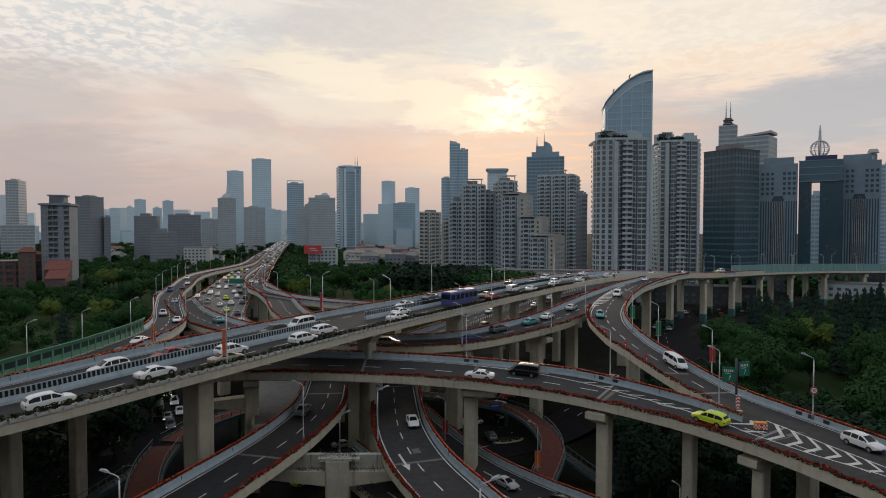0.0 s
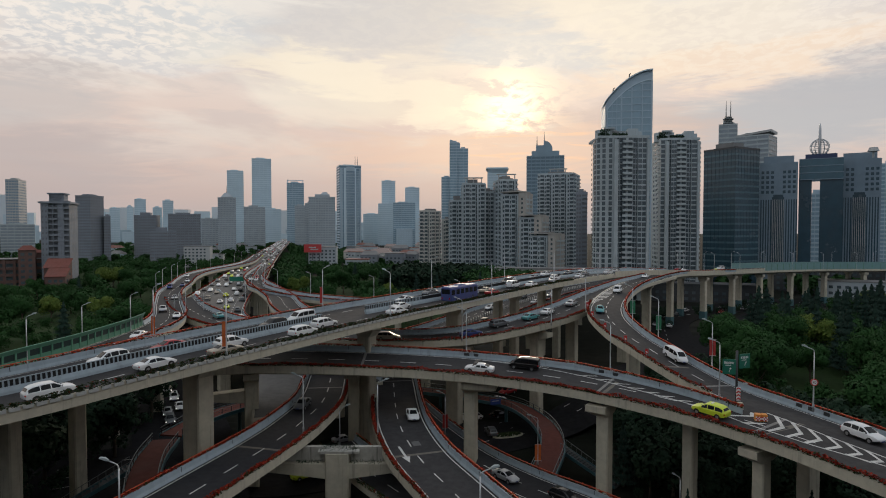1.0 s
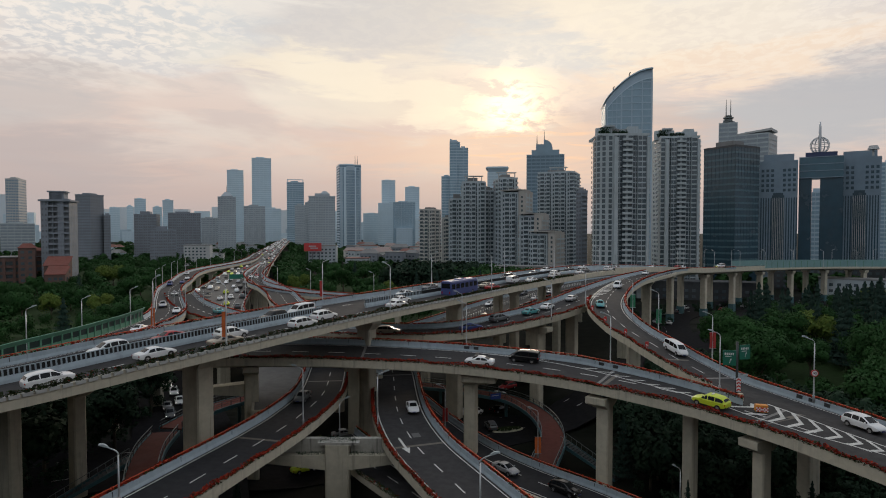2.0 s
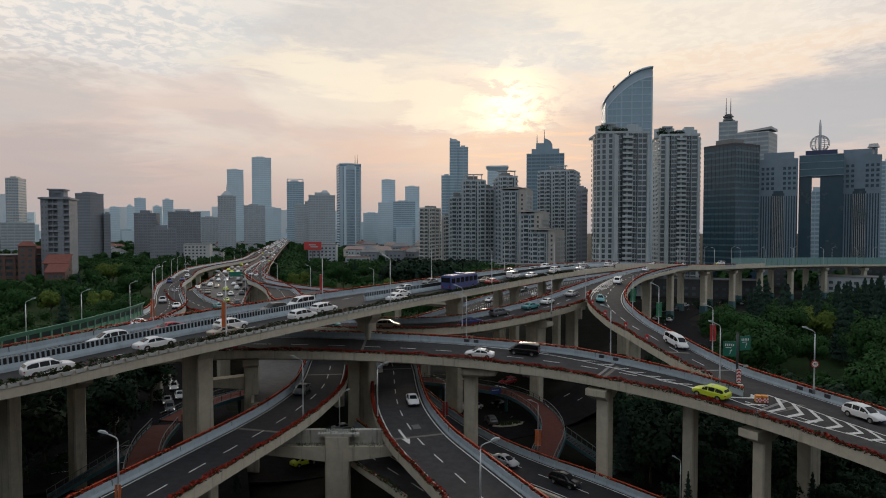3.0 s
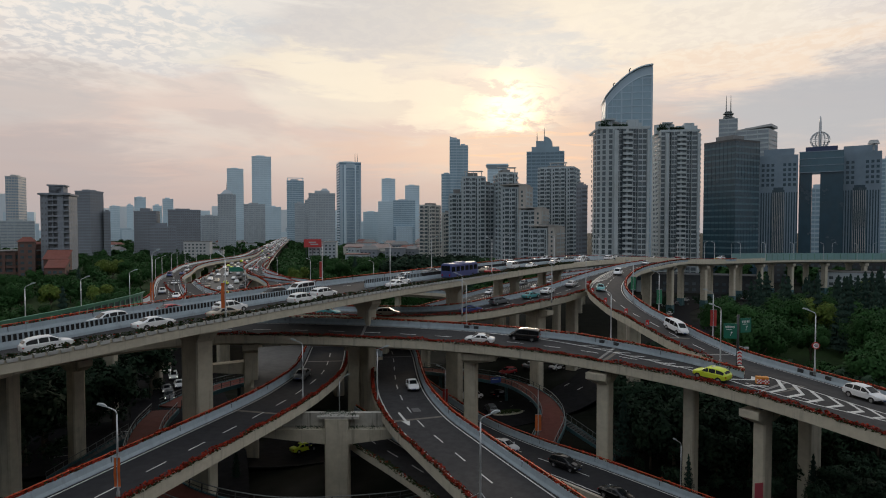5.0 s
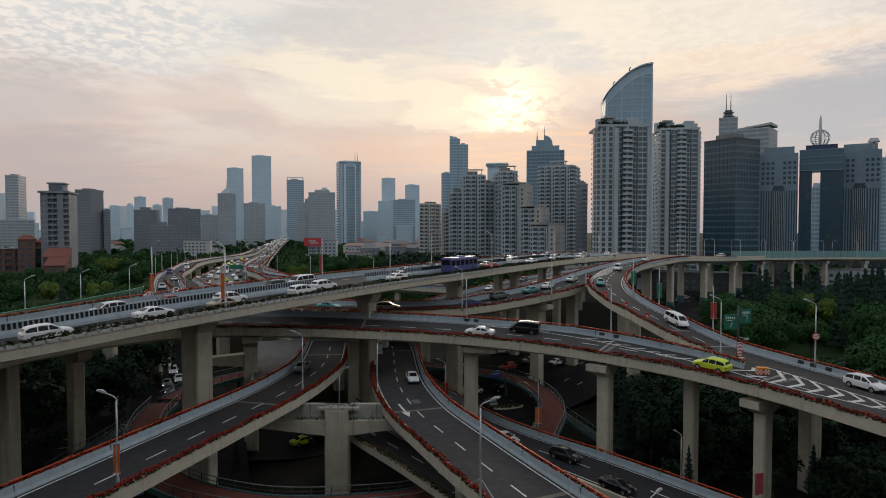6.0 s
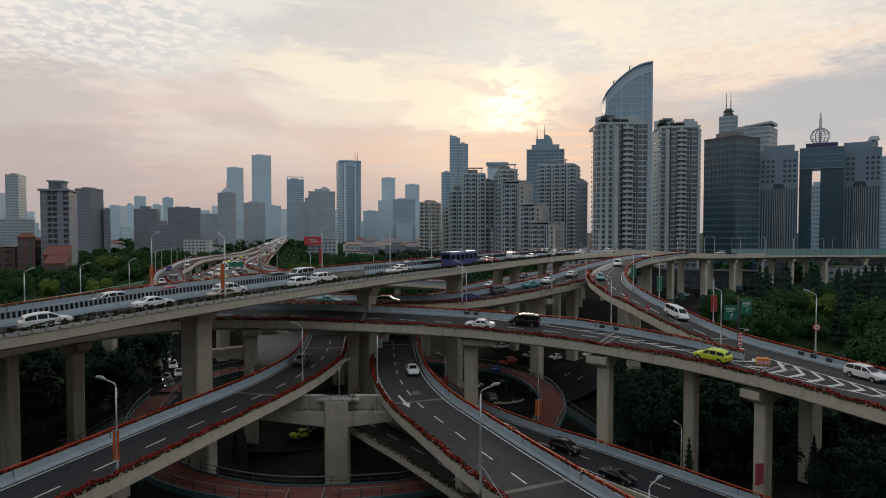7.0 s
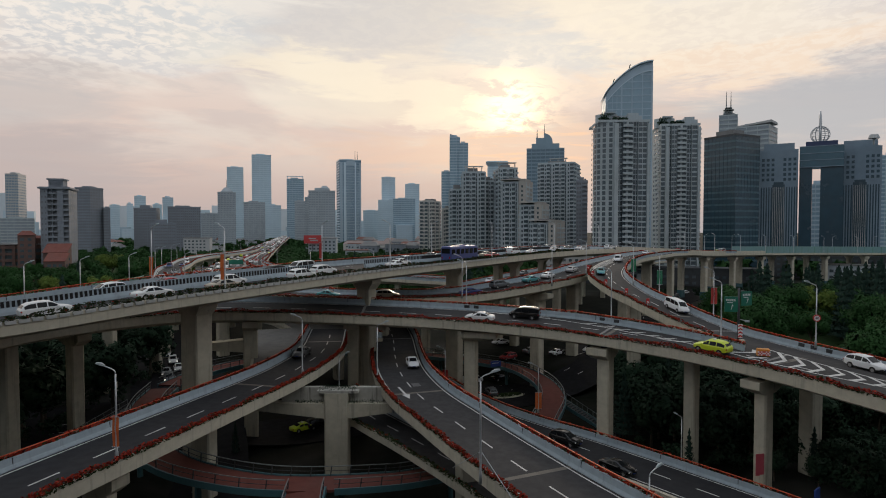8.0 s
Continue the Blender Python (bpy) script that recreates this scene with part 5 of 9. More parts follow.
CITY = (
    ("pale hotel tower with gridded windows", -639, 915, 16.7, 30.0, 110, 15, 4.0, "pale"),
    ("white mid-rise block with gridded front", -566, 812, 37.1, 25.0, 43, 35, 3.8, "white"),
    ("grey-brown concrete apartment tower with stacked balconies", -226, 360, 14.0, 20.0, 53, 18, 3.0, "stacked"),
    ("dark brown slab apartment tower", -373, 645, 16.3, 22.0, 72, -5, 3.0, "brown"),
    ("narrow brown apartment tower", -361, 656, 6.3, 12.0, 51, 29, 3.0, "brown"),
    ("far office tower coloured faint blue for haze", -922, 1715, 25.0, 30.0, 96, 28, 5.0, "far"),
    ("far rounded tower coloured faint blue for haze", -928, 1810, 16.3, 19.6, 103, 27, 5.0, "far"),
    ("far office tower coloured faint blue for haze", -801, 1616, 26.6, 31.9, 115, 26, 5.0, "far"),
    ("far slim tower coloured faint blue for haze", -727, 1615, 25.7, 30.8, 111, 24, 5.0, "far"),
    ("far block coloured faint blue for haze", -778, 1663, 22.2, 26.6, 95, 25, 5.0, "far"),
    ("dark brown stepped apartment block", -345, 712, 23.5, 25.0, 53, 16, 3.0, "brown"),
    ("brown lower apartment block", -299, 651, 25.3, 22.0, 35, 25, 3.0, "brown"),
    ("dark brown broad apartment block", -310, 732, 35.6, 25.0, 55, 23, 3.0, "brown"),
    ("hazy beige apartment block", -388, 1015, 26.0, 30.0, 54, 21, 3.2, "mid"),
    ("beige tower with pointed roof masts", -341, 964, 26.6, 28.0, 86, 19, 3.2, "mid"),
    ("far glass tower coloured pale blue for haze", -517, 1522, 38.2, 45.0, 180, 19, 5.0, "far"),
    ("tallest glass tower, coloured pale blue for haze", -407, 1372, 40.8, 45.0, 192, 17, 4.5, "far"),
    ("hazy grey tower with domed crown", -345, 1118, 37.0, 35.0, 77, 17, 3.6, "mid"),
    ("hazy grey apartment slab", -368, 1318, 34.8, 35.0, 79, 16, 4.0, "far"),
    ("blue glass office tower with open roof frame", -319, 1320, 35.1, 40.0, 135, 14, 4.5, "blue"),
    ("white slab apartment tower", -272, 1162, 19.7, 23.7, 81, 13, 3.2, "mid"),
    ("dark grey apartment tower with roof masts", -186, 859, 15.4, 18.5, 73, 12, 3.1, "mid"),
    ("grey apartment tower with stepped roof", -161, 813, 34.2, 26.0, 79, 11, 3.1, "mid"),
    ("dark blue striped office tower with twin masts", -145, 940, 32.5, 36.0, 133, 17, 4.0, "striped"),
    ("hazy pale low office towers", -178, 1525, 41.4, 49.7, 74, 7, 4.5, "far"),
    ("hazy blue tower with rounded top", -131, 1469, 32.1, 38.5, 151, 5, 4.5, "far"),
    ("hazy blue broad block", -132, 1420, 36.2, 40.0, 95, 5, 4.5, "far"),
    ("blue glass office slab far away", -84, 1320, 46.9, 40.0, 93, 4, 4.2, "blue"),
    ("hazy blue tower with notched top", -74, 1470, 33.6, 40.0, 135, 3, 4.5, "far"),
    ("cream apartment tower with rounded corner", -11, 532, 10.7, 24.0, 53, -19, 3.0, "cream"),
    ("hazy blue lower wing of a glass tower", 6, 940, 16.4, 19.6, 116, -0, 4.2, "blue"),
    ("blue glass tower with a slanted top", 18, 934, 15.4, 18.5, 167, -1, 4.2, "blue"),
    ("blue glass tower shoulder", 31, 930, 13.7, 16.4, 158, -2, 4.2, "blue"),
    ("grey apartment block with balconies", 4, 476, 8.7, 12.0, 45, -0, 3.0, "cream"),
    ("grey apartment tower with stacked balconies", 11, 467, 11.5, 13.8, 59, -1, 3.0, "apart"),
    ("tall grey apartment tower with rounded bays", 23, 460, 16.7, 20.0, 71, -3, 3.0, "apart"),
    ("grey apartment tower with flat roof frame", 34, 461, 8.4, 12.0, 65, -4, 3.0, "apart"),
    ("tall grey apartment tower with roof frame", 46, 453, 12.7, 26.0, 73, 6, 3.0, "apart"),
    ("stepped apartment block with curved balconies", 52, 428, 16.3, 26.0, 61, -19, 3.0, "apart"),
    ("stepped apartment block with cream end wall", 62, 415, 14.4, 22.0, 45, -22, 3.0, "apart"),
    ("low stepped apartment block with cream end wall", 69, 403, 16.4, 22.0, 33, -26, 3.0, "apart"),
    ("tall grey apartment tower with glazed round bay", 94, 495, 28.4, 30.0, 81, -21, 3.0, "apart"),
    ("pale tower with a flared pavilion roof", 72, 813, 25.1, 26.0, 110, -5, 3.6, "far"),
    ("dark office tower with stepped crown and twin masts", 120, 717, 42.2, 34.0, 121, -10, 4.0, "slate"),
    ("dark apartment block in shade", 99, 436, 7.8, 12.0, 63, -13, 3.0, "brown"),
    ("white apartment tower with stacked balconies", 97, 340, 26.5, 26.0, 87, -2, 2.75, "twin"),
    ("white apartment tower with stacked balconies and penthouse", 141.6, 374, 22.1, 24.0, 91, -7, 2.75, "twin_b"),
    ("glass tower with curved crescent crown", 184, 617, 44.2, 40.0, 161, -9, 4.2, "crescent"),
    ("dark green glass office block", 194, 412, 24.0, 24.0, 90.5, 28, 4.0, "darkglass"),
    ("white office tower with antenna drum", 264, 568, 15.2, 15.2, 133, -25, 4.0, "white"),
    ("white office slab with sloping roof", 286, 560, 27.7, 30.0, 121, -41, 4.0, "white"),
    ("blue-grey stone office wing", 232, 423, 22.6, 26.0, 83, -29, 4.0, "arch"),
    ("blue-grey stone office wing", 286, 420, 23.6, 28.0, 85, -34, 4.0, "arch"),
    ("hazy blue office block", 450, 613, 21.5, 25.8, 102, -36, 4.0, "blue"),
    ("slate grey office slab seen through the gate", 351, 570, 18.6, 20.0, 70, -32, 4.0, "blue"),
)
TOWERS = [tower(*row) for row in CITY]
BY_LABEL = {t["label"]: t for t in TOWERS}


def mast(parent, x, y, z, high, r=0.35, name="mast"):
    b = Shape()
    b.tube([(0, 0, 0), (0, 0, high * 0.6), (0, 0, high)], [r, r * 0.6, r * 0.25], 6)
    part(name, b.data(name, RAIL_GREY), parent, at=pose(x, y, z))


WALL_END = surface("cream_end_wall", (0.42, 0.40, 0.37), 0.85, vary=0.2, grain=0.3, stain=0.04, streak=0.2)


def roof_features():
    """Crowns, masts and roof frames that give the skyline its outline."""
    t = BY_LABEL["dark blue striped office tower with twin masts"]
    for q in (10, 13.5):
        mast(t, q, 0, 133, 17, 0.6)
    t = BY_LABEL["dark office tower with stepped crown and twin masts"]
    b = Shape()
    b.box(-15.8, 15.7, -12, 12, 121, 128)
    b.box(-10.9, -2.0, -9, 9, 128, 135)
    xs = [-2.0 + 10.0 * math.sin(k * math.pi / 14) for k in range(8)]
    zs = [130.3 + 10.2 * math.cos(k * math.pi / 14) for k in range(8)]
    for x0, x1, z0, z1 in zip(xs, xs[1:], zs, zs[1:]):
        b.hexa([(x0, -8, 128), (x1, -8, 128), (x1, 8, 128), (x0, 8, 128)], [(x0, -8, z0), (x1, -8, z1), (x1, 8, z1), (x0, 8, z0)])
    part("crown", b.data("crown", WALL_SLATE), t, "stepped crown with a quarter-round fin")
    mast(t, -9.8, -4, 135, 11, 0.7)
    mast(t, -1.5, -4, 140, 11.5, 0.5)
    t = BY_LABEL["blue glass tower with a slanted top"]
    b = Shape()
    b.hexa([(-7.6, -9, 167), (7.6, -9, 167), (7.6, 9, 167), (-7.6, 9, 167)], [(-7.6, -9, 173), (7.4, -9, 168), (7.4, 9, 168), (-7.6, 9, 173)])
    part("crown", b.data("crown", WALL_BLUE), t, "slanted roof screen")
    t = BY_LABEL["pale tower with a flared pavilion roof"]
    b = Shape()
    b.hexa([(-10, -10, 111), (10, -10, 111), (10, 10, 111), (-10, 10, 111)], [(-15, -15, 117), (15, -15, 117), (15, 15, 117), (-15, 15, 117)])
    b.box(-14, 14, -14, 14, 117, 118.5)
    part("crown", b.data("crown", WALL_FAR), t, "flared pavilion roof")
    t = BY_LABEL["beige tower with pointed roof masts"]
    b = Shape()
    b.hexa([(-9, -9, 88), (9, -9, 88), (9, 9, 88), (-9, 9, 88)], [(-3, -3, 95), (3, -3, 95), (3, 3, 95), (-3, 3, 95)])
    part("crown", b.data("crown", WALL_MID), t, "pointed roof")
    mast(t, 0, 0, 95, 12, 0.5)
    t = BY_LABEL["blue glass office tower with open roof frame"]
    b = Shape()
    for x0, x1 in ((-17, -15.5), (15.5, 17)):
        b.box(x0, x1, -14, 14, 135, 142)
    b.box(-17, 17, -14, -12, 141, 142.5)
    part("roof_frame", b.data("roof_frame", WALL_FAR), t, "open roof frame")
    for lb, hh in (("tall grey apartment tower with rounded bays", 71), ("tall grey apartment tower with roof frame", 73), ("tall grey apartment tower with glazed round bay", 81)):
        t = BY_LABEL[lb]
        b = Shape()
        for q in (-6, 0, 6):
            b.box(q - 0.3, q + 0.3, -6, -5.4, hh, hh + 5.0)
        b.box(-7, 7, -6.4, -2, hh + 5, hh + 5.6)
        part("roof_frame", b.data("roof_frame", WALL_PALE), t, "concrete roof frame")
    t = BY_LABEL["grey-brown concrete apartment tower with stacked balconies"]
    b = Shape()
    b.box(-8.0, 8.0, -11.0, 10.6, 53, 54.0)
    b.box(-4, 3.5, -5, 4, 54.2, 58.5)
    b.box(-4.8, 4.3, -5.8, 4.8, 58.5, 59.3)
    part("crown", b.data("crown", WALL_BROWN), t, "overhanging cornice and lift house")
    for t, hh in zip([q for q in TOWERS if q["label"].startswith("white apartment tower")], (87, 91)):
        b = Shape()
        b.prism([(6.0 * math.cos(a) - 7, 5.0 * math.sin(a) - 2) for a in np.linspace(0, 2 * math.pi, 15)[:-1]], hh, hh + 5.5)
        b.box(-1, 11, -7, 6, hh, hh + 4.2)
        b.box(3.0, 8.5, -9.5, -7, hh, hh + 5.4)
        b.box(-9.5, -3.5, -8.5, -6.5, hh + 5.5, hh + 6.3)
        b.box(4.5, 9.0, -6, 2, hh + 4.2, hh + 6.0)
        part("penthouse", b.data("penthouse", WALL_GREY), t, "rounded penthouse with roof garden")
        b = Shape()
        rr = random.Random(5)
        for _ in range(260):
            k = rr.choice((-10.5, -7.5, -4.0, -0.5, 1.5))
            c = Vector((k + rr.gauss(0, 0.8), rr.uniform(-11, -6), hh + 1.2 + abs(rr.gauss(0, 1.5 if k < -6 else 0.9))))
            u = Vector((rr.uniform(-1, 1), rr.uniform(-1, 1), rr.uniform(-1, 1))).normalized() * 0.55
            q = u.orthogonal().normalized() * 0.5
            b.quad(tuple(c - u - q), tuple(c + u - q), tuple(c + u + q), tuple(c - u + q))
        part("roof_garden", b.data("roof_garden", LEAF_C), t, "dark green roof garden shrubs", kind="stuff")
    t = BY_LABEL["white office tower with antenna drum"]
    for k, r in enumerate((4.6, 3.6, 4.6, 3.2)):
        b = Shape()
        b.prism([(r * math.cos(a), r * math.sin(a)) for a in np.linspace(0, 2 * math.pi, 13)[:-1]], 0, 0.9)
        part("drum_ring", b.data("drum_ring", RAIL_GREY), t, at=pose(0, -2, 135.4 + 1.7 * k))
    for q in (-1.9, 1.9):
        mast(t, q, -2, 135.4, 21, 0.6)
    t = BY_LABEL["white office slab with sloping roof"]
    b = Shape()
    b.hexa([(-15, -14, 122), (15.5, -14, 124), (15.5, 9, 124), (-15, 9, 122)], [(-15, -14, 123), (15.5, -14, 126.2), (15.5, 9, 126.2), (-15, 9, 123)])
    part("sloping_roof", b.data("sloping_roof", WALL_PALE), t, "gently sloping white roof slab")
    for lb, ww, dd, hh in (("stepped apartment block with curved balconies", 16.3, 26, 61), ("stepped apartment block with cream end wall", 14.4, 22, 45), ("low stepped apartment block with cream end wall", 16.4, 22, 33)):
        t = BY_LABEL[lb]
        b = Shape()
        b.box(ww / 2 - 4.2, ww / 2 + 0.5, -dd / 2 - 1.5, dd / 2, 0, hh + 2.2)
        wall = part("end_wall", b.data("end_wall", WALL_END), t, "plain cream end wall")
        b = Shape()
        b.box(-0.6, 0.6, -0.06, 0, 0, 1.5)
        data = b.data("window", GLASS_WINDOW)
        for i in range(4, int(hh / 3)):
            part("window", data, wall, at=pose(ww / 2 - 1.8, -dd / 2 - 1.5, i * 3.0 + 0.9))
        b = Shape()
        b.box(-ww / 2 - 0.6, ww / 2 + 0.8, -dd / 2 - 1.9, dd / 2 * 0.2, hh + 2.2, hh + 2.8)
        part("roof_slab", b.data("roof_slab", WALL_END), t, "flat cream roof slab")
    t = BY_LABEL["grey apartment tower with stepped roof"]
    b = Shape()
    b.box(-8, 10, -8, 8, 79, 83.5)
    b.hexa([(-2, -6, 83.5), (9, -6, 83.5), (9, 6, 83.5), (-2, 6, 83.5)], [(1, -3, 87), (6, -3, 87), (6, 3, 87), (1, 3, 87)])
    part("crown", b.data("crown", WALL_MID), t, "stepped roof")


roof_features()


def gate_bridge():
    """The glazed bridge and steel globe that join the two stone wings."""
    m = pose(254.5, 412, 0, 0, 0, -32)
    root = thing("sky_bridge", "dark teal glazed sky bridge joining two stone office wings", "building", at=m)
    b = Shape()
    b.box(-12.5, 12.5, -9, 9, 71, 85)
    part("glazing", b.data("glazing", surface("teal_glass", (0.06, 0.13, 0.17), 0.2, vary=0.3, grain=0.2, bump=0.0)), root, "teal glazing")
    for z in (71, 75.5, 80, 84.6):
        b = Shape()
        b.box(-12.6, 12.6, -9.25, -9, 0, 0.5)
        part("transom", b.data("transom", WALL_STONE), root, at=pose(0, 0, z))
    b = Shape()
    b.box(-12.5, -5.2, -8, 8, 0, 71)
    b.box(-0.4, 12.5, -8, 8, 0, 71)
    part("wing_wall", b.data("wing_wall", GLASS_DARK), root, "dark glazed inner walls")
    b = Shape()
    b.box(-9, 9, -8.5, -8, 85, 88)
    part("sign_bar", b.data("sign_bar", plain("blue_sign_bar", (0.03, 0.045, 0.11))), root, "dark blue rooftop sign bar")
    globe = thing("globe_sculpture", "open steel globe with a mast on a roof", "sculpture", at=m @ pose(-1, -4, 92.8))
    for k in range(6):
        b = Shape()
        a = math.pi * k / 6
        b.tube([(5.6 * math.cos(t) * math.cos(a), 5.6 * math.cos(t) * math.sin(a), 5.6 * math.sin(t)) for t in np.linspace(0, 2 * math.pi, 25)], 0.22, 5)
        part("meridian", b.data("meridian", STEEL), globe)
    for k in (-3.6, -1.3, 1.3, 3.6):
        r = math.sqrt(5.6 ** 2 - k * k)
        b = Shape()
        b.tube([(r * math.cos(t), r * math.sin(t), k) for t in np.linspace(0, 2 * math.pi, 25)], 0.2, 5)
        part("parallel", b.data("parallel", STEEL), globe)
    b = Shape()
    b.tube([(0, 0, -8), (0, 0, 5.5), (0, 0, 12), (0, 0, 15.8)], [0.9, 0.95, 0.8, 0.3], 6)
    part("mast", b.data("mast", STEEL), globe)
    dish = thing("satellite_dish", "white satellite dish on a roof", "dish", at=pose(281, 400, 85, 0, 0, -32))
    b = Shape()
    b.prism([(3.4 * math.cos(a), 3.4 * math.sin(a)) for a in np.linspace(0, 2 * math.pi, 15)[:-1]], 4, 6.5, scale=0.7)
    b.tube([(0, 0, 0), (0, 0, 4.2)], 0.6, 6)
    part("bowl", b.data("bowl", WALL_PALE), dish)


gate_bridge()


def low_building(label, x, y, w, d, h, turn, wall, roof, pitched=False, fh=3.2, name="low_building"):
    root = thing(name, label, "building", at=pose(x, y, 0, 0, 0, turn))
    b = Shape()
    b.box(-w / 2, w / 2, -d / 2, d / 2, 0, h)
    part("wall", b.data("wall", wall), root)
    b = Shape()
    if pitched:
        e = 0.6
        b.hexa([(-w / 2 - e, -d / 2 - e, h), (w / 2 + e, -d / 2 - e, h), (w / 2 + e, d / 2 + e, h), (-w / 2 - e, d / 2 + e, h)], [(-w / 2 + d * 0.25, -0.2, h + d * 0.32), (w / 2 - d * 0.25, -0.2, h + d * 0.32), (w / 2 - d * 0.25, 0.2, h + d * 0.32), (-w / 2 + d * 0.25, 0.2, h + d * 0.32)])
    else:
        b.box(-w / 2 - 0.3, w / 2 + 0.3, -d / 2 - 0.3, d / 2 + 0.3, h, h + 0.7)
    part("roof", b.data("roof", roof), root)
    glass = GLASS_FAR if name == "distant_block" else GLASS_WINDOW
    win = Shape()
    win.box(-0.9, 0.9, -0.07, 0.02, 0, 1.5)
    data = win.data("window", GLASS_WINDOW)
    qs = np.arange(-w / 2 + 2, w / 2 - 1.4, 3.6)
    if y > 2500:
        return root
    if y < 330 and name == "low_building":
        for i in range(max(1, int(h / fh))):
            for q in qs:
                part("window", data, root, at=pose(q, -d / 2, i * fh + 1.0))
    else:
        row = Shape()
        for q in qs:
            row.box(q - 0.9, q + 0.9, -d / 2 - 0.07, -d / 2 + 0.02, 1.0, 2.5)
        stack(root, "window_grid", row, glass, 0, max(1, int(h / fh)), fh)
    return root


def brick_block(x, y, w, d, h, turn):
    """A brick block whose storeys are open loggias behind brick piers, with a tiled stair head."""
    root = thing("low_building", "red-brown brick block with deep dark loggias", "building", at=pose(x, y, 0, 0, 0, turn))
    b = Shape()
    b.box(-w / 2, w / 2, -d / 2 + 1.2, d / 2, 0, h)
    part("wall", b.data("wall", BRICK), root)
    for q in np.arange(-w / 2, w / 2 + 0.1, w / 8):
        b = Shape()
        b.box(-0.7, 0.7, -d / 2, -d / 2 + 1.21, 0, h)
        part("brick_pier", b.data("brick_pier", BRICK), root, at=pose(q, 0, 0))
    for k in range(5):
        b = Shape()
        b.box(-w / 2, w / 2, -d / 2 + 0.12, -d / 2 + 1.2, 0, 1.5)
        part("parapet", b.data("parapet", BRICK), root, at=pose(0, 0, 4.0 + k * 3.7))
    for k in range(4):
        b = Shape()
        b.box(-w / 2 + 0.8, w / 2 - 0.8, -d / 2 + 1.12, -d / 2 + 1.19, 0, 2.1)
        part("glazing", b.data("glazing", GLASS_WINDOW), root, at=pose(0, 0, 5.55 + k * 3.7))
    b = Shape()
    b.box(-w / 2 - 0.3, w / 2 + 0.3, -d / 2 - 0.2, d / 2 + 0.3, h, h + 0.5)
    part("roof", b.data("roof", ROOF_GREY), root)
    b = Shape()
    b.box(9, 16, -3, 4, h + 0.5, h + 3.6)
    head = part("stair_head", b.data("stair_head", BRICK), root)
    b = Shape()
    b.hexa([(8.5, -3.5, h + 3.6), (16.5, -3.5, h + 3.6), (16.5, 4.5, h + 3.6), (8.5, 4.5, h + 3.6)], [(10, 0.4, h + 5.2), (15, 0.4, h + 5.2), (15, 0.6, h + 5.2), (10, 0.6, h + 5.2)])
    part("tiled_roof", b.data("tiled_roof", ROOF_RED), head)
    return root


def shed_house(label, x, y, w, d, low, high):
    """A tall brick house under one long tiled slope."""
    root = thing("low_building", label, "building", at=pose(x, y, 0, 0, 0, 14))
    b = Shape()
    b.hexa([(-w / 2, -d / 2, 0), (w / 2, -d / 2, 0), (w / 2, d / 2, 0), (-w / 2, d / 2, 0)], [(-w / 2, -d / 2, low), (w / 2, -d / 2, low), (w / 2, d / 2, high), (-w / 2, d / 2, high)])
    part("wall", b.data("wall", BRICK), root)
    b = Shape()
    e, t = 0.5, 0.35
    b.hexa([(-w / 2 - e, -d / 2 - e, low - 0.1), (w / 2 + e, -d / 2 - e, low - 0.1), (w / 2 + e, d / 2, high + 0.02), (-w / 2 - e, d / 2, high + 0.02)], [(-w / 2 - e, -d / 2 - e, low - 0.1 + t), (w / 2 + e, -d / 2 - e, low - 0.1 + t), (w / 2 + e, d / 2, high + t), (-w / 2 - e, d / 2, high + t)])
    part("roof", b.data("roof", ROOF_RED), root, "red tiled slope")
    b = Shape()
    b.box(-0.8, 0.8, -0.06, 0.04, 0, 1.5)
    data = b.data("window", GLASS_WINDOW)
    for k in range(2, int(low / 3)):
        for q in (-w * 0.28, 0, w * 0.28):
            part("window", data, root, at=pose(q, -d / 2, k * 3.0 + 0.6))
        part("window", data, root, at=pose(w / 2, 0, k * 3.0 + 0.6, 0, 0, 90))
    return root


# wall colour darkened in place of the gloom under the viaduct
DARK_WALL = surface("darkened_wall", (0.05, 0.055, 0.06), 0.9, vary=0.4, grain=0.4)


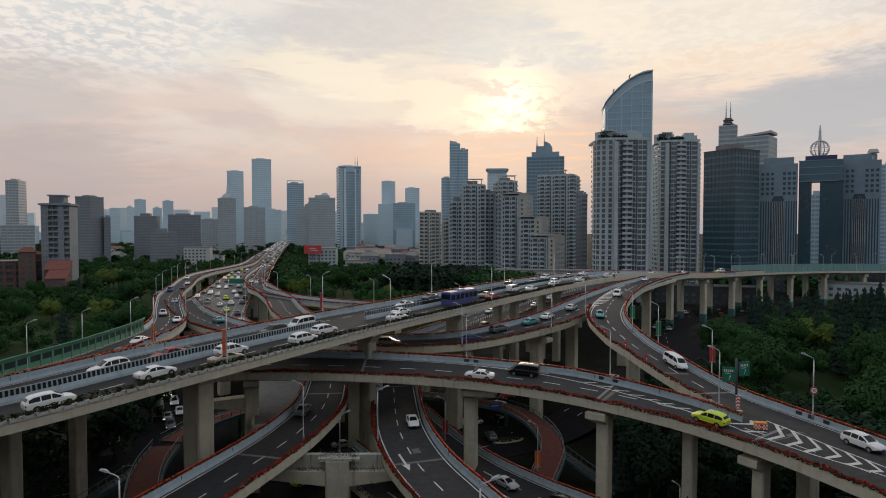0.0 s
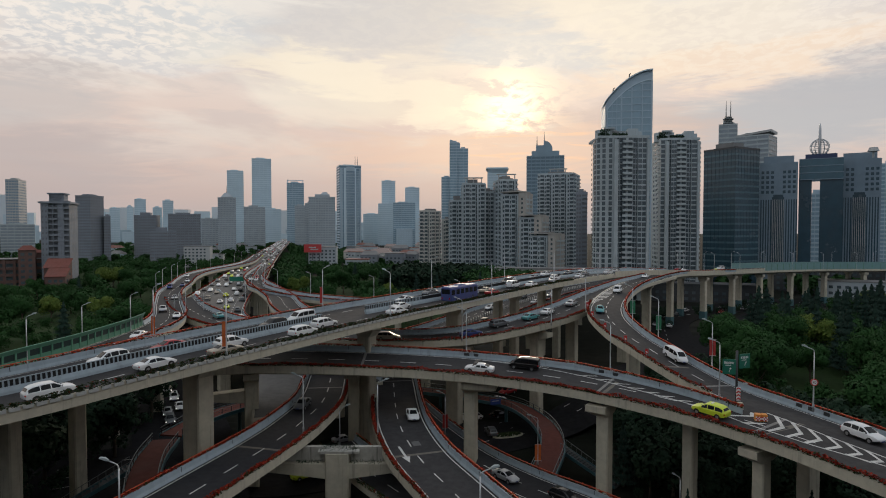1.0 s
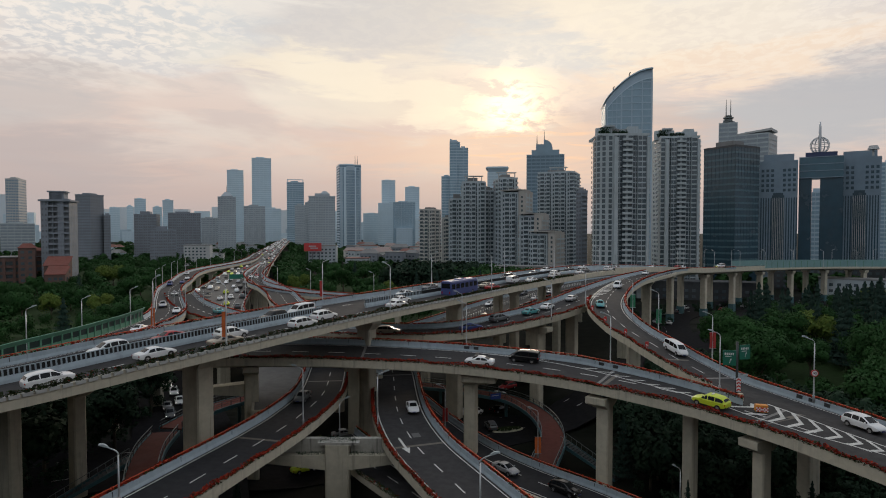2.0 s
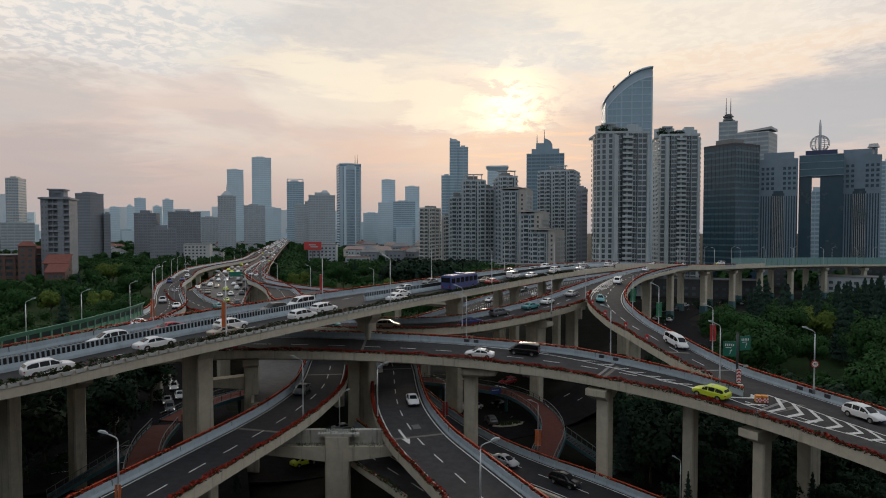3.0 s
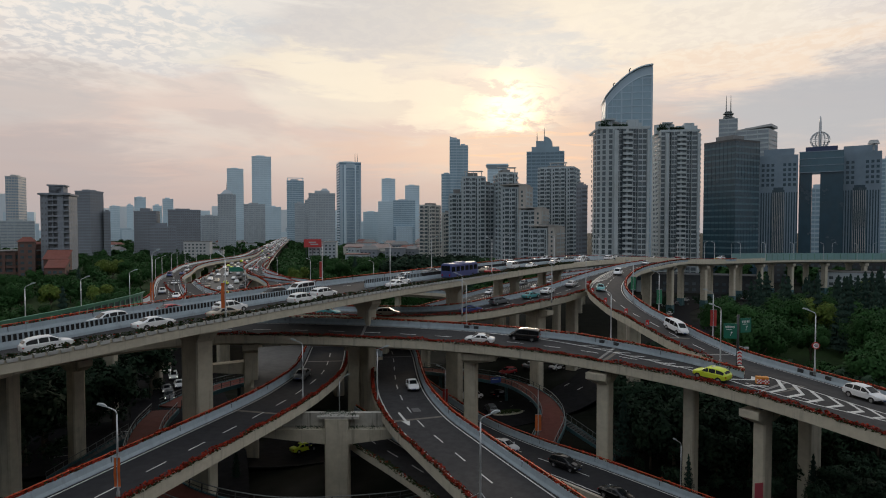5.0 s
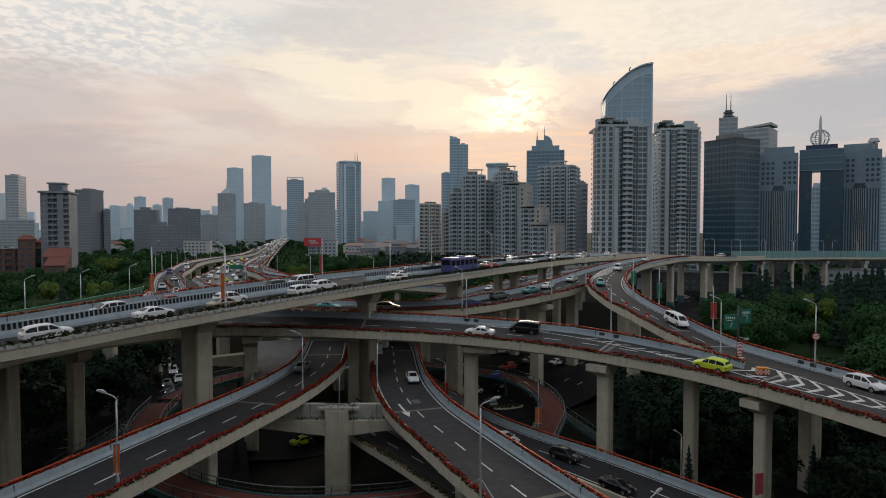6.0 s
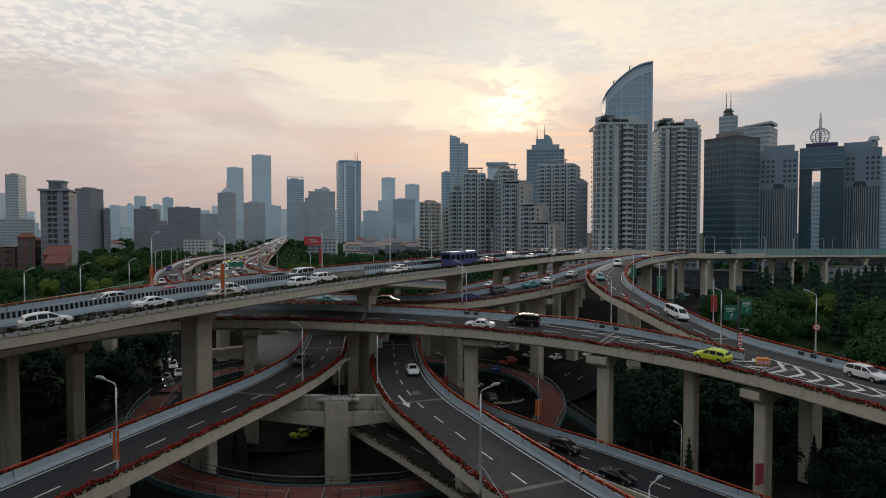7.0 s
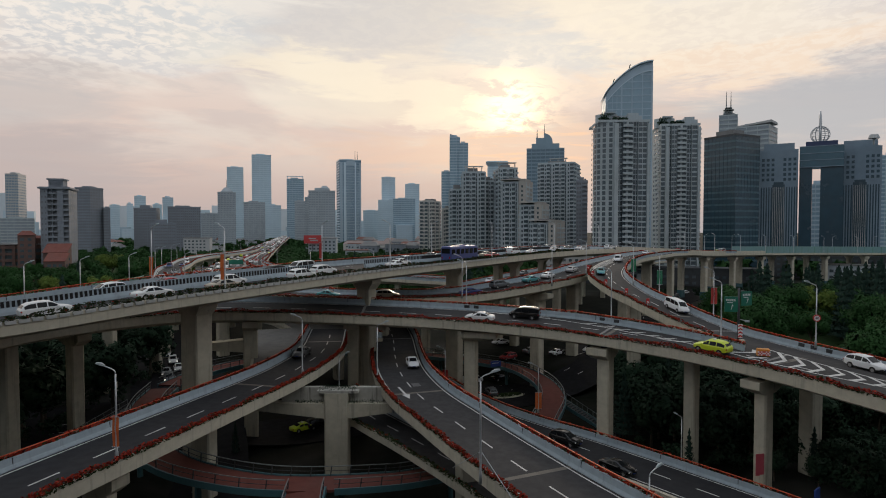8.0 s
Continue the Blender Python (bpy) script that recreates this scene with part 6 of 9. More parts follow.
def low_city():
    brick_block(-247, 352, 38, 16, 21, 30)
    shed_house("brick house with sloping red tiled roof", -213, 337, 11.5, 7.5, 17.0, 21.6)
    shed_house("brick house with stepped red tiled roof", -209, 330, 9.5, 6.5, 12.6, 16.6)
    low_building("red-brown brick stair tower with red roof", -236, 346, 8, 8, 26.5, 30, BRICK, ROOF_RED, True)
    low_building("low white building with dark windows", -247, 615, 25, 12, 20.5, 8, WALL_PALE, ROOF_GREY)
    low_building("cream block behind a red advertising board", -114, 580, 26, 16, 21, 6, WALL_MID, ROOF_GREY)
    rr = random.Random(3)
    for k in range(58):
        y = rr.uniform(540, 900)
        x = rr.uniform(-0.15, 0.02) * y
        low_building("pale old town house with red roof" if k % 3 == 0 else "pale low house among trees", x, y, rr.uniform(12, 24), rr.uniform(9, 13), rr.uniform(9, 16), rr.uniform(-25, 25), (WALL_MID, WALL_CREAM, WALL_BROWN)[k % 3], (ROOF_TILE, ROOF_PINK, ROOF_GREY)[k % 3], k % 2 == 0, name="town_house")
    for k in range(22):
        y = rr.uniform(620, 1150)
        x = rr.uniform(-0.62, -0.30) * y
        low_building("grey low house far beyond the trees", x, y, rr.uniform(14, 28), rr.uniform(10, 14), rr.uniform(7, 13), rr.uniform(-25, 25), (WALL_MID, WALL_PALE, WALL_FAR)[k % 3], ROOF_TILE if k % 4 == 0 else ROOF_GREY, k % 2 == 0, name="town_house")
    low_building("long white canopy building by the road", 214, 318, 30, 12, 11, -33, WALL_MID, ROOF_GREY)
    low_building("cream three-storey building beside the viaduct", 246, 318, 24, 16, 16, -35, WALL_MID, ROOF_GREY)
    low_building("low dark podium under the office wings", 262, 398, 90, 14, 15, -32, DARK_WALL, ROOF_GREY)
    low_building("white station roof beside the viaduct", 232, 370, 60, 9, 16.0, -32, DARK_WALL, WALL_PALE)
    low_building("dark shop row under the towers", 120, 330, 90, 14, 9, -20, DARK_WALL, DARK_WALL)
    low_building("beige shop row under the apartment blocks", 62, 372, 60, 12, 14, -10, WALL_CREAM, ROOF_GREY)
    # distant blocks that close the skyline, haze put into their pale colours
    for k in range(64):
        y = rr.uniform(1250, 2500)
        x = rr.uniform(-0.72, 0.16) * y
        low_building("far skyline block with haze in its blue colour", x, y, rr.uniform(24, 60), rr.uniform(20, 30), rr.uniform(24, 62) * (1.35 if k % 7 == 0 else 1.0), rr.uniform(-20, 20), (WALL_FAR, WALL_BLUE, GLASS_FAR)[k % 3], WALL_FAR, False, fh=4.0, name="distant_block")
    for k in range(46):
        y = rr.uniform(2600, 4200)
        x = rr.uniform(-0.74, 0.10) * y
        low_building("far skyline block coloured very pale for haze", x, y, rr.uniform(40, 90), 40, rr.uniform(60, 150) * (1.4 if k % 6 == 0 else 1.0), rr.uniform(-20, 20), (WALL_HAZE, WALL_FAR)[k % 2], WALL_HAZE, False, fh=8.0, name="distant_block")
    # the advertising board
    board = thing("advertising_board", "red advertising board with unreadable white writing", "billboard", at=pose(-121, 566, 15, 0, 0, 8))
    b = Shape()
    b.box(-8, 8, -0.3, 0.3, 1.5, 9)
    part("panel", b.data("panel", plain("red_board", (0.50, 0.05, 0.05))), board)
    for z, x0, x1 in ((5.6, -3.5, 3.0), (3.8, -2.0, 5.0)):
        b = Shape()
        b.box(x0, x1, -0.36, -0.3, z, z + 1.0)
        part("text_bar", b.data("text_bar", WALL_WHITE), board)
    b = Shape()
    for q in (-6, 0, 6):
        b.tube([(q, 0.4, -14), (q, 0.4, 0.5)], 0.3, 6)
    part("support_frame", b.data("support_frame", DARK_STEEL), board)


low_city()


def sky_blocks():
    """Plain unseen blocks added behind and beside the camera, in place of more city, to block low sky light."""
    # heights chosen to cut the low sky light reaching under the decks
    for x, y, w, d, h, turn in ((-150, -70, 120, 20, 84, 12), (-30, -85, 110, 20, 92, 0), (90, -80, 110, 20, 88, -8), (190, -30, 20, 120, 70, -10), (-215, 10, 20, 120, 62, 8)):
        b = Shape()
        b.box(-w / 2, w / 2, -d / 2, d / 2, 0, h)
        thing("wall_block", "plain grey unseen block added to block low sky light", "building", kind="structure", at=pose(x, y, 0, 0, 0, turn), data=b.data("wall_block", DARK_WALL))


sky_blocks()

# ------------------------------------------------------------------ piers
def pier(key, x, y, wide, deep, cap="flare", reach=3.0, label="cream concrete bridge pier", drop=1.9, poster=False, slide=0.0, arm=None):
    """A column from the ground to the underside of a deck, turned with the deck."""
    r = DECKS[key]
    p, d, n = r.at(r.nearest(x, y))
    top = p.z - drop
    foot = ground_z(x, y) - 0.06
    a = math.degrees(math.atan2(n.y, n.x))
    root = thing("bridge_pier", label, "pier", "bridge piers", at=pose(x, y, foot, 0, 0, a))
    top -= foot
    w, e, c = wide / 2, deep / 2, 0.18
    b = Shape()
    ring = [(-w + c, -e), (w - c, -e), (w, -e + c), (w, e - c), (w - c, e), (-w + c, e), (-w, e - c), (-w, -e + c)]
    lift = 1.6 if cap else 0.0
    b.prism(ring, 0, top - lift)
    part("column", b.data("column", PIER_CONCRETE), root)
    if cap == "flare":
        b = Shape()
        low = [(-w, -e, top - lift), (w, -e, top - lift), (w, e, top - lift), (-w, e, top - lift)]
        b.hexa(low, [(-w - 0.9, -e - 0.15, top - 0.5), (w + 0.9, -e - 0.15, top - 0.5), (w + 0.9, e + 0.15, top - 0.5), (-w - 0.9, e + 0.15, top - 0.5)])
        b.box(-w - 0.9, w + 0.9, -e - 0.15, e + 0.15, top - 0.5, top + 0.02)
        part("pier_cap", b.data("pier_cap", PIER_CONCRETE), root)
    elif cap == "beam":
        b = Shape()
        f0, f1 = slide - e, slide + e
        b.hexa([(-w - reach * 0.25, min(-e, f0 * 0.4), top - lift), (w + reach * 0.25, min(-e, f0 * 0.4), top - lift), (w + reach * 0.25, max(e, f1 * 0.4), top - lift), (-w - reach * 0.25, max(e, f1 * 0.4), top - lift)],
               [(-w - reach, min(-e, f0) - 0.1, top - 0.9), (w + reach, min(-e, f0) - 0.1, top - 0.9), (w + reach, max(e, f1) + 0.1, top - 0.9), (-w - reach, max(e, f1) + 0.1, top - 0.9)])
        b.box(-w - reach, w + reach, min(-e, f0) - 0.1, max(e, f1) + 0.1, top - 0.9, top + 0.02)
        part("crossbeam", b.data("crossbeam", PIER_CONCRETE), root)
    if arm:
        b = Shape()
        b.hexa([(-w * 0.7, e, arm[1] - foot - 1.5), (w * 0.7, e, arm[1] - foot - 1.5), (w * 0.7, arm[0], arm[1] - foot - 0.9), (-w * 0.7, arm[0], arm[1] - foot - 0.9)][::-1],
               [(-w * 0.7, e, arm[1] - foot + 0.5), (w * 0.7, e, arm[1] - foot + 0.5), (w * 0.7, arm[0], arm[1] - foot + 0.2), (-w * 0.7, arm[0], arm[1] - foot + 0.2)][::-1])
        part("bracket_beam", b.data("bracket_beam", PIER_CONCRETE), root)
    if label.startswith("tall grey"):
        b = Shape()
        b.box(-w - 0.08, w + 0.08, -e - 0.08, e + 0.08, 0, 3.4)
        part("ivy_wrap", b.data("ivy_wrap", TEAL), root, "green mesh wrap round the foot")
    b = Shape()
    for q in (-w * 0.6, w * 0.6):
        b.box(q - 0.35, q + 0.35, -0.35, 0.35, top - 0.02, top + 0.2)
    part("bearing", b.data("bearing", DARK_STEEL), root)
    if poster:
        b = Shape()
        b.box(-0.55, -0.02, -0.04, 0.02, 0, 2.6)
        b.box(0.02, 0.55, -0.04, 0.02, 0.1, 2.6)
        part("poster", b.data("poster", plain("faded_red_poster", (0.52, 0.09, 0.12))), root, "faded red notice with pale writing", at=root.matrix_basis.inverted() @ pose(x - 1.0, y - max(w, e) - 0.32, 0.9, 0, 0, 12))


def build_piers():
    pier("A", -33.0, 81.5, 3.5, 2.5, "flare", label="massive cream concrete pier with flared head")
    pier("A", -58, 46, 4.0, 2.6, "flare")
    pier("A", 2.5, 133, 3.2, 2.2, "flare")
    pier("A", -13.5, 107.5, 2.8, 2.2, "flare")
    for x, y in ((18.5, 157.5), (14.5, 160.5), (34, 182), (30, 185)):
        pier("A", x, y, 2.0, 2.0, "flare")
    pier("C", -51.0, 84.2, 1.8, 1.7, "beam", 1.6)
    pier("C", -54.9, 76.6, 1.9, 1.8, "")
    pier("B", -61.4, 112, 2.0, 1.8, "")
    pier("B", -60.3, 127.5, 2.2, 1.8, "")
    pier("C", -31.3, 99.0, 2.9, 2.2, "beam", 2.2, arm=(6.5, 11.8))
    pier("C", -15.6, 106.0, 2.0, 1.9, "beam", 5.0)
    pier("C", 4.6, 99.6, 2.5, 2.0, "beam", 1.9, slide=-3.4)
    pier("C", 23.7, 88.6, 2.2, 1.8, "beam", 1.4, slide=1.0)
    pier("C", 38.6, 73.0, 1.8, 1.5, "beam", 1.6, slide=0.7, poster=True, label="cream concrete pier with a faded red notice")
    pier("C", 34.2, 83.5, 1.7, 1.6, "")
    pier("E", 48.2, 79.5, 2.2, 1.9, "")
    pier("E", 37.2, 118.5, 2.2, 2.0, "beam", 1.2)
    pier("F", 31.0, 146, 2.4, 2.2, "")
    pier("F", 20.3, 131.5, 2.6, 1.8, "beam", 2.4)
    pier("F", -12.0, 122.0, 2.4, 2.0, "beam", 2.0)
    pier("F", -52.5, 145.0, 2.6, 2.0, "beam", 2.0)
    pier("E", 70.5, 210.5, 2.8, 2.2, "flare")
    pier("E", 52.0, 176, 2.6, 2.2, "flare")
    for s in range(280, 470, 26):
        p, d, n = DECKS["A"].at(s)
        for o in (-5.5, 5.0):
            q = p + n * o
            pier("A", q.x, q.y, 2.3, 2.0, "beam", 0.8, label="tall grey viaduct pier")
    for s in range(90, 420, 28):
        p, d, n = DECKS["B"].at(s)
        pier("B", p.x, p.y, 2.2, 1.8, "beam", 1.8)
    for s in range(120, 330, 26):
        p, d, n = DECKS["Q"].at(s)
        pier("Q", p.x, p.y, 2.0, 1.8, "beam", 1.8)
    for s in range(110, 300, 28):
        p, d, n = DECKS["R"].at(s)
        pier("R", p.x, p.y, 1.8, 1.6, "")
    for s in range(60, 420, 30):
        p, d, n = DECKS["P"].at(s)
        for o in (-8, 8):
            q = p + n * o
            pier("P", q.x, q.y, 2.0, 1.8, "")
    for s in range(30, 240, 28):
        p, d, n = DECKS["M"].at(s)
        for o in (-4.5, 4.5):
            q = p + n * o
            pier("M", q.x, q.y, 1.8, 1.6, "")
    for s in (8, 22, 40):
        p, d, n = DECKS["G"].at(s)
        pier("G", p.x, p.y, 2.4, 1.8, "beam", 1.2)
    pier("G", -28.2, 71.6, 2.4, 1.8, "beam", 0.6)
    for s in (70, 90, 106):
        p, d, n = DECKS["H"].at(s)
        pier("H", p.x, p.y, 2.2, 1.8, "beam", 1.2)
    pier("H", -7.6, 103, 2.2, 1.8, "beam", 1.2)
    # the broad portal pier between two ramps
    root = thing("portal_pier", "stained concrete portal pier with long crossbeam between two ramps", "pier", "bridge piers", at=pose(-14.4, 82.6, 0))
    b = Shape()
    b.prism([(-1.4, -1.1), (1.4, -1.1), (1.6, -0.9), (1.6, 1.1), (-1.6, 1.1), (-1.6, -0.9)], -4.4, 8.0)
    part("column", b.data("column", PIER_CONCRETE), root)
    b = Shape()
    b.hexa([(-12, -0.9, 5.8), (-1.6, -0.9, 4.6), (-1.6, 0.9, 4.6), (-12, 0.9, 5.8)], [(-12, -0.9, 6.6), (-1.6, -0.9, 6.6), (-1.6, 0.9, 6.6), (-12, 0.9, 6.6)])
    part("crossbeam", b.data("crossbeam", PIER_CONCRETE), root)
    b = Shape()
    b.hexa([(1.6, -0.9, 4.6), (7.5, -0.9, 5.4), (7.5, 0.9, 5.4), (1.6, 0.9, 4.6)], [(1.6, -0.9, 6.6), (7.5, -0.9, 6.6), (7.5, 0.9, 6.6), (1.6, 0.9, 6.6)])
    part("crossbeam", b.data("crossbeam", PIER_CONCRETE), root)
    stained = surface("stained_concrete", (0.42, 0.41, 0.37), 0.9, vary=0.4, grain=0.9, streak=0.8, dirt=(0.06, 0.06, 0.055))
    b = Shape()
    b.box(-7.6, -1.75, 0.1, 0.9, 6.62, 8.6)
    b.box(1.75, 6.2, 0.1, 0.9, 6.62, 8.6)
    b.box(-2.6, 3.0, -0.9, 1.4, 8.02, 8.35)
    part("end_wall", b.data("end_wall", stained), root, "rain-stained concrete end walls")
    b = Shape()
    rr = random.Random(2)
    for _ in range(620):
        c = Vector((rr.uniform(-5.6, 6.0), rr.uniform(-0.8, 0.0), 6.62 + rr.random() * 0.35)) if rr.random() < 0.6 else Vector((rr.uniform(-2.4, 2.8), rr.uniform(-0.8, 1.2), 8.35 + rr.random() * 0.4))
        u = Vector((rr.uniform(-0.5, 0.5), rr.uniform(-0.5, 0.5), rr.uniform(0.6, 1))).normalized() * rr.uniform(0.08, 0.16)
        q = u.orthogonal().normalized() * 0.035
        b.quad(tuple(c - u), tuple(c - q), tuple(c + u), tuple(c + q))
    part("weed_growth", b.data("weed_growth", LEAF_C), root, "dry weeds on the ledge", kind="stuff")


build_piers()


# ------------------------------------------------------------------ ring footbridge
def railing(root, r, off, s0, s1):
    part("handrail", r.sweep("handrail", [(off + 0.05, 1.10), (off - 0.05, 1.10), (off - 0.05, 1.18), (off + 0.05, 1.18)], RAIL_GREY, s0, s1), root, "pale steel handrail")
    part("lower_rail", r.sweep("lower_rail", [(off + 0.03, 0.60), (off - 0.03, 0.60), (off - 0.03, 0.65), (off + 0.03, 0.65)], DARK_STEEL, s0, s1), root)
    b = Shape()
    b.box(-0.05, 0.05, -0.05, 0.05, 0, 1.12)
    data = b.data("rail_post", DARK_STEEL)
    s = s0 + 0.5
    while s < s1:
        part("rail_post", data, root, at=r.stand(s, off, 0))
        s += 2.4


def footbridge(label, ctrl, width, door=None):
    root = thing("footbridge", label, "footbridge", kind="structure")
    r = Route(ctrl, width, "", 1.5)
    w = width / 2
    part("deck", r.sweep("deck", [(w - 0.1, 0.0), (w - 0.1, -0.25), (0.1 - w, -0.25), (0.1 - w, 0.0)], BRICK_RED), root, "red-brown walkway paving")
    gap = r.nearest(*door) if door else None
    for q in (w, -w):
        runs = ((0.0, r.length),) if gap is None or q > 0 else ((0.0, gap - 2.4), (gap + 2.4, r.length))
        for s0, s1 in runs:
            part("fascia", r.sweep("fascia", [(q + 0.1, 0.15), (q + 0.1, -0.55), (q - 0.1, -0.55), (q - 0.1, 0.15)], TEAL, s0, s1), root, "teal painted steel edge beam")
            railing(root, r, q - 0.15 if q > 0 else q + 0.15, s0, s1)
    b = Shape()
    b.tube([(0, 0, -0.3), (0, 0, -5.4)], 0.35, 10)
    data = b.data("leg", TEAL)
    s = 6
    while s < r.length - 3:
        p, _, _ = r.at(s)
        part("leg", data, root, at=pose(p.x, p.y, p.z - 0.02) @ Matrix.Diagonal((1, 1, (p.z + 0.02 - ground_z(p.x, p.y)) / 5.4, 1)))
        s += 16
    return r


footbridge("rounded red-paved footbridge ring with teal edge beam", [(-44.6, 97, 4.7), (-42.6, 87.2, 4.7), (-37.8, 75.5, 4.5), (-30.6, 67.6, 4.2), (-23.3, 64.7, 3.6), (-16.2, 65.0, 2.8), (-6.8, 69.6, 1.3), (-1.7, 74.1, 0.2), (6, 82.5, -1.3), (11, 89, -1.7), (14.5, 94, -1.5), (16.8, 98.6, -0.4), (19.3, 106.0, 0.0), (20.1, 114.3, 0.0), (19.1, 123.0, 0.0), (15.5, 131.7, 0.1), (8.5, 137.0, 0.3), (-4, 140, 1.2), (-18, 137, 2.6), (-33, 126, 3.8), (-42, 111, 4.6), (-44.6, 99, 4.7)], 4.2, (-14.6, 65.0))
footbridge("short red-paved footbridge arm with teal edges", [(-14.5, 64.2, 2.62), (-14.2, 61.0, 2.60), (-13.2, 54, 2.6), (-12.0, 44, 2.5)], 4.0)


def traffic_island(x, y, turn, length, wide):
    """A kerbed island with low shrubs."""
    z = ground_z(x, y) + 0.1
    root = thing("traffic_island", "kerbed traffic island with dark low shrubs", "traffic island", at=pose(x, y, z, 0, 0, turn))
    b = Shape()
    outline = [(length / 2 * math.cos(a), wide / 2 * math.sin(a)) for a in np.linspace(0, 2 * math.pi, 19)[:-1]]
    b.prism(outline, 0, 0.25, scale=0.97)
    part("kerb", b.data("kerb", PIER_CONCRETE), root, "worn concrete kerb")
    b = Shape()
    rr = random.Random(4)
    for _ in range(420):
        a, q = rr.uniform(0, 6.283), math.sqrt(rr.random()) * 0.86
        c = Vector((length / 2 * q * math.cos(a), wide / 2 * q * math.sin(a), 0.28 + rr.random() * 0.55 * (1.1 - q)))
        u = Vector((rr.uniform(-1, 1), rr.uniform(-1, 1), rr.uniform(-0.6, 0.6))).normalized() * 0.16
        k = u.orthogonal().normalized() * 0.13
        b.quad(tuple(c - u), tuple(c - k), tuple(c + u), tuple(c + k))
    part("shrubs", b.data("shrubs", SHRUB), root, "dark low shrubs", kind="stuff")


traffic_island(13.4, 124.5, 20, 7.0, 2.6)
notice = thing("notice_board", "dark blue notice board hung on the footbridge rail", "notice board", at=pose(11.4, 131.0, 0.35, 0, 0, 20))
NOTICE = Shape()
NOTICE.box(-1.2, 1.2, -0.04, 0.04, 0.1, 1.3)
part("board", NOTICE.data("board", plain("blue_notice", (0.02, 0.05, 0.22))), notice)
NOTICE = Shape()
NOTICE.box(-0.9, 0.7, -0.055, -0.04, 0.8, 0.95)
part("text_bar", NOTICE.data("text_bar", WALL_PALE), notice)


def stair(label, x, y, z, turn, run, width, foot):
    root = thing("footbridge_stair", label, "stair", at=pose(x, y, foot, 0, 0, turn))
    z -= foot
    n = 20
    b = Shape()
    b.box(0, run / n * 1.05, -width / 2, width / 2, -0.12, 0)
    data = b.data("step", DARK_STEEL)
    for i in range(n):
        part("step", data, root, at=pose(i * run / n, 0, z - (i + 1) * z / n + 0.1))
    for sy in (-1, 1):
        b = Shape()
        b.hexa([(0, sy * width / 2 - 0.06, z - 0.7), (run, sy * width / 2 - 0.06, 0), (run, sy * width / 2 + 0.06, 0), (0, sy * width / 2 + 0.06, z - 0.7)], [(0, sy * width / 2 - 0.06, z), (run, sy * width / 2 - 0.06, 0.4), (run, sy * width / 2 + 0.06, 0.4), (0, sy * width / 2 + 0.06, z)])
        part("stringer", b.data("stringer", TEAL), root)
        b = Shape()
        b.tube([(0, sy * width / 2, z + 1.05), (run, sy * width / 2, 1.1)], 0.045, 6)
        for i in range(0, n + 1, 2):
            b.tube([(i * run / n, sy * width / 2, z - i * z / n), (i * run / n, sy * width / 2, z - i * z / n + 1.05)], 0.03, 5)
        part("railing", b.data("railing", RAIL_GREY), root, "pale steel railing")


stair("grey steel stair down from the footbridge ring", 21.2, 106.4, 0.0, -41, 10.2, 2.0, -4.3)
stair("grey steel stair down beside the street", -44.6, 86, 4.7, 215, 10, 2.0, ground_z(-50, 82) - 0.05)


# ------------------------------------------------------------------ lamps, banners, signs
def lamp_model(high, arm):
    root = thing("street_lamp", "pale grey steel street lamp with curved arm", "street lamp", "street lamps")
    b = Shape()
    b.tube([(0, 0, 0), (0, 0, 0.9), (0, 0, 1.0), (0, 0, high * 0.55), (0, 0, high - 0.7)], [0.15, 0.15, 0.10, 0.085, 0.065], 8)
    part("pole", b.data("pole", STEEL, True), root)
    b = Shape()
    b.tube([(0, 0, high - 0.7), (arm * 0.03, 0, high - 0.5), (arm * 0.12, 0, high - 0.34), (arm * 0.28, 0, high - 0.22), (arm * 0.7, 0, high + 0.02)], 0.055, 7)
    part("arm", b.data("arm", STEEL, True), root)
    b = Shape()
    b.hexa([(arm * 0.60, -0.09, high - 0.05), (arm * 1.1, -0.14, high + 0.19), (arm * 1.1, 0.14, high + 0.19), (arm * 0.60, 0.09, high - 0.05)], [(arm * 0.58, -0.05, high + 0.08), (arm * 0.80, -0.11, high + 0.27), (arm * 0.80, 0.11, high + 0.27), (arm * 0.58, 0.05, high + 0.08)])
    b.hexa([(arm * 0.80, -0.13, high + 0.06), (arm * 1.12, -0.13, high + 0.20), (arm * 1.12, 0.13, high + 0.20), (arm * 0.80, 0.13, high + 0.06)], [(arm * 0.80, -0.11, high + 0.27), (arm * 1.08, -0.06, high + 0.31), (arm * 1.08, 0.06, high + 0.31), (arm * 0.80, 0.11, high + 0.27)])
    head = part("lamp_head", b.data("lamp_head", WALL_WHITE), root, "white lamp head, unlit")
    b = Shape()
    b.hexa([(arm * 0.75, -0.09, high - 0.01), (arm * 1.06, -0.09, high + 0.14), (arm * 1.06, 0.09, high + 0.14), (arm * 0.75, 0.09, high - 0.01)], [(arm * 0.75, -0.09, high + 0.04), (arm * 1.06, -0.09, high + 0.19), (arm * 1.06, 0.09, high + 0.19), (arm * 0.75, 0.09, high + 0.04)])
    part("lens", b.data("lens", GLASS_FAR), head)
    return root


LAMPS = {}


def lamp(x, y, z, turn, high=8.4, arm=1.5):
    """turn: the compass of the arm, 0 to the right, 180 to the left."""
    if (high, arm) not in LAMPS:
        LAMPS[high, arm] = lamp_model(high, arm)
        LAMPS[high, arm].matrix_basis = pose(x, y, z, 0, 0, turn)
        return LAMPS[high, arm]
    return copy_thing(LAMPS[high, arm], pose(x, y, z, 0, 0, turn))


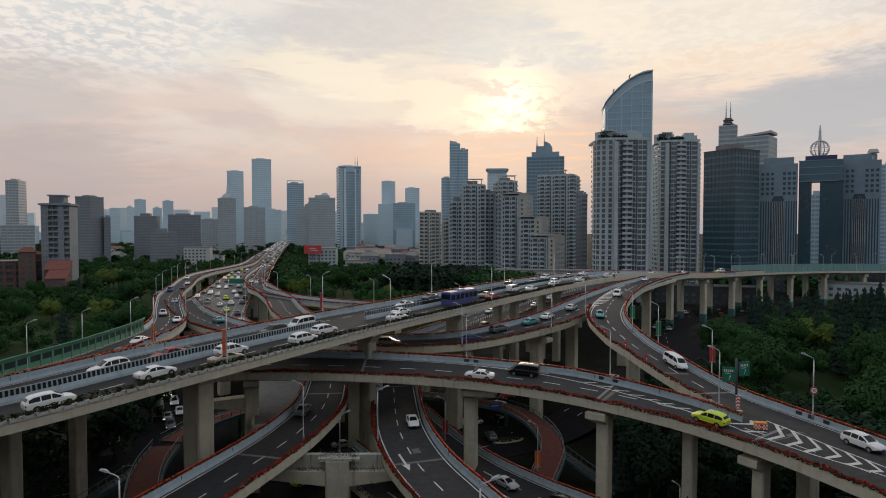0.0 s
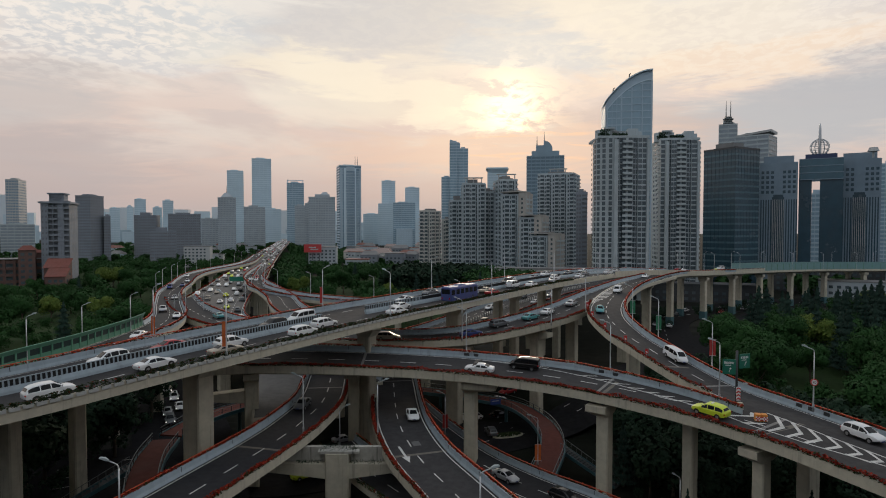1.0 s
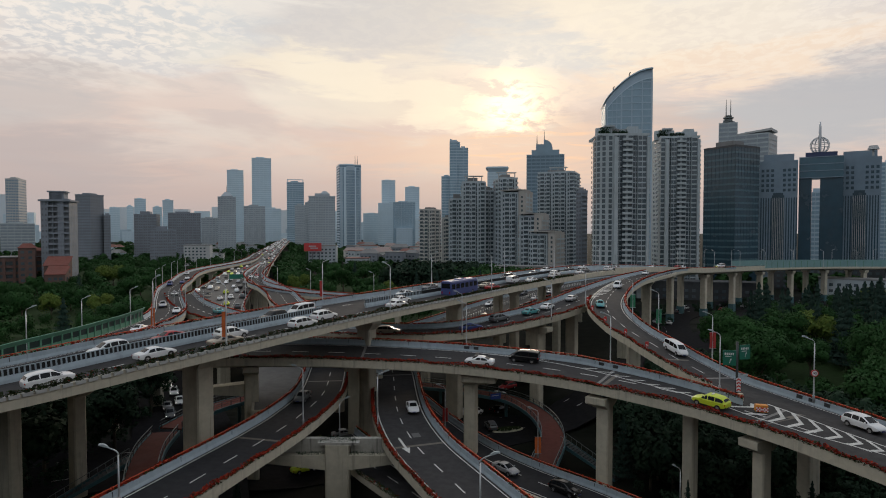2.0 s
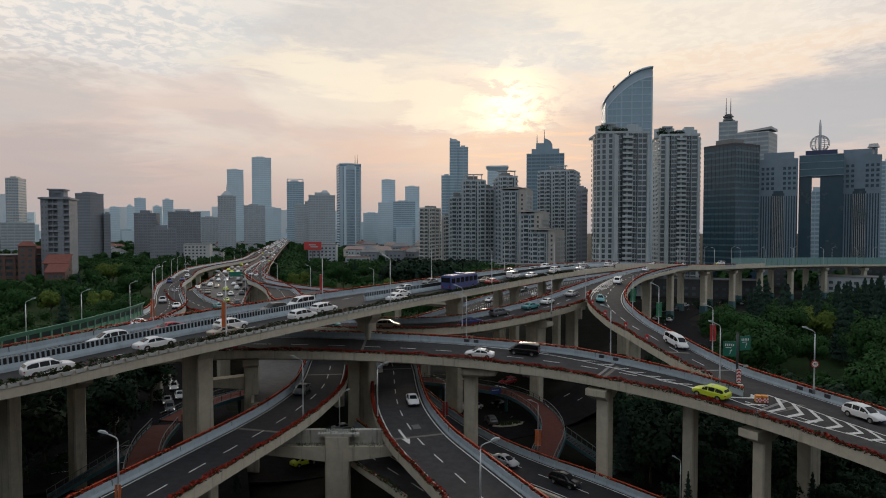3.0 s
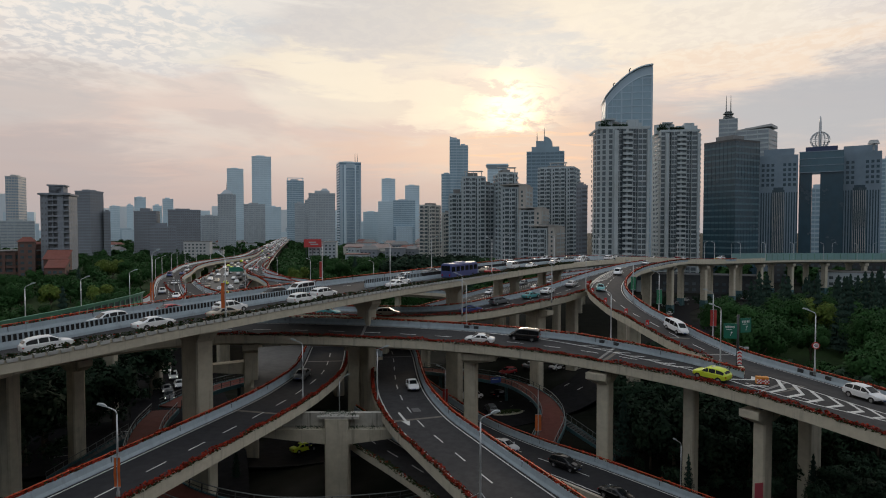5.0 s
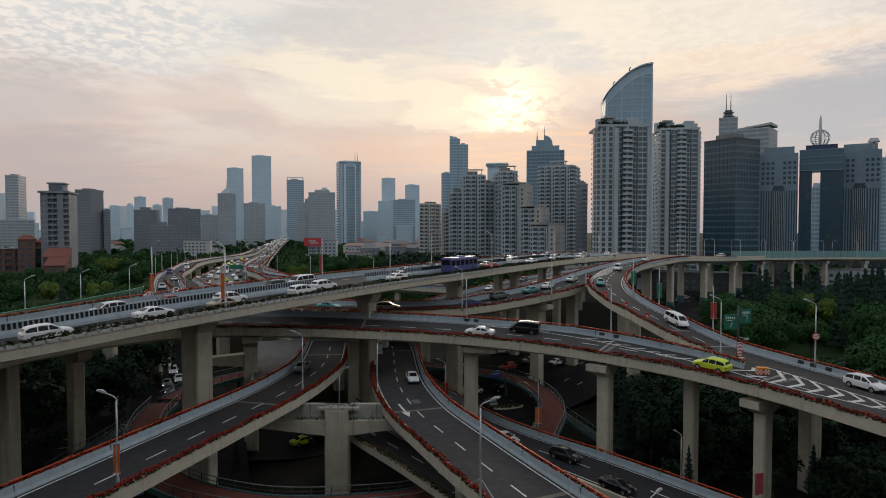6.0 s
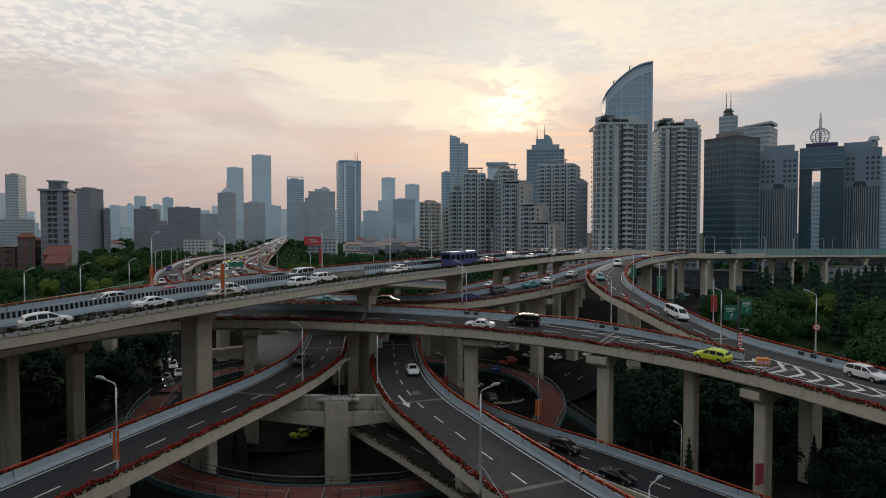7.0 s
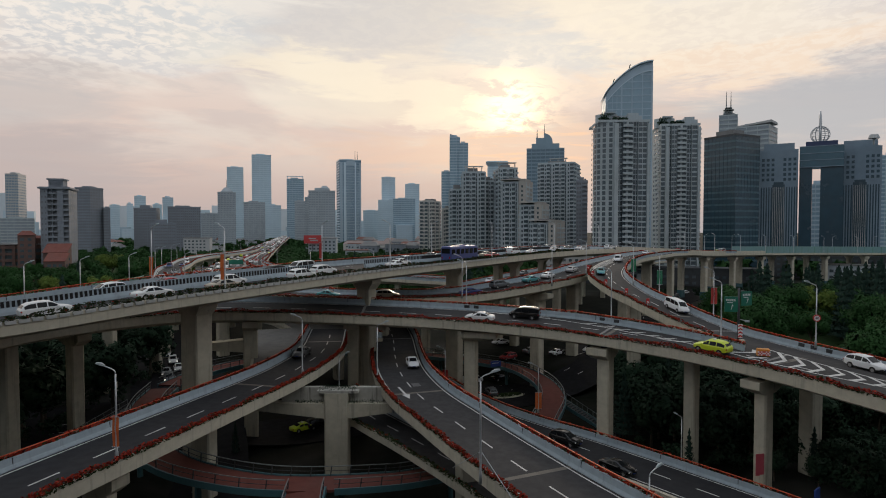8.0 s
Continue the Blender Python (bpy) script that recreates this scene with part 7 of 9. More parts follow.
ORANGE = surface("orange_banner", (0.62, 0.14, 0.03), 0.7, vary=0.25, grain=2.0, bump=0.0)
RED_CLOTH = surface("red_banner", (0.46, 0.045, 0.04), 0.7, vary=0.25, grain=2.0, bump=0.0)
GREEN_CLOTH = surface("green_banner", (0.04, 0.22, 0.12), 0.7, vary=0.25, grain=2.0, bump=0.0)


def banner(x, y, z, mat, colour, both=True, tall=2.6, wide=0.42):
    root = thing("lamp_banner", colour + " cloth banner strapped to a lamp post", "banner", at=pose(x, y, z))
    for sx in ((-1, 1) if both else (-1,)):
        v, f = [], []
        for i in range(7):
            for q in (0, 1):
                v.append((sx * (0.07 + q * wide), 0.05 * math.sin(i * 1.3 + q), i * tall / 6))
        n = len(v)
        v += [(a, b + 0.03, c) for a, b, c in v]
        for i in range(6):
            a = i * 2
            f += [(a, a + 1, a + 3, a + 2), (n + a + 2, n + a + 3, n + a + 1, n + a)]
        part("cloth", mesh("cloth", v, f, mat), root)
    for h in (0.0, tall):
        b = Shape()
        b.tube([(-0.13 - wide, 0, h), (0.13 + wide if both else 0, 0, h)], 0.025, 5)
        part("bracket", b.data("bracket", STEEL), root)


def place_lamps():
    A, B = DECKS["A"], DECKS["B"]
    for x, y, z, turn in ((-28.2, 52.4, 10.0, 180), (-19.55, 84.5, 9.8, 180), (-9.4, 87.0, 8.4, 0), (4.1, 106.5, 16.2, 180), (3.7, 117.8, 16.7, 180), (26.4, 95.6, 15.6, 180),
                          (38.0, 83.2, 14.9, 180), (47.9, 78.2, 14.9, 180), (43.2, 97.3, 15.5, 180), (39.6, 111.6, 17.6, 180), (37.9, 121.5, 18.9, 180), (22.8, 127.7, 18.2, 180), (33.5, 142.8, 19.1, 180),
                          (-65.9, 96, 16.6, 0), (-65.4, 110, 16.6, 0), (-65.6, 127.5, 16.6, 0), (-63.5, 150, 15.9, 0)):
        lamp(x, y, z, turn)
    lamp(3.2, 51.7, 8.4, 0, 9.6, 1.5)
    lamp(-16.2, 94.7, 3.1, 20, 7.6, 1.5)
    lamp(32.0, 81.2, ground_z(32, 81.2) - 0.05, 180, 5.4 - ground_z(32, 81.2), 1.0)
    lamp(15.0, 95.4, 1.2, 180, 7.8, 1.5)
    lamp(0.4, 112, -4.35, 180, 12.7, 1.5)
    lamp(18.6, 54.5, ground_z(18.6, 54.5) - 0.05, 30, 8.6 - ground_z(18.6, 54.5), 1.5)
    for s, o in ((107, 8.4), (73.5, 8.4), (143, 8.4), (180, 8.4), (215, 8.4), (250, 8.4)):
        p, d, n = A.at(s)
        q = p + n * o
        lamp(q.x, q.y, q.z, -30)
    for s in (73, 106, 141.5, 176, 210):
        p, d, n = A.at(s)
        q = p - n * 8.45
        lamp(q.x, q.y, q.z, 150)
    for s in range(285, 480, 24):
        p, d, n = A.at(s)
        for o, t in ((8.4, -60), (-8.4, 120)):
            q = p + n * o
            lamp(q.x, q.y, q.z, t)
    for s in range(165, 420, 27):
        p, d, n = B.at(s)
        q = p + n * 3.95
        lamp(q.x, q.y, q.z, -10)
    for s in range(150, 300, 30):
        p, d, n = DECKS["R"].at(s)
        q = p + n * 3.5
        lamp(q.x, q.y, q.z, 200)
    for s in range(120, 260, 34):
        p, d, n = DECKS["P"].at(s)
        q = p - n * 11.9
        lamp(q.x, q.y, q.z, 180)
    banner(-28.2, 52.25, 11.4, ORANGE, "orange", True, 2.6, 0.2)
    p, d, n = A.at(73.5)
    q = p + n * 8.4
    banner(q.x, q.y - 0.15, q.z + 1.4, ORANGE, "orange", True, 2.6, 0.2)
    p, d, n = A.at(73)
    q = p - n * 8.45
    banner(q.x, q.y - 0.15, q.z + 1.6, ORANGE, "orange-red", False, 3.2)
    p, d, n = A.at(107)
    q = p + n * 8.4
    banner(q.x, q.y - 0.15, q.z + 1.6, RED_CLOTH, "red", False, 3.0)
    banner(43.2, 97.15, 18.2, RED_CLOTH, "red")
    banner(15.0, 95.25, 1.9, ORANGE, "orange")
    banner(0.4, 111.85, 1.6, RED_CLOTH, "dark red")
    banner(39.6, 111.45, 20.0, GREEN_CLOTH, "green")
    banner(37.9, 121.35, 21.6, GREEN_CLOTH, "green")
    # stays that hold the tall lamp beside the ramp
    b = Shape()
    b.tube([(3.3, 51.5, 11.2), (5.9, 46.8, 8.5)], 0.035, 5)
    stay = thing("guy_wire", "pale steel guy wires bracing a lamp post", "cable", data=b.data("guy_wire", STEEL))
    b = Shape()
    b.tube([(3.1, 51.5, 11.2), (0.9, 55.0, 8.5)], 0.035, 5)
    thing("guy_wire", "pale steel guy wire bracing a lamp post", "cable", data=b.data("guy_wire", STEEL))


place_lamps()

SIGN_GREEN = surface("green_sign_face", (0.016, 0.17, 0.115), 0.4, vary=0.15, grain=1.0, bump=0.0)
SIGN_WHITE = plain("sign_white", (0.7, 0.7, 0.7), 0.4)
SIGN_RED = plain("sign_red", (0.5, 0.03, 0.03), 0.4)
SAFETY_ORANGE = surface("orange_plastic", (0.70, 0.26, 0.03), 0.5, vary=0.25, grain=3.0, bump=0.0)


def signs():
    # the gantry post at the nose of the merge
    root = thing("sign_gantry", "grey post carrying two green direction signs with white writing", "road sign", at=pose(38.9, 80.2, 14.7))
    b = Shape()
    b.tube([(0, 0, 0), (0, 0, 7.7)], 0.16, 10)
    part("post", b.data("post", DARK_STEEL, True), root)
    for x0, x1, z0, z1, turn, dy in ((-1.9, -0.3, 4.6, 6.6, -14, 0.1), (0.2, 1.85, 5.4, 7.3, 16, 0.05)):
        m = pose(0, -0.28 - dy, 0, 0, 0, turn)
        b = Shape()
        b.box(x0, x1, -0.05, 0.05, z0, z1)
        panel = part("sign_panel", b.data("sign_panel", SIGN_GREEN), root, "green sign panel", at=m)
        for k in range(5):
            b = Shape()
            q = x0 + 0.2 + k * (x1 - x0 - 0.4) / 5
            b.box(q, q + (x1 - x0 - 0.4) / 5 * 0.62, -0.065, -0.05, z1 - 0.62, z1 - 0.32)
            part("text_bar", b.data("text_bar", SIGN_WHITE), panel)
        b = Shape()
        b.box(x0 + 0.3, x1 - 0.6, -0.065, -0.05, z1 - 0.85, z1 - 0.76)
        part("text_bar", b.data("text_bar", SIGN_WHITE), panel)
        b = Shape()
        c = (x0 + x1) / 2
        b.hexa([(c - 0.04, -0.065, z0 + 0.3), (c + 0.03, -0.065, z0 + 0.3), (c + 0.03, -0.05, z0 + 0.3), (c - 0.04, -0.05, z0 + 0.3)], [(c + 0.1, -0.065, z0 + 0.75), (c + 0.17, -0.065, z0 + 0.75), (c + 0.17, -0.05, z0 + 0.75), (c + 0.1, -0.05, z0 + 0.75)])
        b.quad((c + 0.0, -0.066, z0 + 0.70), (c + 0.27, -0.066, z0 + 0.74), (c + 0.20, -0.066, z0 + 0.98))
        part("arrow", b.data("arrow", SIGN_WHITE), panel)
    b = Shape()
    b.tube([(0.1, -0.1, 3.6), (0.9, -0.3, 3.4)], 0.05, 6)
    b.box(0.7, 1.25, -0.42, -0.2, 3.25, 3.5)
    part("camera_box", b.data("camera_box", WALL_WHITE), root, "white traffic camera")
    # hazard post
    root = thing("hazard_marker", "red and white striped marker board at the merge nose", "road sign", at=pose(38.9, 79.7, 14.7))
    b = Shape()
    b.box(-0.28, 0.28, -0.04, 0.04, 1.2, 3.0)
    part("board", b.data("board", SIGN_WHITE), root)
    for k in range(4):
        b = Shape()
        z = 1.25 + k * 0.45
        b.hexa([(-0.28, -0.052, z), (0.0, -0.052, z + 0.18), (0.0, -0.04, z + 0.18), (-0.28, -0.04, z)], [(-0.28, -0.052, z + 0.2), (0.0, -0.052, z + 0.38), (0.0, -0.04, z + 0.38), (-0.28, -0.04, z + 0.2)])
        b.hexa([(0.0, -0.052, z + 0.18), (0.28, -0.052, z), (0.28, -0.04, z), (0.0, -0.04, z + 0.18)], [(0.0, -0.052, z + 0.38), (0.28, -0.052, z + 0.2), (0.28, -0.04, z + 0.2), (0.0, -0.04, z + 0.38)])
        part("stripe", b.data("stripe", SIGN_RED), root)
    b = Shape()
    b.box(-0.1, 0.6, -0.25, 0.3, 0, 0.95, inset=0.03)
    part("base_block", b.data("base_block", CONCRETE), root)
    # speed limit disc
    root = thing("speed_limit_sign", "round white speed limit sign with red rim reading 40", "road sign", at=pose(47.85, 78.0, 18.75, 0, 0, -12))
    for r, y0, y1, m, nm in ((0.46, -0.06, 0.0, SIGN_RED, "rim"), (0.34, -0.075, -0.06, SIGN_WHITE, "disc")):
        v = [(r * math.cos(a), y0, r * math.sin(a)) for a in np.linspace(0, 2 * math.pi, 25)[:-1]]
        v += [(a, y1, c) for a, b_, c in v]
        f = [tuple(range(24)), tuple(reversed(range(24, 48)))] + [(i, 24 + i, 24 + (i + 1) % 24, (i + 1) % 24) for i in range(24)]
        part(nm, mesh(nm, v, f, m), root)
    cu = bpy.data.curves.new("number", "FONT")
    cu.body, cu.size, cu.align_x, cu.align_y, cu.extrude = "40", 0.46, "CENTER", "CENTER", 0.004
    cu.materials.append(DARK_STEEL)
    part("number", cu, root, "black number 40", at=pose(0, -0.082, 0, 90, 0, 0))
    # crash cushion
    root = thing("crash_cushion", "orange crash cushion with red and white checks", "barrier", at=pose(40.25, 76.5, 14.25, 0, 0, -14) @ Matrix.Diagonal((0.8, 0.8, 0.9, 1)))
    for k in range(2):
        b = Shape()
        b.box(-0.9 + k * 0.92, -0.02 + k * 0.92, -0.55, 0.55, 0, 0.95, inset=0.03)
        barrel = part("barrel", b.data("barrel", SAFETY_ORANGE), root)
        for i in range(4):
            for j in range(3):
                b = Shape()
                x0, z0 = -0.88 + k * 0.92 + i * 0.215, 0.08 + j * 0.2
                b.box(x0, x0 + 0.215, -0.575, -0.55, z0, z0 + 0.2)
                b.box(x0, x0 + 0.215, 0.55, 0.575, z0, z0 + 0.2)
                part("check", b.data("check", SIGN_RED if (i + j + k) % 2 else SIGN_WHITE), barrel)
    # dark direction boards over the far ramp
    for x, y, z, w in ((-76, 172, 18.0, 5.0), (-67, 170, 18.0, 4.0)):
        root = thing("direction_board", "dark back of a direction board on a post", "road sign", at=pose(x, y, z, 0, 0, 20))
        b = Shape()
        b.tube([(0, 0.2, 15.5 - z), (0, 0.2, 2.0)], 0.14, 6)
        part("post", b.data("post", STEEL), root)
        b = Shape()
        b.box(-w / 2, w / 2, -0.05, 0.05, 0, 0.28)
        data = b.data("panel", ROOF_GREY)
        for k in range(3):
            part("panel", data, root, at=pose(0, 0, 0.1 + 0.6 * k))
    root = thing("direction_sign", "green direction sign over the highway", "road sign", at=pose(-101, 298, 9.4, 0, 0, 15))
    b = Shape()
    b.box(-3.4, 3.4, -0.15, 0.15, 3.4, 5.6)
    part("panel", b.data("panel", SIGN_GREEN), root)
    b = Shape()
    for q in (-3.3, 3.3):
        b.tube([(q, 0.3, 2.2), (q, 0.3, 5.6)], 0.2, 6)
    b.tube([(-3.4, 0.3, 4.8), (3.4, 0.3, 4.8)], 0.15, 6)
    part("frame", b.data("frame", DARK_STEEL), root)
    root = thing("roadside_sign", "dark blue roadside sign on a post", "road sign", at=pose(38.7, 62.5, ground_z(38.7, 62.5) - 0.05, 0, 0, 40))
    b = Shape()
    b.box(-0.7, 0.7, -0.06, 0.06, 1.6, 4.6)
    part("panel", b.data("panel", plain("blue_sign", (0.02, 0.06, 0.28))), root)
    b = Shape()
    b.tube([(0, 0.1, 0), (0, 0.1, 4.4)], 0.07, 6)
    part("post", b.data("post", STEEL), root)
    # red curve arrows along the ramp's flower row
    E_ = DECKS["E"]
    for s in (170, 180, 189, 197, 204):
        p, d, n = E_.at(s)
        q = p - n * 4.0
        root = thing("chevron_board", "small red and white chevron board on a ramp edge", "road sign", "chevron boards", at=pose(q.x, q.y, q.z + 0.3, 0, 0, 20))
        b = Shape()
        b.box(-0.3, 0.3, -0.03, 0.03, 0.7, 1.5)
        part("board", b.data("board", SIGN_RED), root)
        b = Shape()
        b.hexa([(-0.05, -0.045, 0.8), (0.2, -0.045, 0.8), (0.2, -0.03, 0.8), (-0.05, -0.03, 0.8)], [(-0.25, -0.045, 1.1), (0.0, -0.045, 1.1), (0.0, -0.03, 1.1), (-0.25, -0.03, 1.1)])
        part("chevron", b.data("chevron", SIGN_WHITE), root)
        b = Shape()
        b.tube([(0, 0.05, -0.3), (0, 0.05, 1.4)], 0.03, 5)
        part("post", b.data("post", STEEL), root)


signs()


# ------------------------------------------------------------------ median fence, noise walls, painted areas
def median_fence():
    A = DECKS["A"]
    root = thing("median_fence", "pale median barrier topped with black and white slats", "barrier", kind="structure")
    b = Shape()
    b.box(-1.25, 1.25, -0.03, 0.03, 0.0, 0.72)
    panel = b.data("fence_panel", plain("black_fence_mesh", (0.008, 0.008, 0.009), 0.8))
    b = Shape()
    b.box(-0.09, 0.09, -0.045, 0.045, 0.0, 0.66)
    slat = b.data("slat", BARRIER)
    for s0, s1 in ((0.0, 97.7), (108.5, 270.0)):
        part("barrier_base", A.sweep("barrier_base", [(-0.62, 0.03), (-0.55, 0.35), (-0.42, 0.78), (-0.90 + 0.1, 0.78), (-1.02, 0.35), (-1.08, 0.03)][::-1], BARRIER, s0, s1), root, "pale blue concrete median base")
        part("top_rail", A.sweep("top_rail", [(-0.55, 1.45), (-0.67, 1.45), (-0.67, 1.53), (-0.55, 1.53)], BARRIER, s0, s1), root, "pale top rail")
        s = s0 + 1.3
        while s < min(s1, 200) - 1.2:
            part("fence_panel", panel, root, at=A.stand(s, -0.60, 0.76))
            if s < 126:
                for k in range(5):
                    part("slat", slat, root, at=A.stand(s - 1.0 + 0.5 * k, -0.62, 0.80))
            s += 2.5


def noise_wall():
    B = DECKS["B"]
    root = thing("noise_wall", "green steel noise wall with tinted panels along the ramp", "noise wall", kind="structure")
    L = 86
    part("lower_panel", B.sweep("lower_panel", [(3.97, 0.0), (3.85, 0.0), (3.85, 1.0), (3.97, 1.0)], GREEN_WALL, 0, L), root, "green lower panel")
    part("tinted_panel", B.sweep("tinted_panel", [(3.93, 1.0), (3.88, 1.0), (3.88, 2.0), (3.93, 2.0)], GREEN_PANEL, 0, L), root, "dark tinted panel")
    part("top_panel", B.sweep("top_panel", [(4.0, 2.0), (3.85, 2.0), (3.45, 2.75), (3.57, 2.8)], GREEN_WALL, 0, L), root, "green curved top panel")
    b = Shape()
    b.box(-0.16, 0.16, -0.14, 0.14, 0, 2.1)
    data = b.data("post", GREEN_WALL)
    s = 1
    while s < L:
        part("post", data, root, at=B.stand(s, 3.87, 0))
        s += 2.5
    A = DECKS["A"]
    root = thing("noise_wall", "pale teal noise wall along the far viaduct", "noise wall", kind="structure")
    teal = surface("pale_teal_panel", (0.16, 0.30, 0.30), 0.4, vary=0.2, grain=0.6, bump=0.0)
    part("panel", A.sweep("panel", [(-8.3, 0.0), (-8.42, 0.0), (-8.42, 3.0), (-8.3, 3.0)], teal, 357, A.length), root)
    part("panel", A.sweep("panel", [(8.42, 0.0), (8.3, 0.0), (8.3, 2.8), (8.42, 2.8)], teal, 357, A.length), root)
    part("rail_wall", A.sweep("rail_wall", [(-8.3, 0.0), (-8.45, 0.0), (-8.45, 1.1), (-8.3, 1.1)], CONCRETE, 226, 357), root, "low concrete parapet")
    b = Shape()
    b.box(-0.1, 0.1, -0.16, 0.16, 0, 3.05)
    data = b.data("post", GREEN_WALL)
    for s in np.arange(358, A.length - 2, 5.0):
        part("post", data, root, at=A.stand(s, -8.36, 0))


def painted_areas():
    C, E_, F, H, G = (DECKS[k] for k in "CEFHG")
    root = thing("road_marking", "white chevrons and hatching painted at the merge", "road marking", kind="structure")
    part("merge_paving", C.sweep("merge_paving", [(4.84, 0.036), (4.84, 0.004), (3.6, 0.004), (3.6, 0.036)], ASPHALT, 138.6, 188), root, "dark worn asphalt")

    def spot(s, o, up):
        """A place on the upper one of the two merging surfaces."""
        p, d, n = C.at(s)
        q = p + n * o
        pe, de, ne = E_.at(E_.nearest(q.x, q.y))
        lat = (q - pe).dot(Vector((ne.x, ne.y, 0)))
        if s > 139 and abs(lat) < 4.1:
            q.z = max(q.z, pe.z + lat * ne.z)
        return tuple(q + Vector((0, 0, up)))

    def paint(name, corners, up=0.042, label=""):
        b = Shape()
        b.hexa([spot(s, o, up) for s, o in corners], [spot(s, o, up + 0.008) for s, o in corners])
        part(name, b.data(name, MARKING), root, label)
    low = ((96, 108, 115, 122, 135.7, 139.7, 146.8, 150.2, 153.3, 162, 175), (3.95, 3.1, 1.95, 0.64, -0.63, -1.35, -1.2, -0.5, 0.2, 1.4, 2.2))
    high = ((138.6, 141, 146, 152, 162, 175), (4.3, 4.0, 3.1, 2.6, 2.3, 2.2))
    for line, s0, s1 in ((low, 96, 174), (high, 138.6, 174)):
        s = s0
        while s < s1:
            e = min(s + 1.6, s1)
            o0, o1 = float(np.interp(s, *line)), float(np.interp(e, *line))
            paint("gore_line", [(s, o0 - 0.09), (e, o1 - 0.09), (e, o1 + 0.09), (s, o0 + 0.09)])
            s = e
    # chevrons inside the two lines, each a steep and a long bar
    for k in range(9):
        a, t = 142.2 + 2.17 * k, 139.9 + 2.17 * k
        ao = 1.2 if k < 6 else 1.2 + 0.3 * (k - 5)
        to, lo = float(np.interp(t, *high)) - 0.1, float(np.interp(a - 0.3, *low)) + 0.1
        paint("chevron_bar", [(t - 0.26, to), (a - 0.24, ao), (a + 0.34, ao), (t + 0.30, to)])
        paint("chevron_bar", [(a - 0.24, ao), (a - 0.58, lo), (a - 0.10, lo), (a + 0.34, ao)])
    paint("chevron_bar", [(137.2, 2.9), (137.8, 1.7), (138.5, 1.7), (137.9, 2.9)])
    for s0, o0, s1, o1 in ((113.6, 2.35, 115.6, 3.2), (116.2, 1.9, 118.2, 2.7), (118.8, 1.3, 120.8, 2.2), (121.4, 0.85, 123.2, 1.7), (123.8, 0.4, 125.6, 1.25), (125.8, -0.1, 127.8, 1.1), (128.2, -0.3, 130.3, 0.9), (130.7, -0.4, 132.6, 0.8), (133.0, -0.45, 135.0, 0.85), (135.7, -0.65, 138.1, 1.75), (138.6, -1.3, 140.4, 0.7)):
        paint("gore_bar", [(s0 - 0.32, o0), (s0 + 0.32, o0), (s1 + 0.25, o1), (s1 - 0.25, o1)])
    # the paved nose between the parapet's end and the other ramp
    b = Shape()
    c = [spot(s, o, 0.0) for s, o in ((130.5, 2.2), (138.8, 1.2), (138.8, 4.8), (130.5, 5.6))]
    b.hexa([(x, y, z - 0.5) for x, y, z in c], [(x, y, z + 0.012) for x, y, z in c])
    part("nose_slab", b.data("nose_slab", ASPHALT), root, "dark asphalt at the merge nose")
    # hatching where two ramps part
    for k in range(12):
        s = 159.0 - k * 3.0
        grow = min(1.0, 0.35 + k / 5) * min(1.0, (13 - k) / 5)
        p, d, n = E_.at(s)
        q = F.nearest(p.x - n.x * 4.1, p.y - n.y * 4.1)
        for r, u, o0, o1, sl in ((E_, s, -4.05, -4.05 + 3.0 * grow, -1.4), (F, q, -4.6, -4.6 + 2.0 * grow, -1.4)):
            b = Shape()
            c = []
            for ds, o in ((-0.5, o0), (0.5, o0), (0.5 + sl, o1), (-0.5 + sl, o1)):
                pp, dd, nn = r.at(u + ds)
                c.append(pp + nn * o)
            if r is F:
                c = c[::-1]
            b.hexa([(v.x, v.y, v.z + 0.036) for v in c], [(v.x, v.y, v.z + 0.046) for v in c])
            part("hatch_bar", b.data("hatch_bar", MARKING), root)
    # turn arrow on the ramp
    b = Shape()
    b.box(-3.4, 0.5, -0.16, 0.16, 0, 0.008)
    b.quad((0.5, -0.55, 0.008), (2.6, 0.0, 0.008), (0.5, 0.55, 0.008))
    part("lane_arrow", b.data("lane_arrow", MARKING), root, "white straight-ahead arrow", at=H.stand(54.4, -1.9, 0.032))
    b = Shape()
    b.box(-0.9, 0.9, -0.55, 0.55, 0, 0.004)
    part("patch", b.data("patch", surface("pale_patch", (0.11, 0.11, 0.11), 0.8)), root, "pale asphalt repair patch", at=H.stand(50.5, 0.6, 0.031))
    # pale dusty joints
    dusty = surface("dusty_joint", (0.15, 0.135, 0.115), 0.9, vary=0.4, grain=1.0)
    for r, s, w in ((C, 96.5, 4.3), (C, 119, 3.3), (H, 54.5, 3.9), (H, 83.6, 3.9), (G, 65.4, 3.6), (E_, 207, 3.6)):
        b = Shape()
        b.box(-0.3, 0.3, -w, w, 0, 0.004)
        part("dusty_joint", b.data("dusty_joint", dusty), root, at=r.stand(s, 0 if w != 3.3 else -1.0, 0.031))
    b = Shape()
    c = [spot(s, o, 0.0) for s, o in ((141.2, -4.3), (141.9, -4.3), (143.4, 4.3), (142.6, 4.3))]
    b.hexa([(x, y, z + 0.030) for x, y, z in c], [(x, y, z + 0.036) for x, y, z in c])
    part("dusty_joint", b.data("dusty_joint", dusty), root)


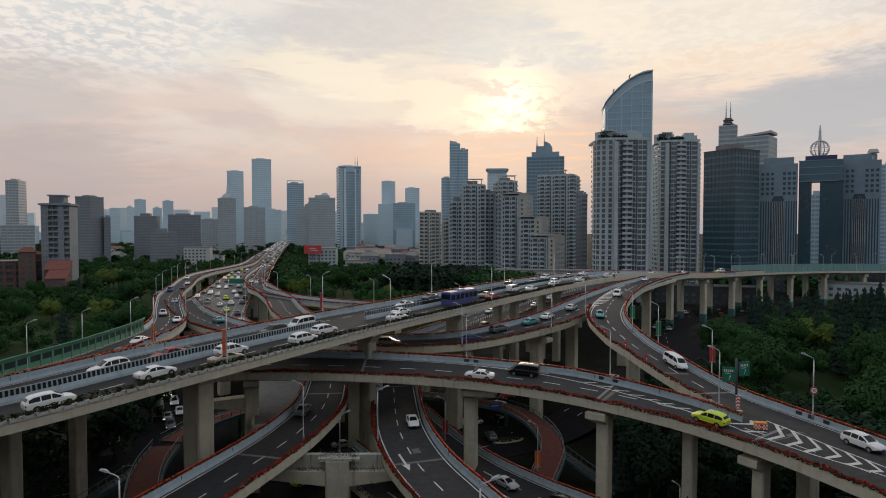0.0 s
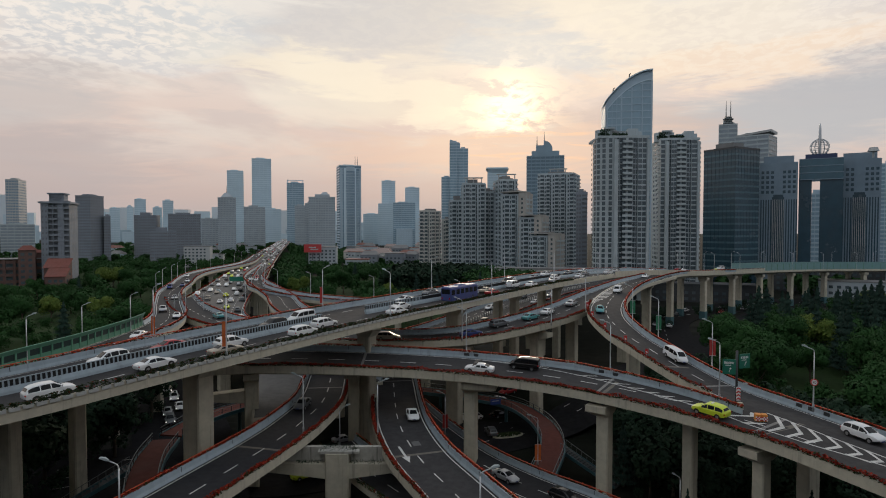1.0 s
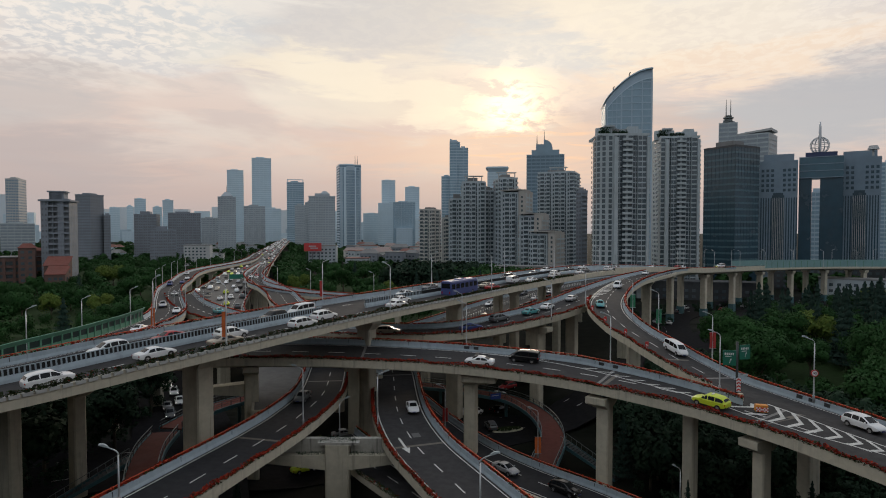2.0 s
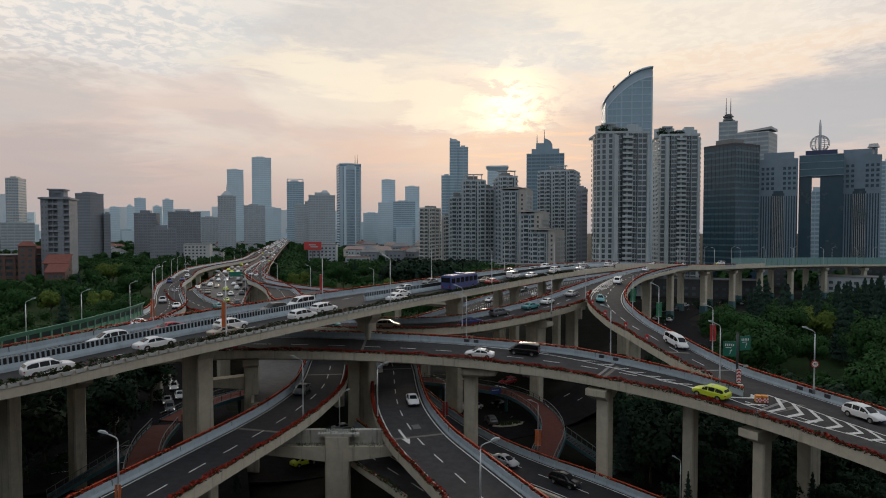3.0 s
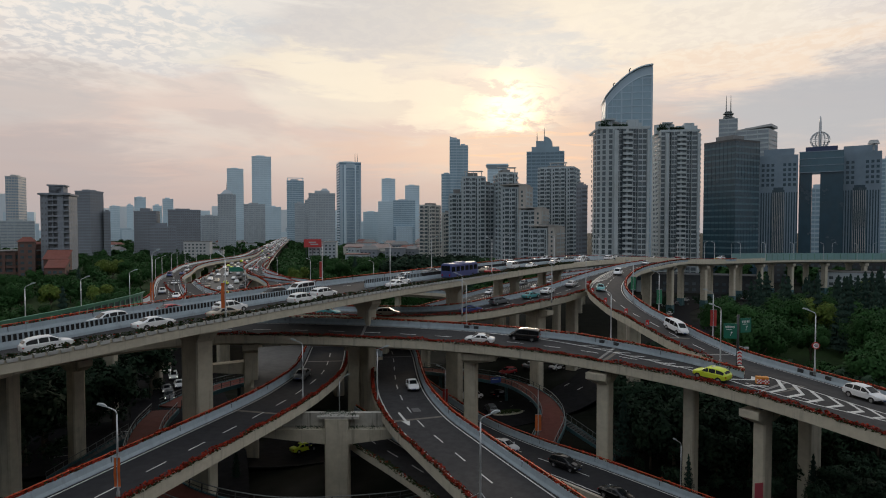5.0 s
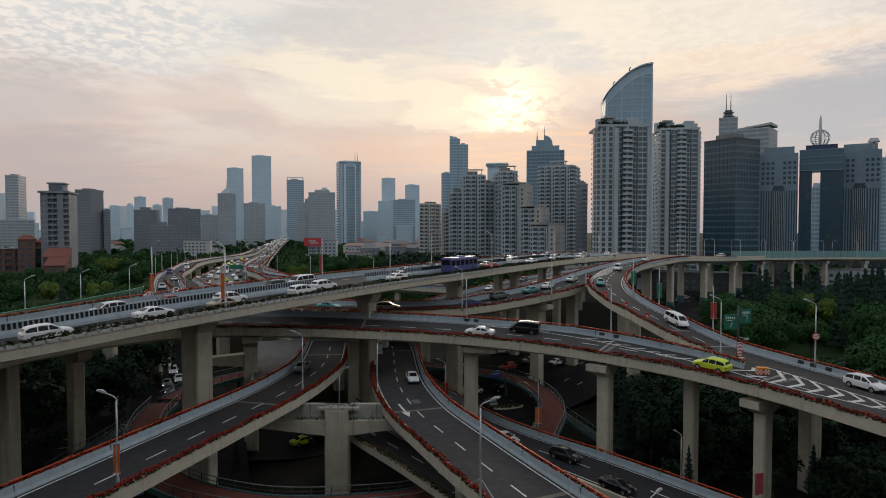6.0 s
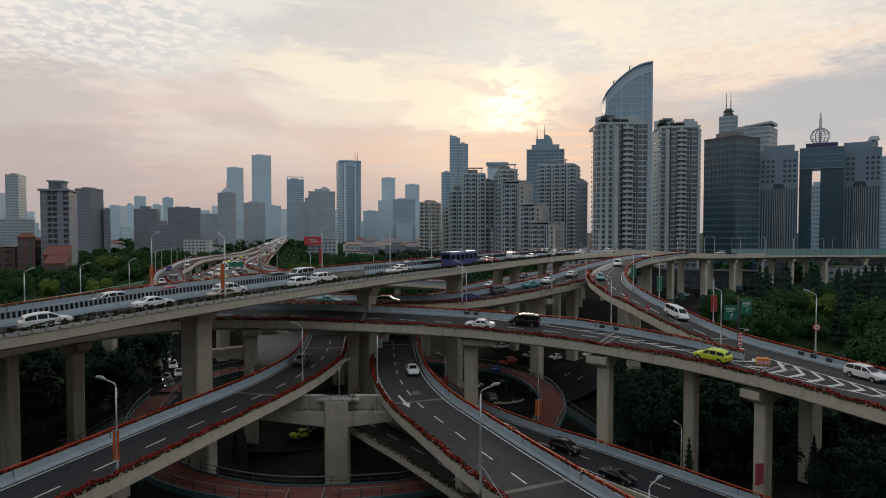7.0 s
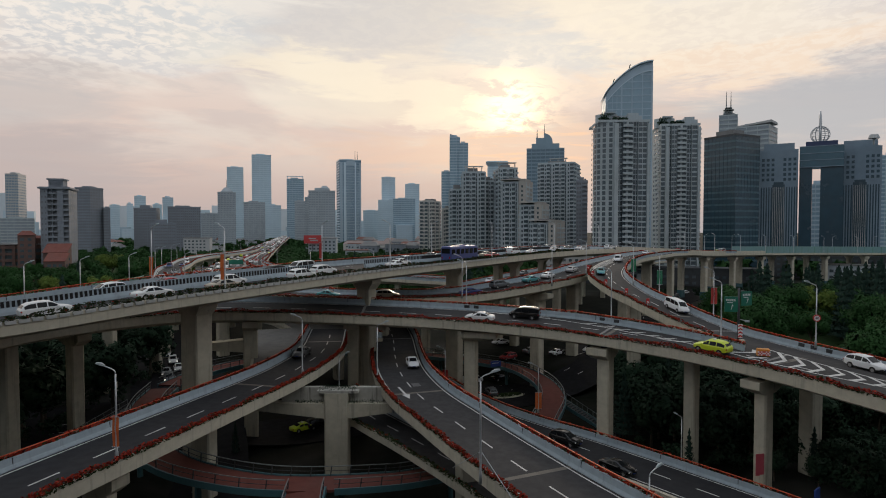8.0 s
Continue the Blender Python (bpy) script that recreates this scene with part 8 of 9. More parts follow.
def zigzag_median():
    M = DECKS["M"]
    root = thing("zigzag_median", "white zigzag blocks along the median of the lower flyover", "barrier", kind="structure")
    b = Shape()
    b.hexa([(-0.9, -0.25, 0), (-0.3, -0.25, 0), (0.9, 0.25, 0), (0.3, 0.25, 0)], [(-0.9, -0.25, 0.8), (-0.3, -0.25, 0.8), (0.9, 0.25, 0.8), (0.3, 0.25, 0.8)])
    data = b.data("median_block", PLANTER)
    for k in range(64):
        part("median_block", data, root, at=M.stand(36 + k * 1.9, 0, 0.03))


def barrier_grilles():
    """Dark drain grilles let into the parapets."""
    for key, spots in (("E", ((48.6, 82.4), (49.3, 81.0), (50.3, 78.8))), ("C", ((3.0, 101.2), (4.6, 101.0), (25.6, 96.8), (28.0, 95.4)))):
        r = DECKS[key]
        root = thing("parapet_grille", "dark drain grilles let into a pale parapet", "grille", kind="structure")
        for x, y in spots:
            s = r.nearest(x, y)
            b = Shape()
            b.box(-0.42, 0.42, -0.03, 0.05, 0.0, 0.5)
            for q in (-0.25, -0.08, 0.09, 0.26):
                b.box(q - 0.025, q + 0.025, -0.05, -0.03, 0.02, 0.48)
            part("grille", b.data("grille", DARK_STEEL), root, at=r.stand(s, r.lean(s, r.width / 2 - 0.37), 0.40))


barrier_grilles()
zigzag_median()
median_fence()
noise_wall()
painted_areas()

# ------------------------------------------------------------------ vehicles
def paint(name, colour, metal=0.2):
    return plain(name, colour, 0.42, metal, 0.25)


PAINTS = {"white": paint("white_car_paint", (0.72, 0.73, 0.74), 0.0), "black": plain("black_car_paint", (0.006, 0.006, 0.007), 0.16, 0.0, 0.15), "silver": paint("silver_car_paint", (0.42, 0.43, 0.45), 0.5),
          "grey": paint("grey_car_paint", (0.13, 0.14, 0.15), 0.4), "red": paint("red_car_paint", (0.33, 0.015, 0.02)), "blue": paint("dark_blue_car_paint", (0.02, 0.04, 0.16)),
          "teal": paint("teal_taxi_paint", (0.06, 0.28, 0.30), 0.1), "yellow": paint("yellow_green_taxi_paint", (0.55, 0.66, 0.03), 0.0), "champagne": paint("champagne_car_paint", (0.36, 0.32, 0.26), 0.4),
          "bus_blue": paint("bus_blue_paint", (0.045, 0.065, 0.21), 0.0), "bus_beige": paint("beige_bus_paint", (0.42, 0.39, 0.34), 0.0)}
CAR_GLASS = surface("car_glass", (0.010, 0.012, 0.014), 0.15, vary=0.1, grain=2.0, stain=0.0, bump=0.0, shine=0.22)
TYRE = plain("tyre_rubber", (0.015, 0.015, 0.015), 0.85)
RIM = plain("alloy_rim", (0.45, 0.45, 0.46), 0.35, 0.8)
HEADLIGHT = plain("headlight_glass", (0.75, 0.75, 0.72), 0.15)
HEADLIGHT_ON = plain("headlight_lit", (1.0, 0.95, 0.85), 0.15, glow=4.0)
TAILLIGHT = plain("tail_light_red", (0.40, 0.01, 0.01), 0.2)
TRIM_DARK = plain("dark_plastic_trim", (0.02, 0.02, 0.022), 0.6)

FORMS = {  # stations from tail to nose: x, half width, floor, belt or bonnet edge, half width of the top, top
    "sedan": ((-2.38, 0.66, 0.44, 0.80, 0.55, 0.84), (-2.26, 0.82, 0.30, 0.93, 0.68, 0.99), (-1.90, 0.88, 0.22, 0.97, 0.70, 1.05), (-1.60, 0.90, 0.20, 0.97, 0.68, 1.09), (-0.85, 0.91, 0.20, 0.96, 0.60, 1.40), (-0.30, 0.91, 0.20, 0.95, 0.60, 1.46),
              (0.28, 0.91, 0.20, 0.94, 0.60, 1.42), (1.18, 0.90, 0.20, 0.92, 0.70, 0.99), (1.70, 0.88, 0.22, 0.85, 0.72, 0.91), (2.12, 0.81, 0.28, 0.74, 0.64, 0.79), (2.32, 0.68, 0.34, 0.64, 0.52, 0.67), (2.40, 0.50, 0.42, 0.56, 0.38, 0.58)),
    "suv": ((-2.36, 0.72, 0.48, 0.94, 0.60, 1.02), (-2.25, 0.88, 0.36, 1.04, 0.70, 1.16), (-1.95, 0.92, 0.28, 1.07, 0.66, 1.52), (-1.55, 0.94, 0.26, 1.07, 0.66, 1.66), (-0.60, 0.94, 0.26, 1.05, 0.67, 1.72), (0.30, 0.94, 0.26, 1.04, 0.65, 1.66),
            (0.70, 0.94, 0.26, 1.03, 0.68, 1.42), (1.22, 0.93, 0.26, 1.02, 0.74, 1.10), (1.75, 0.91, 0.28, 0.96, 0.76, 1.02), (2.12, 0.84, 0.34, 0.86, 0.68, 0.91), (2.30, 0.72, 0.42, 0.74, 0.56, 0.78), (2.38, 0.54, 0.50, 0.64, 0.40, 0.67)),
    "van": ((-2.50, 0.80, 0.44, 1.06, 0.72, 1.60), (-2.42, 0.92, 0.32, 1.12, 0.76, 1.82), (-1.90, 0.95, 0.26, 1.13, 0.78, 1.92), (-0.80, 0.95, 0.26, 1.12, 0.79, 1.95), (0.30, 0.95, 0.26, 1.11, 0.78, 1.93), (0.95, 0.95, 0.26, 1.09, 0.76, 1.82),
            (1.30, 0.94, 0.26, 1.08, 0.76, 1.56), (1.78, 0.92, 0.27, 1.04, 0.78, 1.16), (2.15, 0.87, 0.30, 0.95, 0.72, 1.01), (2.38, 0.78, 0.36, 0.80, 0.60, 0.85), (2.50, 0.60, 0.46, 0.66, 0.44, 0.70))}
GLAZING = {  # x of: rear screen foot and head, windscreen head and foot, side glass from and to, pillars
    "sedan": (-1.55, -0.92, 0.34, 1.12, -1.35, 0.98, (-0.28,)), "suv": (-2.20, -1.98, 0.38, 1.16, -2.00, 1.02, (-0.95, 0.0)), "van": (-2.47, -2.43, 1.02, 1.72, -2.25, 1.45, (-0.90, 0.35))}


def loft(stations, section, mats, name, slot=None):
    v, f, sl = [], [], []
    for st in stations:
        v += section(*st)
    n = len(section(*stations[0]))
    for i in range(len(stations) - 1):
        for j in range(n):
            k = (j + 1) % n
            f.append((i * n + j, i * n + k, (i + 1) * n + k, (i + 1) * n + j))
            sl.append(slot(i, j) if slot else 0)
    f += [tuple(reversed(range(n))), tuple(range((len(stations) - 1) * n, len(stations) * n))]
    sl += [slot(0, -1), slot(len(stations) - 2, -1)] if slot else [0, 0]
    return mesh(name, v, f, mats, sl, False)


def wheel_mesh(r=0.33, w=0.22):
    b = Shape()
    ring = lambda rad, y: [(rad * math.cos(a), y, rad * math.sin(a)) for a in np.linspace(0, 2 * math.pi, 15)[:-1]]
    prof = ((r - 0.03, -w / 2), (r, -w / 2 + 0.04), (r, w / 2 - 0.04), (r - 0.03, w / 2))
    v, f, s = [], [], []
    for rad, y in prof:
        v += ring(rad, y)
    for i in range(3):
        for j in range(14):
            f.append((i * 14 + j, i * 14 + (j + 1) % 14, (i + 1) * 14 + (j + 1) % 14, (i + 1) * 14 + j))
            s.append(0)
    v += ring(0.21, -w / 2 - 0.006) + ring(0.21, w / 2 + 0.006)
    for base, rim in ((0, 56), (42, 70)):
        for j in range(14):
            f.append((base + j, base + (j + 1) % 14, rim + (j + 1) % 14, rim + j))
            s.append(0)
    f += [tuple(range(56, 70)), tuple(range(70, 84))]
    s += [1, 1]
    return mesh("wheel", v, f, [TYRE, RIM], s)


WHEEL = wheel_mesh()
BIG_WHEEL = wheel_mesh(0.48, 0.28)
MODELS = {}


def car_section(x, h, z0, zb, hr, zr):
    m = z0 + (zb - z0) * 0.60
    half = [(h * 0.84, z0), (h * 0.985, z0 + 0.13), (h, m), (h * 0.975, zb - 0.05), (h * 0.93, zb), (hr + 0.02, zr - 0.07), (hr * 0.88, zr - 0.015), (hr * 0.45, zr)]
    return [(x, -y, z) for y, z in half] + [(x, y, z) for y, z in reversed(half)]


def car_between(stations, x):
    """The body's measures at a place between two stations."""
    return [float(np.interp(x, [q[0] for q in stations], [q[k] for q in stations])) for k in range(6)]


def car_glass(stations, spans, low, high, side):
    """Side panes that lie a finger's width proud of the tumblehome."""
    b = Shape()
    for x0, x1 in spans:
        xs = [x0 + (x1 - x0) * k / 5 for k in range(6)]
        rows = []
        for x in xs:
            _, h, z0, zb, hr, zr = car_between(stations, x)
            y0, y1, za, zc = h * 0.93 + 0.012, hr + 0.032, zb, zr - 0.07
            top = max(0.06, min(high, 1.0))
            rows.append([(x, side * (y0 + (y1 - y0) * f), za + (zc - za) * f) for f in (low, top)])
        b.sheet(rows if side < 0 else [r[::-1] for r in rows])
    return b


def car_screen(stations, foot, head):
    """A windscreen or rear screen following the slope between two places."""
    b = Shape()
    rows = []
    for k in range(5):
        x = foot + (head - foot) * k / 4
        _, h, z0, zb, hr, zr = car_between(stations, x)
        out = 0.012 if foot > head else -0.012
        rows.append([(x + out, -hr * 0.84, zr - 0.005), (x + out, -hr * 0.42, zr + 0.012), (x + out, hr * 0.42, zr + 0.012), (x + out, hr * 0.84, zr - 0.005)])
    b.sheet(rows if foot > head else [r[::-1] for r in rows])
    return b


def car_model(form, colour, detail=True, lit=False):
    st = FORMS[form]
    r0, r1, w1, w0, g0, g1, pillars = GLAZING[form]
    col = PAINTS[colour]
    L, W = st[-1][0] - st[0][0], 2 * max(q[1] for q in st)
    words = {"sedan": "sedan car", "suv": "sport utility car", "van": "passenger van"}[form]
    label = {"teal": "teal taxi " + words, "yellow": "bright yellow-green taxi " + words}.get(colour, colour.replace("_", " ") + " painted " + words)
    root = thing("car" if form != "van" else "van", label + (" with lit headlights" if lit else " on the road"), "car", "traffic")
    axles = (-L * 0.29, L * 0.30)
    b = Shape()
    for q in st:
        b.v += car_section(*q)
    n = 16
    for i in range(len(st) - 1):
        for j in range(n):
            k = (j + 1) % n
            b.f.append((i * n + j, i * n + k, (i + 1) * n + k, (i + 1) * n + j))
            b.s.append(1 if j in (0, 14, 15) else 0)
    b.f += [tuple(reversed(range(n))), tuple(range((len(st) - 1) * n, len(st) * n))]
    b.s += [0, 0]
    if detail:
        for x in axles:
            for sy in (-1, 1):
                y = sy * (W / 2 + 0.004)
                ring = [(x + 0.41 * math.cos(a), y, 0.34 + 0.40 * math.sin(a)) for a in np.linspace(-0.25, math.pi + 0.25, 11)]
                b.quad(*(ring if sy > 0 else ring[::-1]), slot=1)
        xm = w0 - 0.32
        for sy in (-1, 1):
            y = sy * (W / 2 + 0.07)
            b.box(xm - 0.08, xm + 0.10, y - 0.10, y + 0.10, st[5][3] - 0.02, st[5][3] + 0.15, inset=0.03)
    data = b.data("body", [col, TRIM_DARK], True)
    data.set_sharp_from_angle(angle=radians(32))
    part("body", data, root)
    edges = [g0] + [q for p in pillars for q in (p - 0.05, p + 0.05)] + [g1]
    spans = list(zip(edges[::2], edges[1::2]))
    panes = [("windscreen", car_screen(st, w0, w1)), ("rear_window", car_screen(st, r0, r1)), ("side_window", car_glass(st, spans, 0.10, 0.90, -1)), ("side_window", car_glass(st, spans, 0.10, 0.90, 1))]
    if not detail:
        b = Shape()
        for x, y, z in ((r0, 0.0, 3), (w0, 0.0, 3), (w1, 0.0, 5), (r1, 0.0, 5)):
            q = car_between(st, x)
            out = -0.03 if x < 0.5 * (r1 + w1) else 0.03
            y = q[1] * 0.93 + 0.014 if z == 3 else q[4] * 0.92 + 0.03
            z = q[3] + 0.05 if z == 3 else q[5] - 0.05
            b.v += [(x + out, -y, z), (x + out, y, z)]
        b.f += [(0, 2, 4, 6), (2, 3, 5, 4), (3, 1, 7, 5), (1, 0, 6, 7)]
        b.s += [0] * 4
        part("window_band", b.data("window_band", CAR_GLASS), root, "dark tinted windows")
        return root
    for name, q in panes:
        part(name, q.data(name, CAR_GLASS), root, "dark tinted glass")
    for x in axles:
        for y in (-W / 2 + 0.09, W / 2 - 0.09):
            part("wheel", WHEEL, root, at=pose(x, y, 0.33))
    for q, m, nm, dz in ((st[-3], HEADLIGHT_ON if lit else HEADLIGHT, "headlight", -0.17), (st[1], TAILLIGHT, "tail_light", -0.22)):
        for sy in (-1, 1):
            b = Shape()
            y = sy * (q[1] - 0.17)
            b.box(q[0] - 0.10, q[0] + 0.09, y - 0.17, y + 0.17, q[3] + dz, q[3] + dz + 0.14, inset=0.02)
            part(nm, b.data(nm, m), root)
    b = Shape()
    b.box(st[-1][0] - 0.02, st[-1][0] + 0.02, -0.26, 0.26, 0.44, 0.56)
    part("number_plate", b.data("number_plate", PAINTS["blue"]), root, "plain number plate")
    if colour in ("teal", "yellow"):
        b = Shape()
        b.box(-0.42, -0.18, -0.32, 0.32, st[5][5] - 0.02, st[5][5] + 0.15, inset=0.03)
        part("roof_sign", b.data("roof_sign", HEADLIGHT), root)
    return root


def drive(m, form, colour, detail=True, lit=False):
    k = (form, colour, detail, lit)
    if k not in MODELS:
        MODELS[k] = car_model(form, colour, detail, lit)
        MODELS[k].matrix_basis = m
        return MODELS[k]
    return copy_thing(MODELS[k], m)


def bus(m, colour, label, L, W, H):
    col = PAINTS[colour]
    root = thing("bus", label, "bus", at=m)
    sec = lambda x, h, z0, z1: [(x, -h + 0.06, z0), (x, -h, z0 + 0.15), (x, -h, z1 - 0.35), (x, -h + 0.14, z1 - 0.06), (x, -h + 0.40, z1), (x, h - 0.40, z1), (x, h - 0.14, z1 - 0.06), (x, h, z1 - 0.35), (x, h, z0 + 0.15), (x, h - 0.06, z0)]
    part("body", loft(((-L / 2, W / 2 - 0.1, 0.5, H - 0.15), (-L / 2 + 0.25, W / 2, 0.35, H), (L / 2 - 0.8, W / 2, 0.35, H), (L / 2 - 0.1, W / 2 - 0.05, 0.38, H - 0.25), (L / 2, W / 2 - 0.2, 0.5, H - 0.9)), sec, col, "body"), root)
    n = int(L / 1.6)
    b = Shape()
    b.box(-0.66, 0.66, -0.012, 0.012, 0, H * 0.30)
    data = b.data("window", CAR_GLASS)
    for i in range(n):
        for sy in (-1, 1):
            part("window", data, root, at=pose(-L / 2 + 1.0 + i * (L - 2.0) / max(1, n - 1) * 0.98, sy * (W / 2 + 0.006), H * 0.50))
    b = Shape()
    b.box(L / 2 - 0.10, L / 2 + 0.03, -W / 2 + 0.15, W / 2 - 0.15, H * 0.42, H * 0.80)
    part("windscreen", b.data("windscreen", CAR_GLASS), root)
    b = Shape()
    b.box(-L / 2 - 0.02, -L / 2 + 0.05, -W / 2 + 0.25, W / 2 - 0.25, H * 0.55, H * 0.85)
    part("rear_window", b.data("rear_window", CAR_GLASS), root)
    b = Shape()
    b.box(-1.4, 1.2, -W / 2 + 0.5, W / 2 - 0.5, H - 0.02, H + 0.2, inset=0.08)
    part("roof_unit", b.data("roof_unit", col), root, "roof air conditioning unit")
    for x in (-L * 0.28, L * 0.30):
        for sy in (-1, 1):
            part("wheel", BIG_WHEEL, root, at=pose(x, sy * (W / 2 - 0.14), 0.48))
    for sy in (-1, 1):
        b = Shape()
        b.box(-L / 2 - 0.03, -L / 2 + 0.04, sy * (W / 2 - 0.35) - 0.12, sy * (W / 2 - 0.35) + 0.12, 0.75, 1.15)
        part("tail_light", b.data("tail_light", TAILLIGHT), root)


def traffic():
    rows = (  # deck, metres along, metres to the left of its middle, form, colour; '-' runs against the deck's line
        ("A", 55.0, -6.2, "suv", "white", 1), ("A", 66.0, -5.0, "sedan", "white", 1), ("A", 74.5, -6.3, "sedan", "champagne", 1), ("A", 77.5, -3.4, "suv", "white", 1), ("A", 88.0, -6.2, "suv", "white", 1), ("A", 94.5, -4.2, "suv", "white", 1),
        ("A", 111, -6.0, "sedan", "white", 1), ("A", 116.5, -2.6, "sedan", "white", 1), ("A", 146, -6.2, "sedan", "red", 1), ("A", 149, -3.0, "sedan", "champagne", 1), ("A", 163, -3.0, "van", "white", 1), ("A", 167, -6.2, "sedan", "white", 1),
        ("A", 182, -6.0, "sedan", "silver", 1), ("A", 190, -2.9, "suv", "white", 1), ("A", 201, -6.1, "sedan", "white", 1), ("A", 213, -3.0, "sedan", "grey", 1), ("A", 226, -6.0, "suv", "white", 1), ("A", 240, -3.0, "sedan", "silver", 1),
        ("A", 64.0, 2.2, "suv", "white", -1), ("A", 72.0, 2.4, "sedan", "red", -1), ("A", 90.0, 2.4, "suv", "black", -1), ("A", 96.5, 3.0, "van", "white", -1), ("A", 125, 3.0, "sedan", "white", -1), ("A", 139, 6.2, "sedan", "grey", -1), ("A", 152, 3.0, "sedan", "black", -1),
        ("A", 171, 2.8, "suv", "black", -1), ("A", 179, 6.2, "sedan", "white", -1), ("A", 188, 3.0, "sedan", "silver", -1), ("A", 203, 6.2, "suv", "white", -1), ("A", 214, 3.0, "sedan", "black", -1), ("A", 232, 6.0, "sedan", "white", -1), ("A", 252, 3.0, "suv", "grey", -1),
        ("A", 268, -4.5, "sedan", "white", 1), ("A", 288, -4.5, "suv", "red", 1), ("A", 305, 4.0, "sedan", "white", -1), ("A", 322, -3.0, "sedan", "yellow", 1), ("A", 340, 4.0, "van", "white", -1),
        ("C", 98.0, -2.1, "sedan", "white", -1), ("C", 104.5, 1.9, "van", "black", -1), ("C", 134.5, -1.9, "suv", "yellow", -1),
        ("E", 203.5, 1.6, "van", "white", 1), ("E", 137.0, 0.0, "van", "white", 1), ("E", 171.0, -1.4, "sedan", "teal", 1), ("E", 236.0, 1.2, "suv", "white", 1), ("E", 82.0, -1.5, "sedan", "white", 1),
        ("F", 107.5, -1.8, "sedan", "teal", 1), ("F", 119.5, -1.8, "suv", "champagne", 1), ("F", 135.5, -1.6, "sedan", "blue", 1), ("F", 144.5, 1.8, "suv", "grey", 1), ("F", 154.0, 1.6, "sedan", "teal", 1), ("F", 161.5, 1.8, "sedan", "white", 1), ("F", 175.0, 1.4, "sedan", "silver", 1), ("F", 62, 1.8, "sedan", "teal", -1),
        ("H", 39.0, 2.0, "sedan", "white", 1), ("I", 53.0, -0.2, "suv", "black", 1), ("I", 63.5, -3.0, "sedan", "black", 1), ("I", 42.5, -1.0, "sedan", "silver", 1), ("G", 84.0, 1.8, "sedan", "grey", -1),
        ("B", 66.0, -1.9, "sedan", "white", -1), ("B", 96.0, -2.0, "sedan", "white", -1), ("B", 112.0, 1.6, "suv", "silver", -1), ("B", 150.0, -1.8, "sedan", "white", -1), ("B", 196.0, 1.8, "van", "blue", -1), ("B", 206.0, -1.6, "sedan", "blue", -1), ("B", 228.0, -1.6, "sedan", "white", -1), ("B", 262.0, 1.6, "sedan", "white", -1),
        ("M", 46.0, -4.5, "suv", "champagne", 1), ("M", 92.0, -4.5, "sedan", "white", 1), ("M", 113, -3.0, "sedan", "silver", 1), ("M", 72, 3.5, "sedan", "white", -1), ("M", 104, 4.0, "suv", "grey", -1),
        ("Q", 150.0, 1.6, "suv", "red", 1), ("Q", 158.0, -1.6, "sedan", "white", 1), ("Q", 186.0, 1.4, "sedan", "silver", 1), ("Q", 120.0, -1.4, "sedan", "grey", 1), ("R", 122, 0, "sedan", "white", -1))
    for key, s, off, form, colour, way in rows:
        r = DECKS[key]
        m = r.stand(s, off, 0.04) if way > 0 else r.stand(s, off, 0.04, True)
        drive(m, form, colour)
    A = DECKS["A"]
    bus(A.stand(134.5, -4.6, 0.04), "bus_blue", "blue single-deck coach with dark windows on the flyover", 11.0, 2.5, 3.3)
    bus(A.stand(45.8, -6.0, 0.04), "bus_beige", "beige minibus with dark windows on the flyover", 7.2, 2.1, 2.6)
    # dense traffic on the highway towards the city
    P = DECKS["P"]
    rr = random.Random(17)
    far = ("white", "white", "silver", "black", "grey", "black", "champagne", "white", "grey", "silver", "red", "black", "yellow", "white")
    for lane in (-9.8, -6.2, -2.6, 2.8, 6.3, 9.8):
        s = 62 + rr.uniform(0, 12)
        while s < 760:
            k = rr.choice(("sedan", "suv", "sedan", "suv"))
            drive(P.stand(s, lane + rr.uniform(-0.3, 0.3), 0.04, lane > 0), k, rr.choice(far), s < 150)
            s += rr.uniform(13, 34) if s < 330 else rr.uniform(16, 46)
    # the far queue, past counting
    b = Shape()
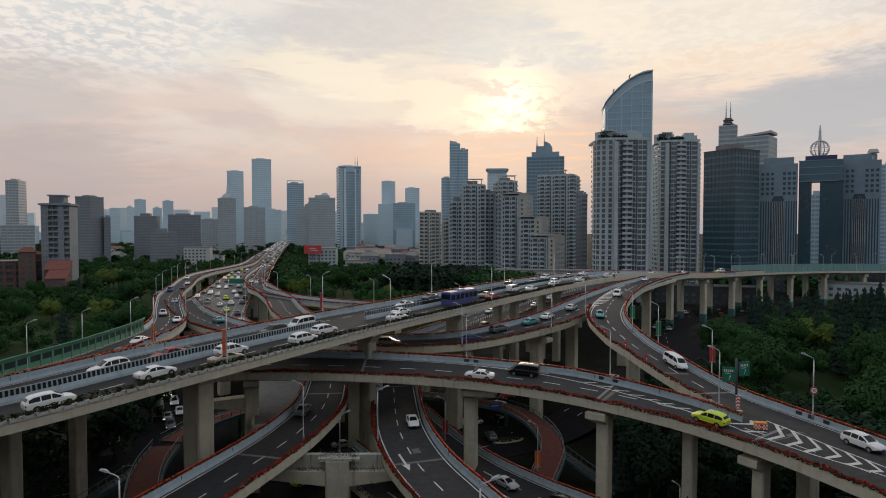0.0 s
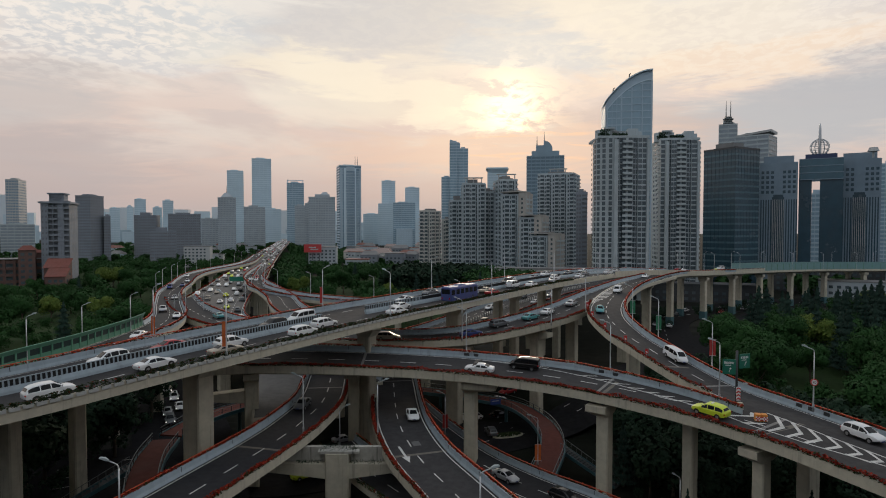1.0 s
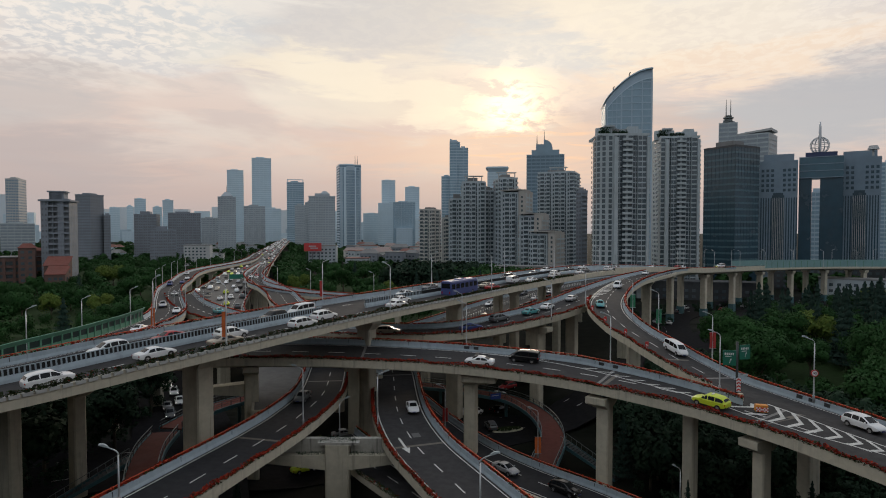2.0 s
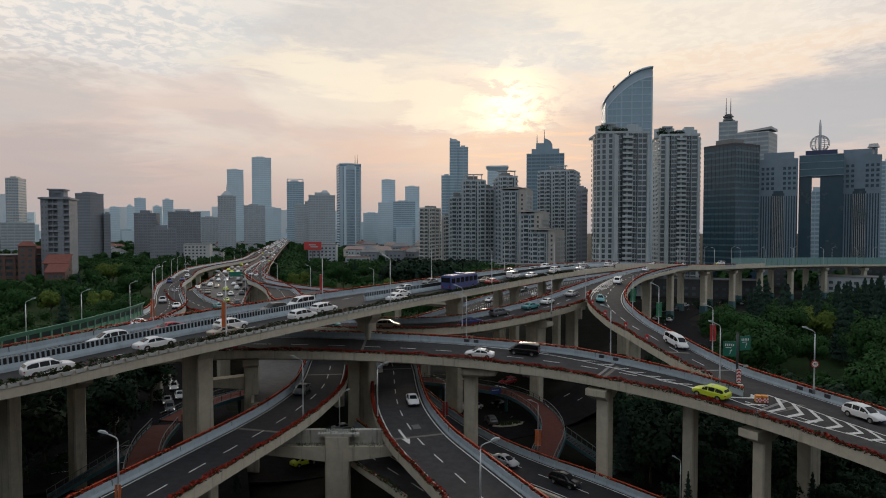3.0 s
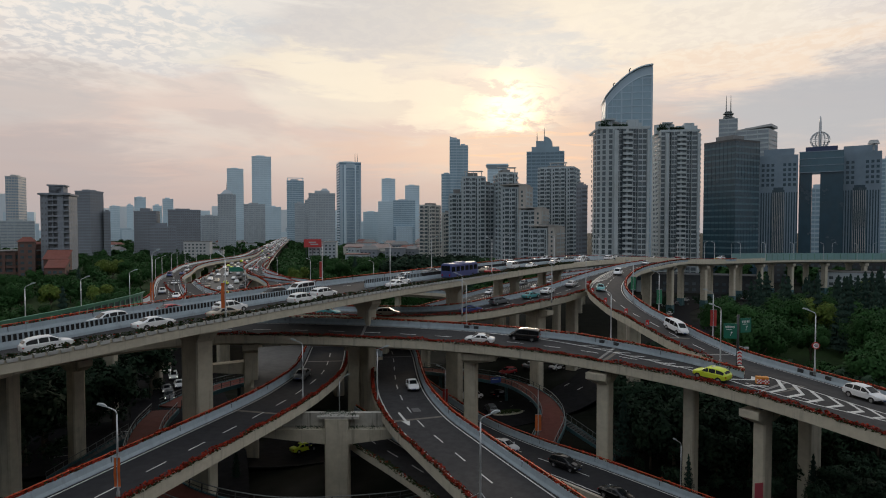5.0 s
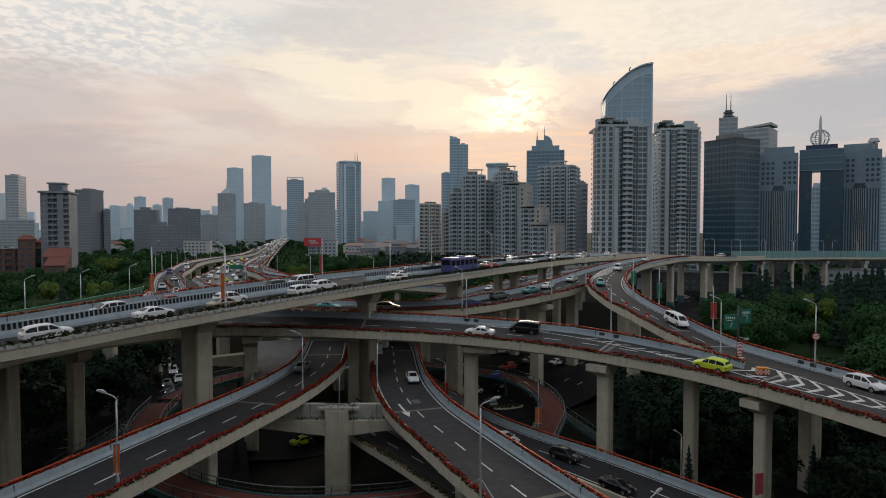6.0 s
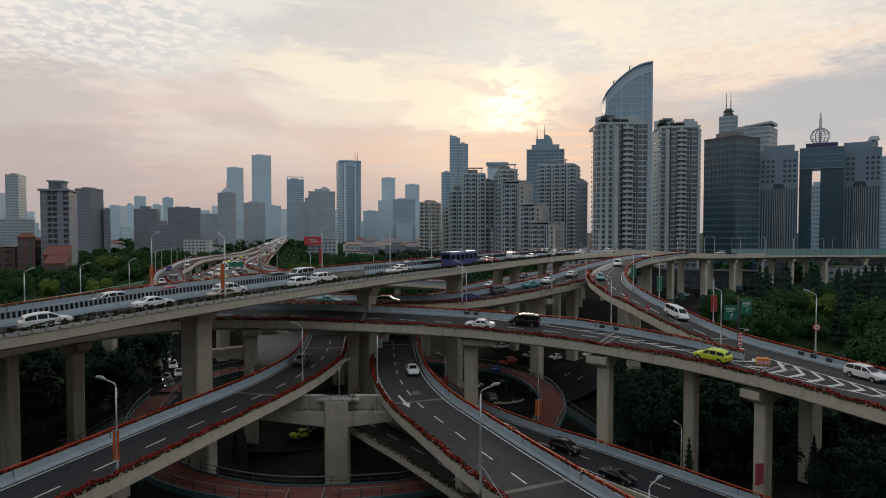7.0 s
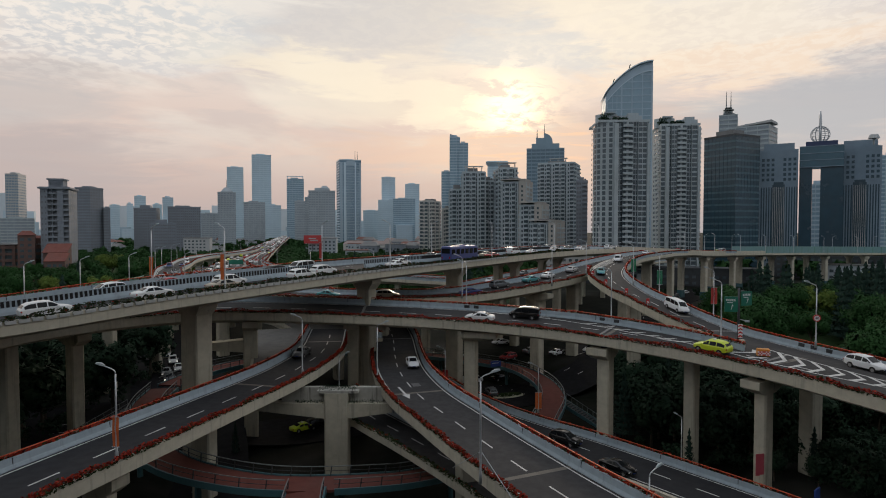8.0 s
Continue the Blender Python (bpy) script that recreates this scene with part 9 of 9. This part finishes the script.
    for lane in (-9.8, -6.2, -2.6, 2.8, 6.3, 9.8):
        s = 700.0 + rr.uniform(0, 20)
        while s < P.length - 40:
            m = P.stand(s, lane, 0.04)
            k = len(b.v)
            b.box(-2.2, 2.2, -0.9, 0.9, 0.3, 0.95, slot=rr.choice((0, 0, 0, 1, 2, 3)), inset=0.08)
            b.box(-1.4, 0.9, -0.8, 0.8, 0.95, 1.45, slot=rr.choice((0, 0, 2)), inset=0.25)
            b.v[k:] = [tuple(m @ Vector(q)) for q in b.v[k:]]
            s += rr.uniform(9, 26)
    thing("distant_traffic", "far queue of small white and dark cars on the highway", "cars", kind="stuff", data=b.data("distant_traffic", [PAINTS["white"], PAINTS["silver"], PAINTS["black"], PAINTS["red"]]))
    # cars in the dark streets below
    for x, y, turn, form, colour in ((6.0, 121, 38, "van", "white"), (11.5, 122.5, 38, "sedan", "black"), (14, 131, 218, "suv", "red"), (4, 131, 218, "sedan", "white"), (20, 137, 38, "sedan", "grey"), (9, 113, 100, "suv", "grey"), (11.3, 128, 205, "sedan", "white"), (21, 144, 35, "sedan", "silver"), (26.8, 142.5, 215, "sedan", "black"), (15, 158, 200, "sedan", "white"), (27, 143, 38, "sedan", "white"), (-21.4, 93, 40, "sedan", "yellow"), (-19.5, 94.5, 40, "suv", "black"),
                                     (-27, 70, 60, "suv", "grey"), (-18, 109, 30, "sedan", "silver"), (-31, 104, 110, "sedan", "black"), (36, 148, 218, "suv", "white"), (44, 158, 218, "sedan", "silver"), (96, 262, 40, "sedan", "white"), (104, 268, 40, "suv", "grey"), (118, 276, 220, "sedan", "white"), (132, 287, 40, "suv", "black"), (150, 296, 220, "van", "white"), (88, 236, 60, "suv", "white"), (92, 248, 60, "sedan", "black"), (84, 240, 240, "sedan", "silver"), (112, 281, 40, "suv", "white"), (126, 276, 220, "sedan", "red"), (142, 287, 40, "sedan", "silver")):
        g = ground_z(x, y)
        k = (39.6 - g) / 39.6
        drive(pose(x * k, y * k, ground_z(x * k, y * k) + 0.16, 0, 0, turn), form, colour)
    for k, (x, y, form, colour) in enumerate(((-64.9, 142.5, "suv", "white"), (-60.4, 135.8, "suv", "white"), (-56.2, 129.0, "sedan", "white"), (-57.0, 125.0, "sedan", "silver"), (-54.0, 119.6, "suv", "grey"), (-69.5, 152.0, "sedan", "silver"), (-75.0, 163.0, "suv", "white"))):
        drive(pose(x, y, ground_z(x, y) + 0.16, 0, 0, -65), form, colour, True, True)


traffic()
